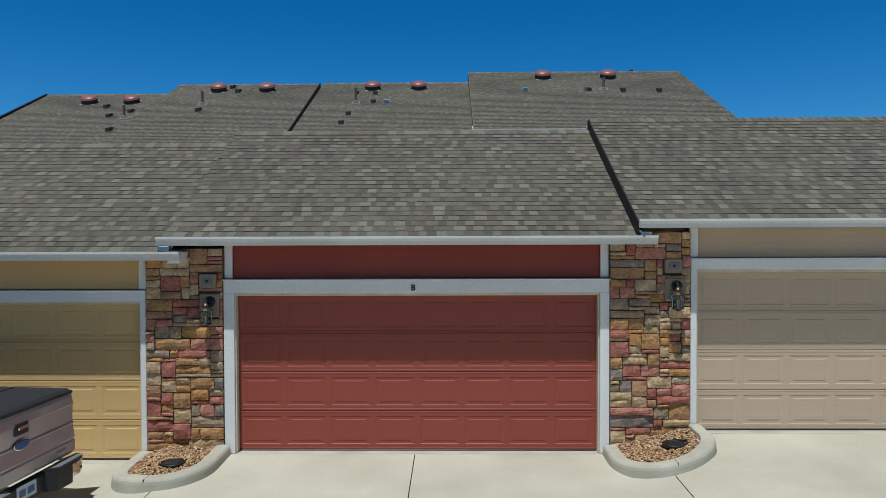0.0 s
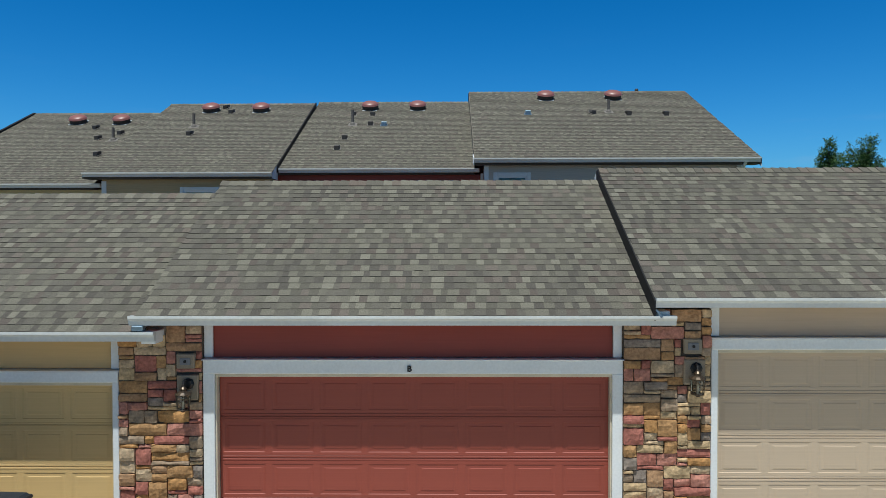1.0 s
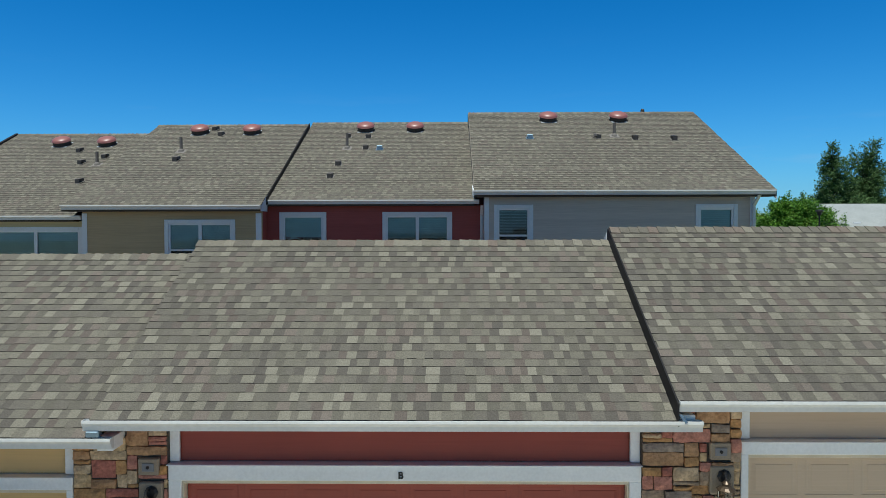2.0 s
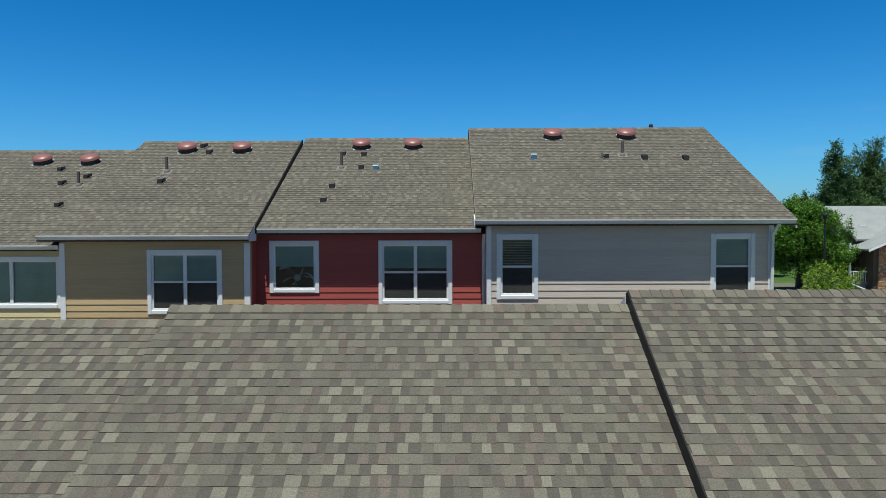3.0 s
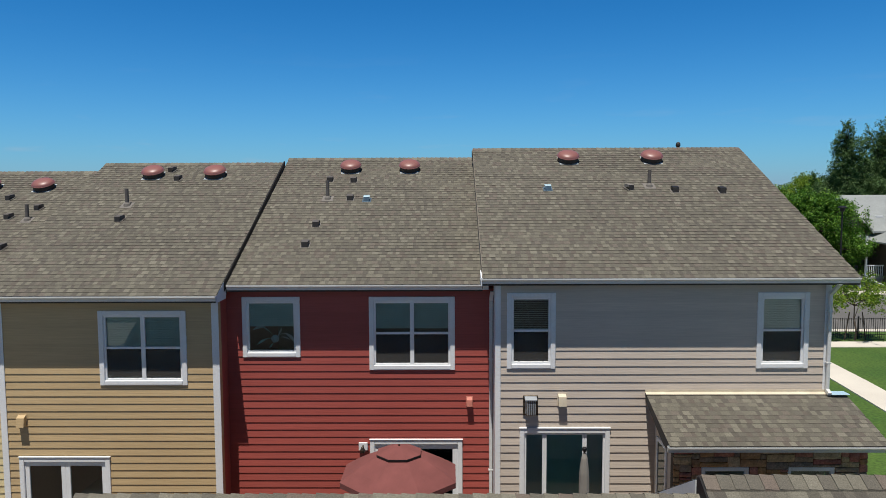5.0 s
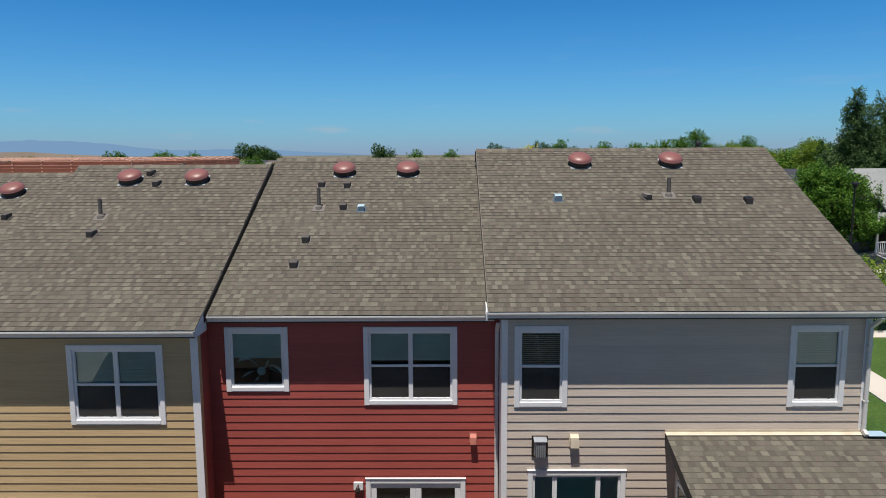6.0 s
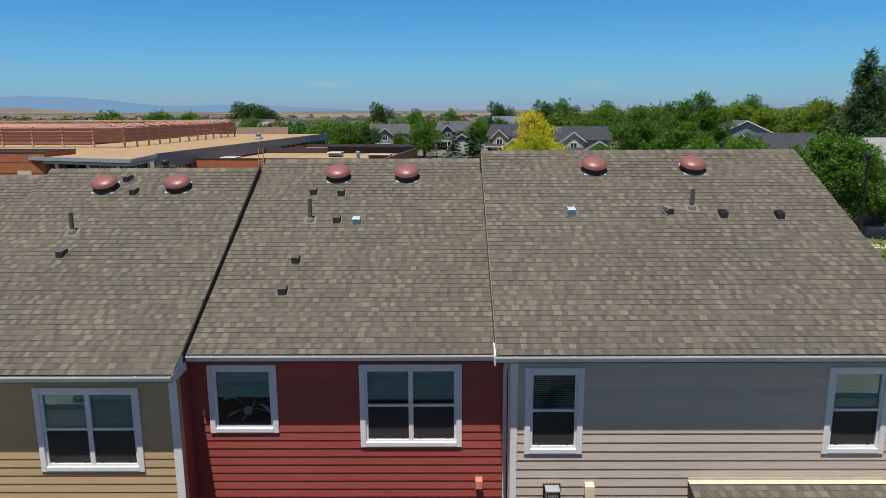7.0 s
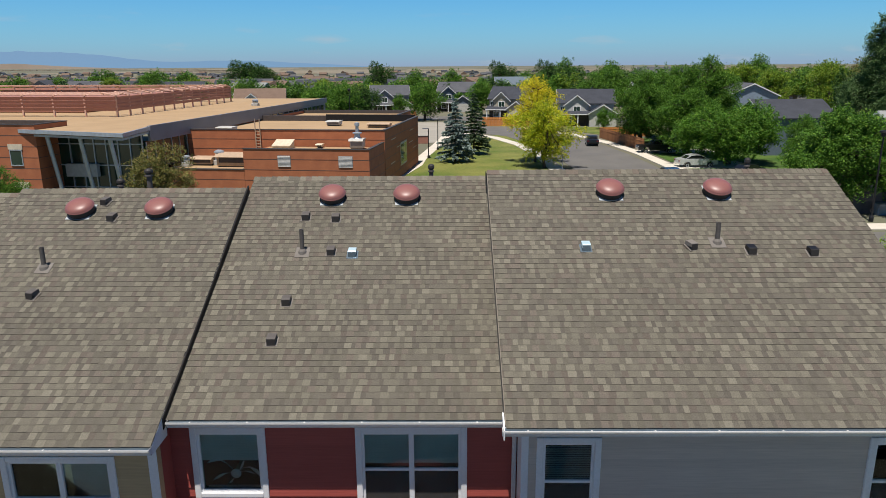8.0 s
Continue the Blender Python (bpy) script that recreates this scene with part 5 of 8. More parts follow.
M_UMB = mat("red_canvas", (0.20, 0.065, 0.06), rough=0.9, bump=0.1)
M_UMB2 = mat("grey_canvas", (0.30, 0.28, 0.25), rough=0.9, bump=0.1)
patio_umbrella(-0.98, 16.6, 2.94, 1.15, M_UMB, True, "open red canvas patio umbrella")
patio_umbrella(2.43, 16.2, 2.97, 0.2, M_UMB2, False, "folded grey canvas patio umbrella")
# Unseen ground behind the garages, kept dark to thin bounce on the walls.
M_PATIO = mat("unseen_dark_patio", (0.175, 0.16, 0.14), (0.14, 0.13, 0.115), 0.8, 0.9, 0.2, 40, stain=0.15)
M_YARD_DARK = mat("unseen_dark_yard", (0.125, 0.085, 0.058), (0.085, 0.06, 0.042), 3, 0.95, 0.8, 30, stain=0.35)
structure("yard", Mesh().box(-15.4, 8.1, 13.6, 18.55, -0.45, -0.34), M_YARD_DARK, "unseen yard ground behind the garages, darkened to cut bounce")
for k, (a, b) in enumerate(((-14.9, -12.2), (-9.9, -7.1), (-2.3, 0.7), (1.2, 3.9))):
    structure("patio_%d" % (k + 1), Mesh().cbox(a, b, 15.4, 18.55, -0.339, -0.29, 0.01), M_PATIO, "unseen patio slab, darkened to dull window reflections")


def sculpture():
    """A pale metal flower with curved leaf blades, standing behind the fixed window."""
    s = thing("window_ornament", (-4.0, 19.42, 4.15), "silver metal flower ornament behind the window pane", "ornament")
    part("disc", Mesh().lathe([(0.09, 0), (0.09, 0.012), (0.045, 0.03), (0, 0.034)], (0, 0, 0), 18).turned(pose(-3.98, 19.395, 4.40, 90, 0, 0)), M_SCULPT, s)
    for dx, up, bend, w in ((-0.50, 0.20, 0.16, 0.035), (-0.42, -0.14, 0.06, 0.028), (0.50, -0.16, 0.20, 0.035), (0.16, 0.26, -0.04, 0.022), (-0.14, -0.20, -0.03, 0.022), (0.34, -0.02, 0.05, 0.016)):
        pts = [(-3.98 + dx * t, 4.40 + up * t + bend * math.sin(math.pi * t)) for t in (0.12, 0.3, 0.5, 0.7, 0.85, 1.0)]
        wide = (0.10, 0.14, 0.45, 1.0, 0.75, 0.05)
        vs = []
        for k, (x, z) in enumerate(pts):
            a, b = pts[max(0, k - 1)], pts[min(5, k + 1)]
            d = Vector((b[0] - a[0], b[1] - a[1])).normalized()
            h = w * wide[k]
            vs += [(x - d.y * h, 19.400, z + d.x * h), (x, 19.392, z), (x + d.y * h, 19.400, z - d.x * h), (x, 19.404, z)]
        fs = [(4 * k + i, 4 * k + (i + 1) % 4, 4 * k + 4 + (i + 1) % 4, 4 * k + 4 + i) for k in range(5) for i in range(4)] + [(0, 1, 2, 3), (23, 22, 21, 20)]
        part("leaf_blade", Mesh().add(vs, fs), M_SCULPT, s)
    part("stand", Mesh().cbox(-4.5, -3.5, 19.40, 19.44, 4.125, 4.145, 0.004), M_SCULPT, s)


sculpture()


# ---- things on the roofs ----
def on_roof(spec, y):
    return roof_y(spec, y) + 0.012


M_DOMEPLATE = mat("pale_flashing_plate", (0.42, 0.46, 0.48), (0.36, 0.39, 0.41), 6, 0.5, metal=0.2, stain=0.12)


def dome_vent(x, y, z, slope):
    v = thing("roof_vent", (x, y, z), "round red-brown metal attic vent on the shingles", "roof vent", "dome vents near the ridge")
    a = math.degrees(math.atan(slope))
    part("flashing", Mesh().cbox(-0.262, 0.262, -0.290, 0.262, -0.002, 0.006, 0.002).turned(pose(x, y, z, a, 0, 0)), M_DOMEPLATE, v, "pale bare metal flashing plate")
    th = Mesh().lathe([(0.285, 0.004), (0.283, 0.14), (0.27, 0.16)], (0, 0, 0), 30).turned(pose(x, y, z, a, 0, 0))
    part("throat", th, M_DOMELOW, v)
    cap = Mesh().lathe([(0.20, 0.160), (0.290, 0.142), (0.310, 0.145), (0.315, 0.153), (0.310, 0.162), (0.303, 0.168), (0.298, 0.186), (0.280, 0.212), (0.250, 0.236), (0.205, 0.258), (0.145, 0.274), (0.08, 0.283), (0.03, 0.286), (0.0, 0.286)], (0, 0, -0.012), 32).turned(pose(x, y, z, a, 0, 0))
    cap.smooth = True
    part("cap", cap, M_DOME, v)
    return v


for spec, sp in ((R3, ((3.355, 23.78), (5.72, 23.78))), (R2, ((-2.92, 24.46), (-1.19, 24.46))), (R1, ((-8.50, 23.80), (-6.72, 23.80))), (R0, ((-13.48, 24.2), (-11.9, 24.2)))):
    for x, y in sp:
        dome_vent(x, y + 0.10, on_roof(spec, y + 0.10), (spec[3] - spec[1]) / (spec[2] - spec[0]))


def vent_pipe(x, y, z, h=0.46, r=0.047):
    v = thing("vent_pipe", (x, y, z), "dark plumbing vent pipe with a grey boot", "vent pipe", "plumbing pipes on the roofs")
    part("boot_flashing", Mesh().cbox(-0.15, 0.15, -0.17, 0.15, -0.002, 0.007, 0.002).turned(pose(x, y, z, 26, 0, 0)), M_BOOT, v)
    part("boot", Mesh().lathe([(0.10, -0.05), (0.085, 0.03), (0.055, 0.075)], (x, y, z), 16), M_BOOT, v)
    part("pipe", Mesh().lathe([(r, -0.05), (r, h), (r * 0.8, h), (r * 0.8, h - 0.05)], (x, y, z), 14), M_VENTGREY, v)


for spec, x, y, h in ((R3, 5.24, 22.32, 0.42), (R2, -3.32, 22.80, 0.50), (R1, -8.51, 22.18, 0.44), (R0, -11.36, 22.49, 0.42)):
    vent_pipe(x, y, on_roof(spec, y), h)


def box_vent(x, y, z, material, label, turn=0.0, s=1.0):
    v = thing("hood_vent", (x, y, z), label, "roof vent", "small hood vents on the roofs")
    m = pose(x, y, z, 0, 0, turn)
    k = 1.05 if material is M_BLUEVENT else 1.0
    part("flange", Mesh().cbox(-0.13 * s * k, 0.13 * s * k, -0.13 * s * k, 0.14 * s, -0.002, 0.006, 0.002).turned(m @ pose(0, 0, 0, 26, 0, 0)), M_GALV if k > 1 else M_BOOT, v)
    hood = Mesh().prism([(-0.10 * s, 0.03), (-0.10 * s, 0.105 * s), (-0.085 * s, 0.118 * s), (0.10 * s, 0.155 * s), (0.12 * s, 0.05)], -0.095 * s, 0.095 * s)
    part("hood", hood.turned(m), material, v)
    # Solid plate over the closed front; its dark colour stands for the mouth's shade.
    part("opening", Mesh().cbox(-0.09 * s, 0.09 * s, -0.107 * s, -0.101 * s, -0.04, 0.10 * s, 0.001).turned(m), M_GALV if k > 1 else M_DOMELOW, v)


GREY, BLK, BLU = (M_VENTGREY, "small grey hood vent on the shingles"), (M_BLACK, "small black hood vent on the shingles"), (M_BLUEVENT, "small bright galvanised hood vent on the shingles")
for spec, x, y, (m, lab), turn in ((R3, 2.55, 22.16, BLU, 0), (R3, 4.68, 22.18, (M_BOOT, GREY[1]), 25), (R3, 5.83, 22.05, BLK, 0), (R3, 7.03, 22.0, BLK, 0), (R2, -3.43, 23.87, GREY, 0), (R2, -2.75, 23.82, GREY, 0),
                                  (R2, -2.71, 22.78, GREY, 0), (R2, -2.25, 22.72, BLU, 0), (R2, -3.39, 21.42, GREY, 0), (R2, -3.48, 20.49, GREY, 0), (R1, -8.07, 24.19, GREY, -20), (R1, -7.71, 23.65, GREY, -10), (R1, -8.37, 21.42, GREY, -15),
                                  (R0, -12.53, 23.65, GREY, -15), (R0, -11.93, 22.6, GREY, -15), (R0, -11.39, 23.09, GREY, -15), (R0, -11.22, 21.12, GREY, -15)):
    box_vent(x, y, on_roof(spec, y), m, lab, turn, 0.88)


def flue(x, y, z0, z1, r, capr, label):
    v = thing("flue_pipe", (x, y, z0), label, "flue pipe", "flues behind the ridge")
    part("pipe", Mesh().tube((x, y, z0), (x, y, z1 - 0.08), r, n=14), M_VENTGREY, v)
    part("collar", Mesh().lathe([(r, -0.03), (capr, -0.02), (capr, 0.012), (r, 0.022)], (x, y, z1 - 0.17), 16), M_VENTGREY, v)
    part("cap", Mesh().lathe([(r, 0), (capr, 0.02), (capr * 1.06, 0.05), (capr * 1.0, 0.10), (capr * 0.7, 0.135), (0.0, 0.15)], (x, y, z1 - 0.12), 16), M_DOMELOW, v)


flue(-8.66, 28.0, 6.9, 8.57, 0.075, 0.115, "dark flue pipe with a round cap behind the ridge")
flue(-9.48, 28.0, 6.9, 8.29, 0.07, 0.105, "dark flue pipe with a round cap behind the ridge")
flue(-0.71, 28.0, 6.9, 8.66, 0.06, 0.085, "dark flue pipe with a round cap behind the ridge")
flue(6.90, 25.2, 8.5, 9.16, 0.045, 0.066, "dark flue pipe with a round cap behind the ridge")


# ---- pickup truck in the alley ----
M_TRUCK = mat("pale_taupe_car_paint", (0.43, 0.375, 0.365), (0.40, 0.35, 0.34), 0.5, 0.28, metal=0.35, stain=0.03, coat=0.6)
M_CHROME = mat("chrome", (0.75, 0.76, 0.78), rough=0.12, metal=1.0, stain=0.02)
M_PLASTIC = mat("black_plastic", (0.018, 0.018, 0.02), rough=0.5, stain=0.1)
M_TONNEAU = mat("dark_vinyl_cover", (0.020, 0.024, 0.032), (0.03, 0.034, 0.042), 1.2, 0.45, 0.1, 60, stain=0.1)
M_TYRE = mat("tyre_rubber", (0.02, 0.02, 0.02), rough=0.9)
M_TAIL = mat("red_lens", (0.20, 0.015, 0.015), rough=0.15)
M_CARGLASS = mat("dark_car_glass", (0.012, 0.014, 0.016), rough=0.05, spec=0.7)
M_BADGE = mat("blue_badge", (0.03, 0.10, 0.28), rough=0.2)
M_PLATEWHITE = mat("plate_white", (0.55, 0.58, 0.62), rough=0.5)


def build_truck():
    """Local x runs back along the truck, its tailgate at x = 0; y across; z from the ground."""
    m = pose(-4.42, 5.23, -0.225, 0, 0, -3.1)
    t = thing("pickup_truck", (-4.42, 5.23, -0.225), "pale taupe pickup truck with a black bed cover", "pickup truck")
    P = lambda name, mb, mt, par=t, lab="": part(name, mb.turned(m), mt, par, lab)
    side = [(-0.06, 0.62), (-0.02, 1.34), (-2.0, 1.37), (-2.02, 0.52), (-1.86, 0.50), (-1.72, 0.80), (-1.42, 0.96), (-1.12, 0.96), (-0.82, 0.80), (-0.68, 0.52)]
    for y in (-0.93, 0.86):
        P("bed_side", Mesh().prism(side, y, y + 0.07, "y"), M_TRUCK)
    P("bed_floor", Mesh().cbox(-2.0, -0.05, -0.86, 0.86, 0.72, 0.78, 0.01), M_PLASTIC)
    form = [(-0.06, 0.66), (0.018, 0.66), (0.028, 0.69), (0.030, 0.795), (0.017, 0.815), (0.026, 0.835), (0.006, 0.985), (0.019, 0.998), (0.019, 1.006), (0.001, 1.022), (0.006, 1.205), (0.014, 1.216), (0.012, 1.232), (-0.002, 1.300), (-0.02, 1.335), (-0.06, 1.335)]
    gate = P("tailgate", Mesh().prism(form, -0.905, 0.905, "y"), M_TRUCK, t, "creased taupe tailgate")
    for y in (-1, 1):
        P("bed_post", Mesh().cbox(-0.12, -0.052, *sorted((y * 0.805, y * 0.93)), 0.62, 1.34, 0.02), M_TRUCK)
        P("tail_light", Mesh().cbox(-0.13, -0.030, *sorted((y * 0.907, y * 0.934)), 0.86, 1.20, 0.008), M_TAIL, t, "tall red tail light")
    P("top_cap", Mesh().cbox(-0.08, 0.004, -0.925, 0.925, 1.336, 1.375, 0.014), M_PLASTIC, gate)
    P("handle", Mesh().cbox(0.004, 0.026, -0.105, 0.105, 1.115, 1.238, 0.018), M_PLASTIC, gate, "black tailgate handle bezel")
    P("handle_lever", Mesh().cbox(0.0255, 0.042, -0.075, 0.075, 1.168, 1.208, 0.012), M_CHROME, gate)
    badge = Mesh().lathe([(0.052, 0), (0.052, 0.008), (0.044, 0.014), (0.0, 0.015)], (0, 0, 0), 24).turned(pose(0.016, 0.0, 1.012, 0, 90, 0) @ Matrix.Diagonal((0.9, 2.3, 1, 1)))
    P("badge", badge, M_BADGE, gate, "plain blue oval badge")
    ring = Mesh().lathe([(0.050, -0.002), (0.060, -0.001), (0.061, 0.006), (0.052, 0.009)], (0, 0, 0), 24).turned(pose(0.016, 0.0, 1.012, 0, 90, 0) @ Matrix.Diagonal((0.9, 2.15, 1, 1)))
    P("badge_rim", ring, M_CHROME, gate)
    P("model_mark", Mesh().cbox(0.0305, 0.033, 0.55, 0.72, 0.735, 0.765, 0.001), M_FASCIA, gate)
    bump = P("bumper", Mesh().cbox(-0.05, 0.055, -0.62, 0.62, 0.40, 0.61, 0.015), M_PLASTIC, t, "black step bumper with chrome ends")
    for y in (-1, 1):
        P("shoulder", Mesh().prism([(0.056, y * 0.30), (0.165, y * 0.36), (0.172, y * 0.62), (0.056, y * 0.62)][::y], 0.40, 0.612, "z"), M_PLASTIC, bump)
        plan = [(-0.05, 0.6205), (0.172, 0.6205), (0.174, 0.70), (0.165, 0.78), (0.140, 0.85), (0.085, 0.895), (-0.05, 0.905)]
        P("bumper_end", Mesh().prism([(x, y * v) for x, v in plan][::y], 0.46, 0.606, "z"), M_CHROME, bump, "curved chrome bumper end")
        plan = [(0.034, 0.30), (0.172, 0.37), (0.180, 0.62), (0.180, 0.70), (0.171, 0.785), (0.146, 0.856), (0.089, 0.902), (0.034, 0.910)]
        P("step_pad", Mesh().prism([(x, y * v) for x, v in plan][::y], 0.6135, 0.640, "z"), M_PLASTIC, bump)
        P("bolt", Mesh().lathe([(0.022, -0.004), (0.022, 0.004), (0.012, 0.008), (0.0, 0.008)], (0, 0, 0), 10).turned(pose(0.158, y * 0.80, 0.515, 0, 90, 0)), M_PLASTIC, bump)
        for i in range(15):
            v = y * (0.40 + i * 0.033)
            P("tread", Mesh().box(-0.040, 0.040, -0.007, 0.007, 0, 0.005).turned(pose(0.118, v, 0.6405, 0, 0, 30)), M_SILVER, bump)
    plate = P("licence_plate", Mesh().cbox(0.056, 0.062, -0.155, 0.155, 0.455, 0.605, 0.003), M_PLATEWHITE, bump, "plate with plain bars")
    for y0, y1 in ((-0.12, -0.02), (0.01, 0.12)):
        P("bar", Mesh().cbox(0.0625, 0.0635, y0, y1, 0.49, 0.565, 0.0004), M_BADGE, plate)
    P("bed_cover", Mesh().prism([(-0.02, 1.373), (-2.0, 1.378), (-2.0, 1.405), (-0.06, 1.395)], -0.90, 0.90, "y"), M_TONNEAU, t, "black vinyl bed cover")
    for x in (-0.7, -1.35):
        P("cover_seam", Mesh().cbox(x - 0.012, x + 0.012, -0.89, 0.89, 1.398, 1.408, 0.003), M_TONNEAU)
    cab = [(-2.05, 0.50), (-2.05, 1.38), (-2.25, 1.88), (-3.55, 1.90), (-4.15, 1.40), (-5.45, 1.30), (-5.62, 1.05), (-5.62, 0.50), (-5.2, 0.50), (-5.06, 0.80), (-4.8, 0.95), (-4.5, 0.95), (-4.22, 0.80), (-4.08, 0.50)]
    P("cab", Mesh().prism(cab, -0.95, 0.95, "y"), M_TRUCK)
    for y in (-0.953, 0.9505):
        P("side_glass", Mesh().prism([(-2.3, 1.40), (-2.42, 1.80), (-3.5, 1.81), (-3.95, 1.42)], y, y + 0.003, "y"), M_CARGLASS)
    P("rear_glass", Mesh().add([(-2.045, -0.75, 1.42), (-2.045, 0.75, 1.42), (-2.215, 0.70, 1.83), (-2.215, -0.70, 1.83)], [(0, 1, 2, 3)]), M_CARGLASS)
    for x in (-1.27, -4.64):
        for y in (-0.82, 0.82):
            w = P("wheel", Mesh().lathe([(0.25, -0.13), (0.37, -0.12), (0.395, -0.08), (0.395, 0.08), (0.37, 0.12), (0.25, 0.13)], (0, 0, 0), 28).turned(pose(x, y, 0.395, 90, 0, 0)), M_TYRE)
            P("rim", Mesh().lathe([(0.245, -0.10), (0.25, 0.10), (0.20, 0.07), (0.06, 0.09), (0.0, 0.09)], (0, 0, 0), 20).turned(pose(x, y, 0.395, 90 if y < 0 else -90, 0, 0)), M_SILVER, w)


build_truck()


# ---- trees ----
def leaf_mat(name, stops):
    m = palette_mat(name, stops, rough=0.6, bump=0.0, stain=0.15, scale=0.25, wash=0.25, spec=0.25)
    n, l = m.node_tree.nodes, m.node_tree.links
    b = n["Principled BSDF"]
    tr, mx = n.new("ShaderNodeBsdfTranslucent"), n.new("ShaderNodeMixShader")
    src = b.inputs["Base Color"].links[0].from_socket
    l.new(src, tr.inputs[0])
    mx.inputs[0].default_value = 0.27
    l.new(b.outputs[0], mx.inputs[1])
    l.new(tr.outputs[0], mx.inputs[2])
    l.new(mx.outputs[0], n["Material Output"].inputs[0])
    return m


L_GREEN = leaf_mat("green_leaves", [(0, (0.054, 0.147, 0.016)), (0.35, (0.095, 0.232, 0.024)), (0.7, (0.150, 0.308, 0.033)), (0.92, (0.227, 0.385, 0.051))])
L_LOCUST = leaf_mat("bright_green_leaves", [(0, (0.058, 0.163, 0.015)), (0.35, (0.095, 0.241, 0.021)), (0.7, (0.142, 0.297, 0.030)), (0.93, (0.215, 0.344, 0.043))])
L_DARK = leaf_mat("dark_green_leaves", [(0, (0.032, 0.086, 0.018)), (0.4, (0.058, 0.135, 0.025)), (0.8, (0.099, 0.194, 0.040))])
L_YELLOW = leaf_mat("yellow_leaves", [(0, (0.70, 0.62, 0.03)), (0.35, (0.82, 0.70, 0.03)), (0.6, (0.52, 0.58, 0.03)), (0.88, (0.84, 0.64, 0.03))])
L_LIME = leaf_mat("yellow_green_leaves", [(0, (0.24, 0.40, 0.02)), (0.25, (0.40, 0.50, 0.025)), (0.55, (0.62, 0.61, 0.03)), (0.8, (0.74, 0.66, 0.03))])
L_SPRUCE = leaf_mat("blue_spruce_needles", [(0, (0.13, 0.20, 0.18)), (0.4, (0.22, 0.30, 0.28)), (0.8, (0.33, 0.41, 0.39))])
L_PINE = leaf_mat("dark_spruce_needles", [(0, (0.044, 0.085, 0.04)), (0.4, (0.073, 0.125, 0.056)), (0.8, (0.121, 0.172, 0.07))])
L_POPLAR = leaf_mat("cottonwood_leaves", [(0, (0.072, 0.144, 0.051)), (0.4, (0.117, 0.208, 0.072)), (0.8, (0.178, 0.276, 0.101))])
L_PALE = leaf_mat("pale_green_leaves", [(0, (0.120, 0.225, 0.022)), (0.35, (0.190, 0.320, 0.028)), (0.7, (0.270, 0.380, 0.034)), (0.92, (0.340, 0.410, 0.050))])
L_OLIVE = leaf_mat("olive_leaves", [(0, (0.136, 0.163, 0.040)), (0.4, (0.218, 0.218, 0.054)), (0.7, (0.309, 0.254, 0.082)), (0.9, (0.399, 0.272, 0.109))])


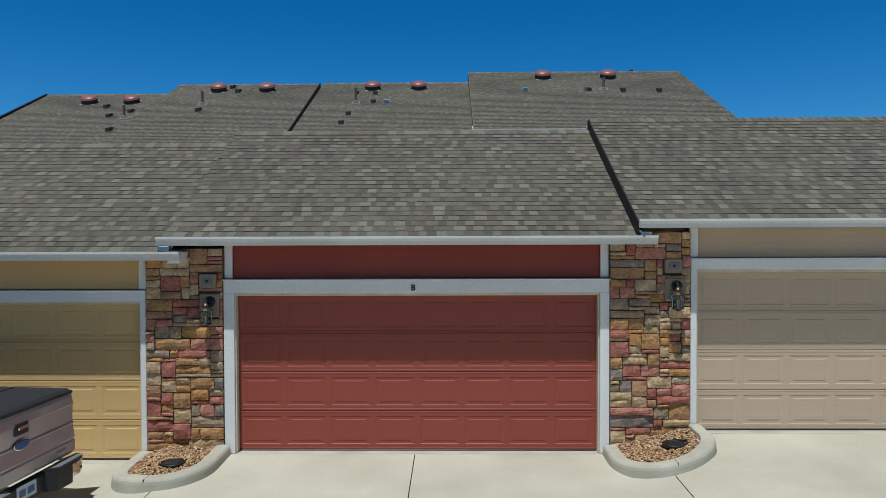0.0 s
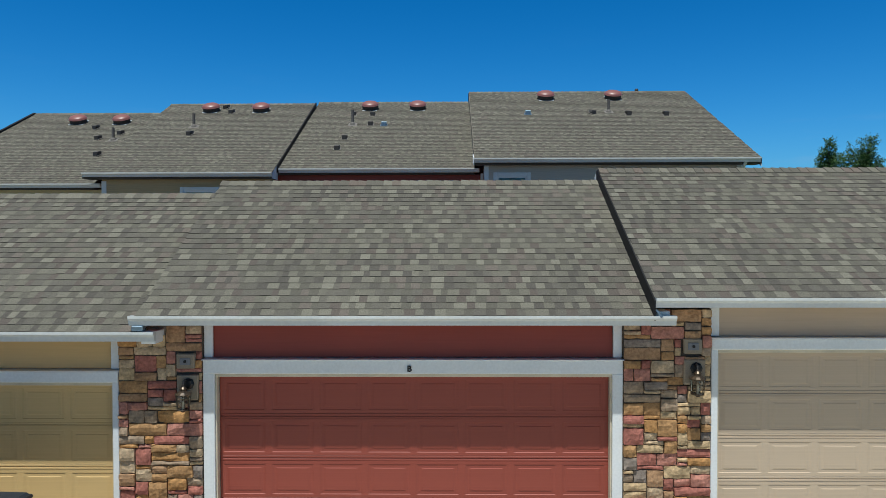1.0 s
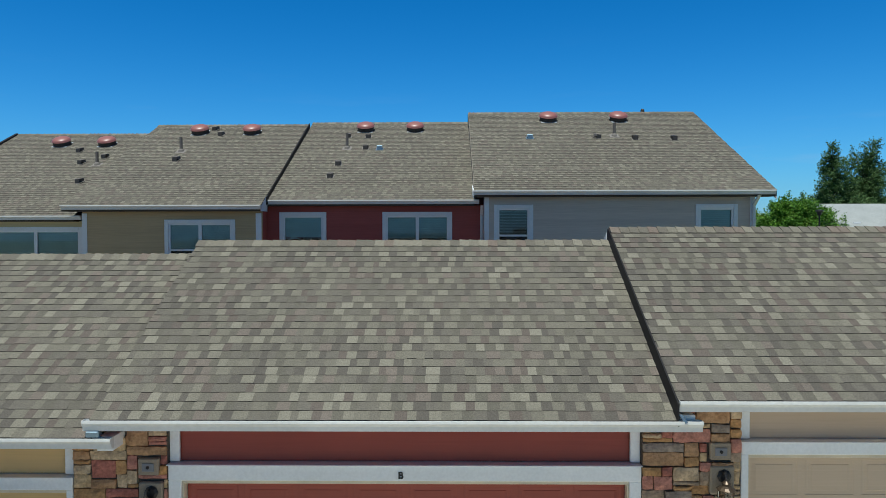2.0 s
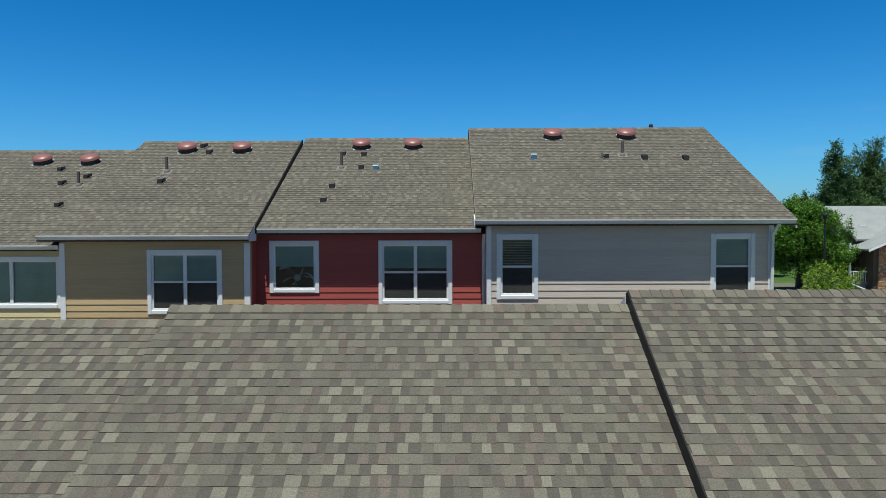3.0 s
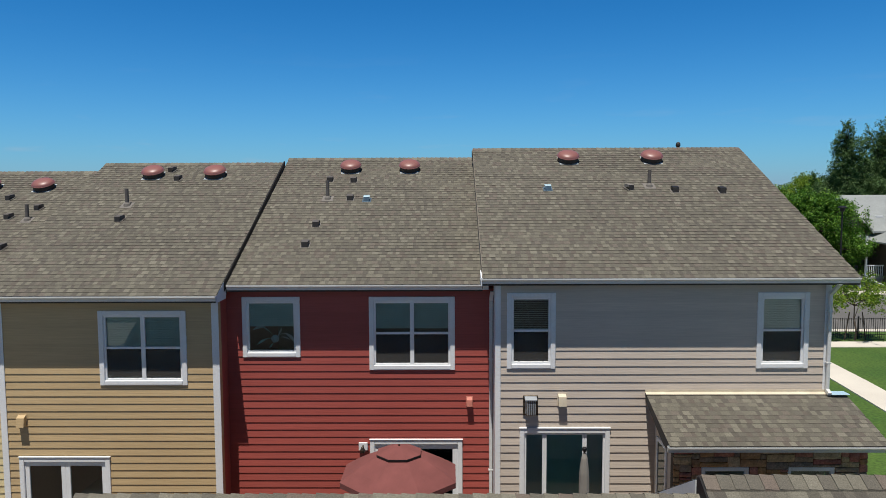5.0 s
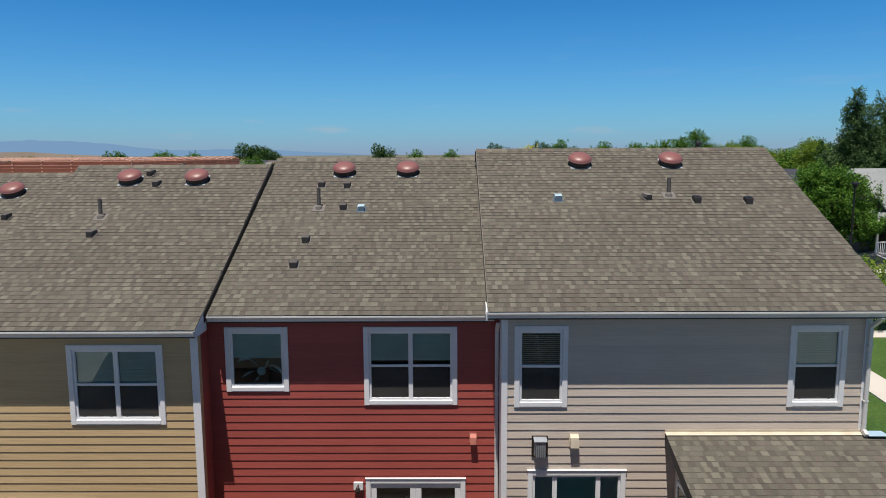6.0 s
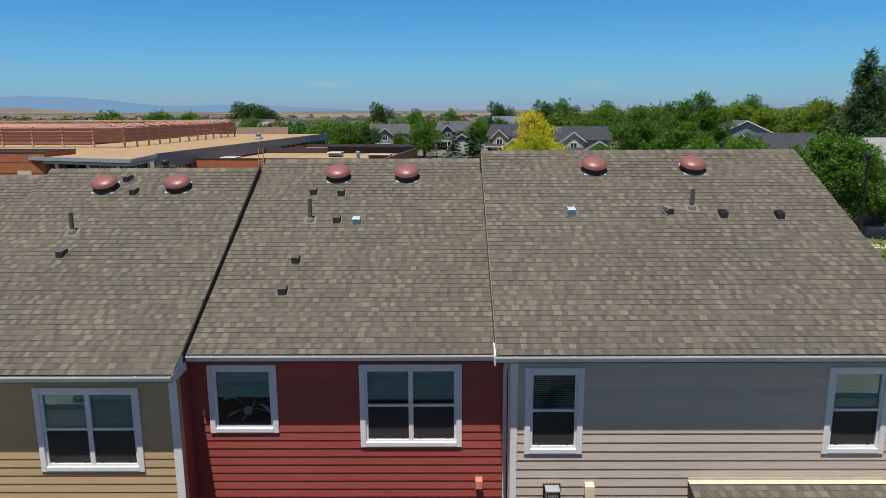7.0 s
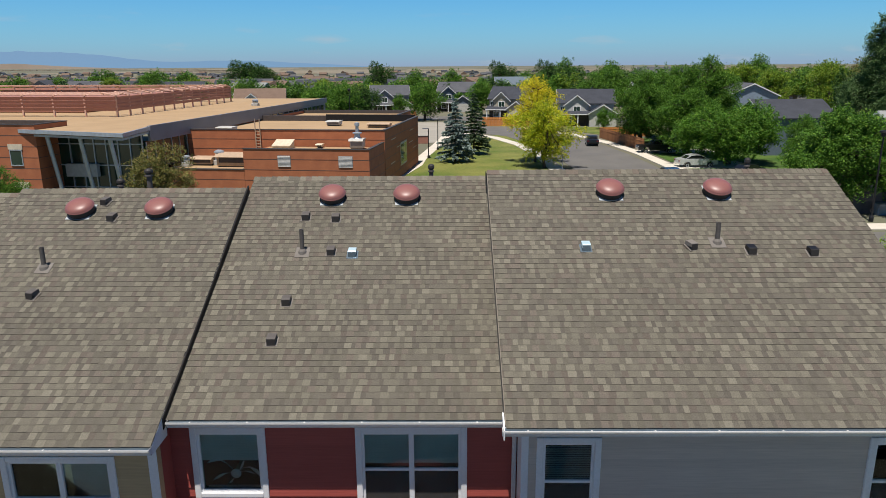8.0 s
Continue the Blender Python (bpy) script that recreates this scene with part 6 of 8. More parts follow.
def tree_meshes(seed, leaves, leaf, form="round", bottom=0.28, lobes=9, asp=2.0, bole=1.0, airy=0.0):
    """Trunk with limbs, and a crown of leaves gathered in twigs, clumps and lobes, in a unit tree: height 1, crown radius 1; asp is the tree's height over its crown's radius."""
    rng, rnd = random.Random(seed), np.random.RandomState(seed)
    trunk = Mesh()
    pts = [(0, 0, 0)] + [(rng.uniform(-0.05, 0.05), rng.uniform(-0.05, 0.05), z) for z in (0.15, 0.3, 0.5, 0.7, 0.86)]
    rad = (0.075, 0.06, 0.05, 0.036, 0.022, 0.008)
    for a, b, r, s in zip(pts, pts[1:], rad, rad[1:]):
        trunk.tube(a, b, r * bole, s * bole, 8, False)
    # lobes: where the big limbs carry the foliage, in metres over the crown's radius
    low, high = bottom * asp, asp
    big = []
    for k in range(lobes):
        t = (k + 0.5) / lobes
        a = k * 2.4 + rng.uniform(-0.4, 0.4)
        if form == "tall":
            out, size = (0.62 - 0.48 * t) * rng.uniform(0.5, 1.1), rng.uniform(0.34, 0.46) * (1.15 - 0.62 * t)
        elif form == "flat":
            out, size = rng.uniform(0.35, 0.68) * math.sqrt(max(0.1, 1 - (1.5 * t - 0.6) ** 2)), rng.uniform(0.30, 0.46)
        else:
            out, size = rng.uniform(0.42, 0.66) * math.sqrt(max(0.06, 1 - (1.75 * t - 0.72) ** 2)), rng.uniform(0.32, 0.50)
        tall = 1.5 if form == "tall" else 0.85
        z = lerp(low + size * tall * 0.8, high - size * tall, t)
        big.append((out * math.cos(a), out * math.sin(a), z, size, tall))
    clumps = []
    for x, y, z, size, tall in big:
        for k in range(16):
            d = Vector((rng.gauss(0, 1), rng.gauss(0, 1), rng.gauss(0.15, 1))).normalized()
            q = size * rng.uniform(0.70, 1.02)
            clumps.append((x + d.x * q, y + d.y * q, z + d.z * q * tall, size * rng.uniform(0.22, 0.46)))
        clumps.append((x, y, z, size * 0.75))
    for x, y, z, size, tall in big:
        k = rng.choice((1, 2, 3, 4))
        a, mid = Vector(pts[k]), Vector((x * 0.55, y * 0.55, lerp(pts[k][2], z / asp, 0.7)))
        trunk.tube(a, mid, 0.024 * bole, 0.016 * bole, 6, False)
        trunk.tube(mid, (x, y, z / asp), 0.016 * bole, 0.006 * bole, 5, False)
    for x, y, z, size in clumps[::3]:
        b = min(big, key=lambda b: (b[0] - x) ** 2 + (b[1] - y) ** 2 + (b[2] - z) ** 2)
        trunk.tube((b[0] * 0.8, b[1] * 0.8, b[2] / asp * 0.96), (x, y, z / asp), 0.009 * bole, 0.003 * bole, 4, False)
    # twigs in the clumps, leaves on the twigs
    cl = np.array(clumps)
    per = 14
    n = leaves // per
    pick = rnd.choice(len(cl), n, p=cl[:, 3] ** 2 / (cl[:, 3] ** 2).sum())
    d = rnd.normal(size=(n, 3))
    d /= np.linalg.norm(d, axis=1)[:, None]
    twig = cl[pick, :3] + d * (cl[pick, 3] * (rnd.random_sample(n) ** (0.42 - 0.1 * airy)) * 1.08)[:, None] * np.array((1, 1, 0.8 if form != "tall" else 1.5))
    twig = twig[(twig[:, 2] > low * 0.92)]
    way = d[: len(twig)] + rnd.normal(size=twig.shape) * 0.5 + np.array((0, 0, -0.25))
    way /= np.linalg.norm(way, axis=1)[:, None]
    c = np.repeat(twig, per, 0)
    c += np.repeat(way, per, 0) * (rnd.random_sample(len(c)) * leaf * 5.0)[:, None] + rnd.normal(size=c.shape) * leaf * 0.9
    u = rnd.normal(size=c.shape) * np.array((1, 1, 0.6))
    u /= np.linalg.norm(u, axis=1)[:, None]
    w = np.cross(u, rnd.normal(size=c.shape) * 0.7 + np.array((0, 0, 1.0)))
    w /= np.linalg.norm(w, axis=1)[:, None] + 1e-6
    l1 = leaf * rnd.uniform(0.7, 1.3, len(c))[:, None]
    v = np.stack((c - u * l1, c + u * l1 * 0.4 + w * l1 * 0.62, c + u * l1 * 0.4 - w * l1 * 0.62), 1).reshape(-1, 3) / np.array((1, 1, asp))
    crown = bpy.data.meshes.new("crown")
    crown.from_pydata(v.tolist(), [], np.arange(len(v)).reshape(-1, 3).tolist())
    return trunk, crown


def spruce_meshes(seed, n=44):
    """A straight trunk and whorls of drooping, needled boughs, in a unit tree."""
    rng = random.Random(seed)
    trunk = Mesh().tube((0, 0, 0), (0, 0, 0.98), 0.05, 0.006, 8)
    crown = Mesh()
    levels = 17
    for k in range(levels):
        z = lerp(0.13, 0.97, k / (levels - 1))
        reach = (1.02 - z) ** 0.85 * 1.1
        for j in range(max(4, int(13 * reach) + 3)):
            a = rng.uniform(0, 2 * math.pi)
            r = reach * rng.uniform(0.72, 1.05)
            for i in range(n):
                t = rng.uniform(0.15, 1)
                c = Vector((math.cos(a) * r * t, math.sin(a) * r * t, z - 0.05 * t * reach + rng.uniform(-0.012, 0.012)))
                side = Vector((-math.sin(a), math.cos(a), 0)) * rng.uniform(-0.11, 0.11) * (1.15 - t)
                c += side
                u = (Vector((math.cos(a), math.sin(a), rng.uniform(-0.35, 0.15))) + side * 4).normalized()
                w = u.cross(Vector((rng.uniform(-0.5, 0.5), rng.uniform(-0.5, 0.5), 1))).normalized()
                crown.add([c - u * 0.055, c + w * 0.028, c + u * 0.06, c - w * 0.028], [(0, 1, 2, 3)])
    return trunk, crown


KINDS = {}


def tree_kind(key, meshes, leaf_material):
    trunk, crown = meshes
    a, b = trunk.data("trunk"), crown if isinstance(crown, bpy.types.Mesh) else crown.data("crown")
    a.materials.append(M_BARK)
    b.materials.append(leaf_material)
    KINDS[key] = (a, b)


tree_kind("near", tree_meshes(61, 90000, 0.021, "round", 0.12, 13, 1.8), L_GREEN)
tree_kind("poplar", tree_meshes(62, 90000, 0.021, "tall", 0.05, 13, 3.4), L_POPLAR)
tree_kind("locust", tree_meshes(63, 90000, 0.017, "flat", 0.16, 15, 1.1), L_LOCUST)
tree_kind("green", tree_meshes(64, 60000, 0.020, "round", 0.14, 10, 2.1), L_GREEN)
tree_kind("green_tall", tree_meshes(65, 60000, 0.020, "round", 0.08, 11, 2.2), L_GREEN)
tree_kind("yellow", tree_meshes(66, 34000, 0.022, "round", 0.10, 11, 3.0, 0.7, 0.6), L_YELLOW)
tree_kind("lime", tree_meshes(67, 36000, 0.022, "round", 0.05, 10, 2.1, 0.7, 0.6), L_LIME)
tree_kind("olive", tree_meshes(68, 36000, 0.022, "round", 0.06, 9, 2.4), L_OLIVE)
tree_kind("sapling", tree_meshes(69, 5200, 0.034, "flat", 0.38, 7, 1.9, 0.35, 0.8), L_PALE)
tree_kind("far_green", tree_meshes(74, 16000, 0.036, "round", 0.10, 10, 2.1), L_GREEN)
tree_kind("far_ash", tree_meshes(75, 16000, 0.036, "round", 0.06, 12, 2.0), L_GREEN)
tree_kind("pale", tree_meshes(73, 16000, 0.036, "round", 0.08, 10, 2.3), L_PALE)
tree_kind("dark", tree_meshes(70, 16000, 0.036, "round", 0.10, 10, 2.2), L_DARK)
tree_kind("blue_spruce", spruce_meshes(71, 66), L_SPRUCE)
tree_kind("spruce", spruce_meshes(72, 50), L_PINE)

TREE_WORDS = {"near": "leafy green ash tree beside the street", "poplar": "tall green cottonwood tree behind the houses", "locust": "broad bright green honey locust over a yard", "green": "leafy green tree among the houses",
              "green_tall": "leafy green tree among the houses", "far_green": "leafy green tree among the houses", "far_ash": "leafy green tree among the houses", "yellow": "yellow-leaved ash tree on the lawn", "lime": "yellow-green young ash tree on the lawn", "pale": "pale yellow-green leafy tree among the houses", "olive": "olive and rust leaved tree beside the school",
              "sapling": "young staked tree behind the iron fence", "dark": "dark green leafy tree among the houses", "blue_spruce": "blue spruce on the lawn", "spruce": "dark green spruce on the lawn"}


def tree(kind, x, y, h, r, turn=0.0, group="trees of the neighbourhood"):
    t = thing("tree", (x, y, ground_z(x, y) - 0.05), TREE_WORDS[kind], "tree", group)
    t.scale = (r, r, h)
    t.rotation_euler = (0, 0, radians(turn))
    for nm, d in zip(("trunk", "crown"), KINDS[kind]):
        o = new(nm, d)
        o.parent = t
    return t


for row in (("near", 32.2, 66.0, 8.8, 5.0, 20), ("green", 39.6, 88.0, 6.8, 2.7, 20), ("poplar", 56.2, 104, 18.8, 5.6, 0), ("poplar", 62.4, 107, 19.6, 5.8, 80), ("poplar", 66.5, 112, 17.0, 4.2, 200), ("dark", 58.0, 113, 11.5, 3.4, 10),
            ("yellow", 10.9, 100, 11.3, 3.7, 0), ("lime", 11.4, 94.5, 8.6, 3.9, 40), ("blue_spruce", 0.5, 100.5, 8.3, 2.9, 0), ("spruce", 3.2, 108.5, 8.6, 2.8, 30),
            ("locust", 34.6, 97.0, 7.6, 7.1, 0), ("green_tall", 29.4, 119, 11.6, 5.6, 0), ("green_tall", 40.0, 122, 13.8, 5.6, 60), ("green", 37.5, 129, 12.0, 5.5, 140), ("green", 32.8, 107.5, 9.0, 5.4, 200),
            ("green", 30.6, 126.5, 5.5, 2.4, 30), ("olive", -20.6, 57.5, 6.7, 2.9, 0), ("green", -31.5, 55.5, 5.6, 2.3, 40),
            ("green", -6.0, 172, 8.4, 4.4, 0), ("green", 7.6, 186, 8.5, 4.0, 80), ("dark", 12.5, 186, 9, 4.2, 30), ("green", -26.5, 168, 8.6, 4.6, 0), ("green_tall", -22.5, 160, 9.0, 4.2, 50), ("green", -30.5, 176, 8.0, 4.4, 90),
            ("dark", -19.5, 170, 8.2, 3.6, 20), ("green", -12.6, 184, 5.5, 2.2, 0), ("sapling", 21.8, 41.3, 3.9, 2.0, 0), ("green", 29.6, 147, 4.0, 1.8, 0),
            ("pale", 80, 162, 13.5, 4.8, 60), ("pale", 78, 184, 11.6, 4.8, 100), ("pale", 76, 198, 13, 6, 0), ("pale", 86, 172, 13, 6, 30), ("pale", 60, 170, 12, 5.5, 0), ("olive", 96, 176, 14, 6, 90), ("green", 52, 150, 9, 4.5, 70), ("green_tall", 44, 160, 12, 6, 0), ("pale", 106, 190, 14, 6, 0), ("green", 118, 196, 14, 7, 50),
            ("green", 80, 205, 10.0, 5, 10), ("dark", 60, 215, 9.8, 5, 0), ("green", 48, 225, 13, 6.5, 30), ("dark", 30, 230, 13.5, 5.5, 0), ("green", 38, 245, 14, 6.5, 70), ("dark", 17.5, 262, 13.5, 5.5, 0), ("green", 92, 225, 14.5, 7, 20),
            ("dark", -25, 262, 13.6, 5.0, 0), ("dark", -84, 300, 15, 8, 0), ("dark", -78, 305, 14.2, 7, 60), ("green", -122, 262, 11.2, 7, 0), ("green_tall", -106, 268, 11.5, 7, 40), ("pale", -88, 255, 9, 5, 0), ("green", -60, 222, 9, 5, 0),
            ("green", -45, 215, 8, 4.5, 0), ("pale", -38, 225, 9, 4, 20), ("green", 24, 205, 10, 5, 0), ("green", -10, 225, 11, 5, 40), ("green", 1, 232, 11, 5, 80), ("green", 35, 185, 10, 5, 10),
            ("green", -140, 240, 9.4, 5.0, 0), ("green_tall", -131, 249, 9.4, 4.6, 70), ("pale", -114, 250, 9.2, 4.2, 20), ("green", -99, 246, 10.4, 5.2, 130), ("green_tall", -93, 262, 11.0, 5.6, 40), ("pale", -146, 256, 8.6, 4.4, 90), ("green", -72, 238, 8.6, 4.2, 10)):
    if row[2] > 140 and row[0] in ("green", "green_tall"):
        row = ("far_green" if row[0] == "green" else "far_ash", *row[1:])
    tree(*row)


# ---- fence, lamps, street things ----
def iron_fence():
    f = thing("iron_fence", (26, 41.7, -0.33), "black iron picket fence along the lawn", "fence")
    for z in (-0.12, 0.75):
        part("rail", Mesh().cbox(15.0, 44.0, 41.685, 41.715, z, z + 0.035, 0.004), M_BLACK, f)
    post = Mesh().cbox(-0.035, 0.035, -0.035, 0.035, 0, 1.25, 0.008)
    pd = post.data("post")
    pd.materials.append(M_BLACK)
    for i in range(13):
        piece("post", pd, (15.0 + i * 2.4, 41.7, -0.34), f)
    pk = Mesh().cbox(-0.011, 0.011, -0.011, 0.011, 0, 1.10, 0.003)
    kd = pk.data("picket")
    kd.materials.append(M_BLACK)
    x = 15.1
    while x < 43.8:
        piece("picket", kd, (x, 41.7, -0.27), f)
        x += 0.12


iron_fence()
for dx in (-0.55, 0.6):
    st = thing("tree_stake", (21.8 + dx, 41.3, -0.34), "slanting wooden stake beside the young tree", "stake")
    part("pole", Mesh().tube((21.8 + dx * 0.6, 41.3, 1.2), (21.8 + dx, 41.3, -0.34), 0.03, n=6), M_BARK, st)


def street_lamp(x, y, h, arm=False):
    z = ground_z(x, y)
    s = thing("street_lamp", (x, y, z), "black metal street lamp", "street lamp", "lamps along paths and streets")
    part("base", Mesh().lathe([(0.17, 0), (0.17, 0.35), (0.10, 0.5)], (x, y, z), 12), M_BLACK, s)
    part("pole", Mesh().tube((x, y, z + 0.4), (x, y, z + h - 0.4), 0.075, 0.06, 10), M_BLACK, s)
    if arm:
        part("head", Mesh().cbox(x - 0.8, x + 0.1, y - 0.16, y + 0.16, z + h - 0.42, z + h - 0.28, 0.02), M_FASCIA, s)
    else:
        part("head", Mesh().lathe([(0.08, -0.5), (0.16, -0.45), (0.20, -0.2), (0.34, -0.16), (0.30, -0.06), (0.08, 0.0)], (x, y, z + h), 14), M_BLACK, s)


street_lamp(31.8, 61.0, 6.9)
street_lamp(-3.1, 104.3, 4.4, True)
street_lamp(-2.0, 114.2, 4.9, True)
street_lamp(-17.5, 132.0, 8.5)


def pole_sign(x, y, h):
    z = ground_z(x, y)
    s = thing("street_sign", (x, y, z), "small blank street sign on a metal post", "sign")
    part("post", Mesh().tube((x, y, z), (x, y, z + h), 0.04, n=6), M_FASCIA, s)
    part("plate", Mesh().cbox(x - 0.3, x + 0.3, y - 0.06, y - 0.045, z + h - 0.7, z + h, 0.01), M_FASCIA, s)


pole_sign(14.2, 134, 2.8)
pole_sign(16.6, 131, 2.6)
pole_sign(13.1, 91.5, 3.0)


def plank_fence(x0, y0, x1, y1, h, material, label):
    f = thing("wood_fence", ((x0 + x1) / 2, (y0 + y1) / 2, ground_z(x0, y0)), label, "fence", "wooden yard fences")
    n = int(math.hypot(x1 - x0, y1 - y0) / 0.3)
    a = math.degrees(math.atan2(y1 - y0, x1 - x0))
    b = Mesh().cbox(0.01, 0.29, -0.02, 0.02, 0, h, 0.008).data("plank")
    b.materials.append(material)
    for i in range(n):
        x, y = lerp(x0, x1, i / n), lerp(y0, y1, i / n)
        piece("plank", b, (x, y, ground_z(x, y)), f, pose(0, 0, 0, 0, 0, a))
    part("rail", Mesh().tube((x0, y0, ground_z(x0, y0) + h * 0.8), (x1, y1, ground_z(x1, y1) + h * 0.8), 0.05, n=6), material, f)


plank_fence(28.1, 111.8, 25.6, 131.0, 1.75, M_WOOD, "brown cedar plank fence beside the street")
plank_fence(25.6, 131.0, 35.0, 133.5, 1.75, M_ORANGE, "tan plank fence round a yard")
plank_fence(6.5, 156, 18.5, 155, 1.8, M_ORANGE, "fresh orange plank fence across the street")
plank_fence(-15.0, 176.0, -8.0, 176.0, 1.7, M_ORANGE, "orange plank fence beside a house")


def build_car(x, y, turn, L, W, H, paint, label, truck=False):
    """A simple whole car: body with arches, cabin, glass, lights, wheels. Local x runs forward."""
    z = ground_z(x, y) + 0.12
    m = pose(x, y, z, 0, 0, turn)
    c = thing("car", (x, y, z), label, "pickup truck" if truck else "car", "parked cars")
    P = lambda name, mb, mt, par=c: part(name, mb.turned(m), mt, par)
    h, s = L / 2, H
    low = [(-h, 0.35 * s), (-h + 0.05, 0.22 * s), (-0.40 * L, 0.16 * s), (-0.36 * L, 0.38 * s), (-0.29 * L, 0.46 * s), (-0.22 * L, 0.38 * s), (-0.19 * L, 0.15 * s), (0.20 * L, 0.15 * s), (0.23 * L, 0.38 * s), (0.30 * L, 0.46 * s), (0.37 * L, 0.38 * s), (0.40 * L, 0.16 * s), (h - 0.05, 0.2 * s), (h, 0.4 * s),
           (h - 0.1, 0.55 * s), (0.22 * L, 0.64 * s), (-0.38 * L, 0.66 * s), (-h + 0.03, 0.62 * s)]
    P("body", Mesh().prism(low, -W / 2, W / 2, "y"), paint)
    if truck:
        cab = [(-0.12 * L, 0.655 * s), (-0.09 * L, 0.97 * s), (0.08 * L, s), (0.20 * L, 0.65 * s)]
    else:
        cab = [(-0.35 * L, 0.655 * s), (-0.20 * L, 0.94 * s), (-0.06 * L, s), (0.07 * L, 0.97 * s), (0.25 * L, 0.645 * s)]
    P("cabin", Mesh().prism(cab, -W / 2 + 0.12, W / 2 - 0.12, "y"), paint)
    mid = sum(p[0] for p in cab) / len(cab)
    gl = [(lerp(mid, a, 0.88), lerp(0.80 * s, b, 0.80)) for a, b in cab]
    for yy in (-W / 2 + 0.114, W / 2 - 0.12):
        P("side_glass", Mesh().prism(gl, yy, yy + 0.006, "y"), M_CARGLASS)
    for a, b in ((cab[0], cab[1]), (cab[-1], cab[-2])):
        q = [(lerp(a[0], b[0], t) + (-0.012 if a[0] < mid else 0.012), yy, lerp(a[1], b[1], t) + 0.006) for t, yy in ((0.12, -W * 0.36), (0.12, W * 0.36), (0.9, W * 0.33), (0.9, -W * 0.33))]
        P("end_glass", Mesh().add(q, [(0, 1, 2, 3)]), M_CARGLASS)
    for yy in (-1, 1):
        P("tail_light", Mesh().cbox(-h - 0.01, -h + 0.05, *sorted((yy * W * 0.30, yy * W * 0.47)), 0.46 * s, 0.56 * s, 0.01), M_TAIL)
        P("head_light", Mesh().cbox(h - 0.12, h - 0.03, *sorted((yy * W * 0.30, yy * W * 0.47)), 0.42 * s, 0.50 * s, 0.01), M_SILVER)
        for xx in (-0.29 * L, 0.30 * L):
            w = P("wheel", Mesh().lathe([(0.2, -0.1), (0.30, -0.09), (0.325, -0.05), (0.325, 0.05), (0.30, 0.09), (0.2, 0.1)], (0, 0, 0), 18).turned(pose(xx, yy * (W / 2 - 0.1), 0.325 - 0.12, 90, 0, 0)), M_TYRE)
            P("rim", Mesh().lathe([(0.2, -0.11), (0.2, 0.11), (0.05, 0.09), (0.0, 0.09)], (0, 0, 0), 14).turned(pose(xx, yy * (W / 2 - 0.1), 0.325 - 0.12, -90 * yy, 0, 0)), M_SILVER, w)


C_BLACK = mat("black_car_paint", (0.008, 0.009, 0.011), rough=0.35, coat=0.3, stain=0.02)
C_SILVER = mat("silver_car_paint", (0.68, 0.70, 0.71), rough=0.3, metal=0.3, coat=0.6, stain=0.02)
C_BLUE = mat("dark_blue_car_paint", (0.03, 0.055, 0.10), rough=0.25, coat=0.6, stain=0.02)
build_car(22.0, 119.5, 84, 4.3, 1.80, 1.45, C_BLACK, "black hatchback parked at the kerb")
build_car(30.0, 95.0, 4, 4.8, 1.83, 1.47, C_SILVER, "silver saloon parked in a drive")
build_car(29.3, 109.5, 178, 5.6, 1.95, 1.78, C_BLACK, "black pickup parked in a drive", True)
build_car(23.4, 84.0, 98, 4.5, 1.8, 1.45, C_BLUE, "dark blue saloon parked at the kerb")
build_car(33.0, 86.5, 25, 4.5, 1.8, 1.45, C_BLACK, "black saloon parked beside a yard")
for i, (x, y) in enumerate(((-27.5, 152), (-24.5, 152.5), (-21.4, 151), (-31, 154))):
    build_car(x, y, 86, 4.5, 1.8, 1.6, (C_BLACK, C_SILVER, C_BLUE, C_BLACK)[i], "car parked beside the school")
ribbon("parking", [(-40, 148), (-12, 146)], 16, 0.04, M_ASPHALT, "grey asphalt car park")


# ---- houses of the neighbourhood ----
ROOFS = {"grey": mat("grey_far_shingles", (0.095, 0.100, 0.115), (0.075, 0.080, 0.092), 0.8, 0.95, 0.4, 8, stain=0.2), "brown": mat("brown_far_shingles", (0.18, 0.125, 0.095), (0.15, 0.105, 0.08), 0.8, 0.95, 0.4, 8, stain=0.2),
         "dark": mat("dark_far_shingles", (0.050, 0.056, 0.072), (0.040, 0.045, 0.058), 0.8, 0.95, 0.4, 8, stain=0.2), "pale": mat("pale_far_shingles", (0.28, 0.30, 0.30), (0.24, 0.26, 0.26), 0.8, 0.95, 0.4, 8, stain=0.12),
         "blue": mat("blue_grey_far_shingles", (0.13, 0.17, 0.21), (0.11, 0.145, 0.18), 0.8, 0.95, 0.4, 8, stain=0.2)}
WALLS = {"grey": mat("grey_far_siding", (0.30, 0.30, 0.31), rough=0.7, stain=0.06), "blue": mat("slate_blue_far_siding", (0.13, 0.17, 0.22), rough=0.7, stain=0.06), "cream": mat("cream_far_siding", (0.52, 0.47, 0.36), rough=0.7, stain=0.06),
         "tan": mat("tan_far_siding", (0.36, 0.28, 0.19), rough=0.7, stain=0.06), "sky": mat("pale_blue_far_siding", (0.25, 0.32, 0.41), rough=0.7, stain=0.06), "white": mat("white_far_siding", (0.55, 0.55, 0.53), rough=0.7, stain=0.06)}


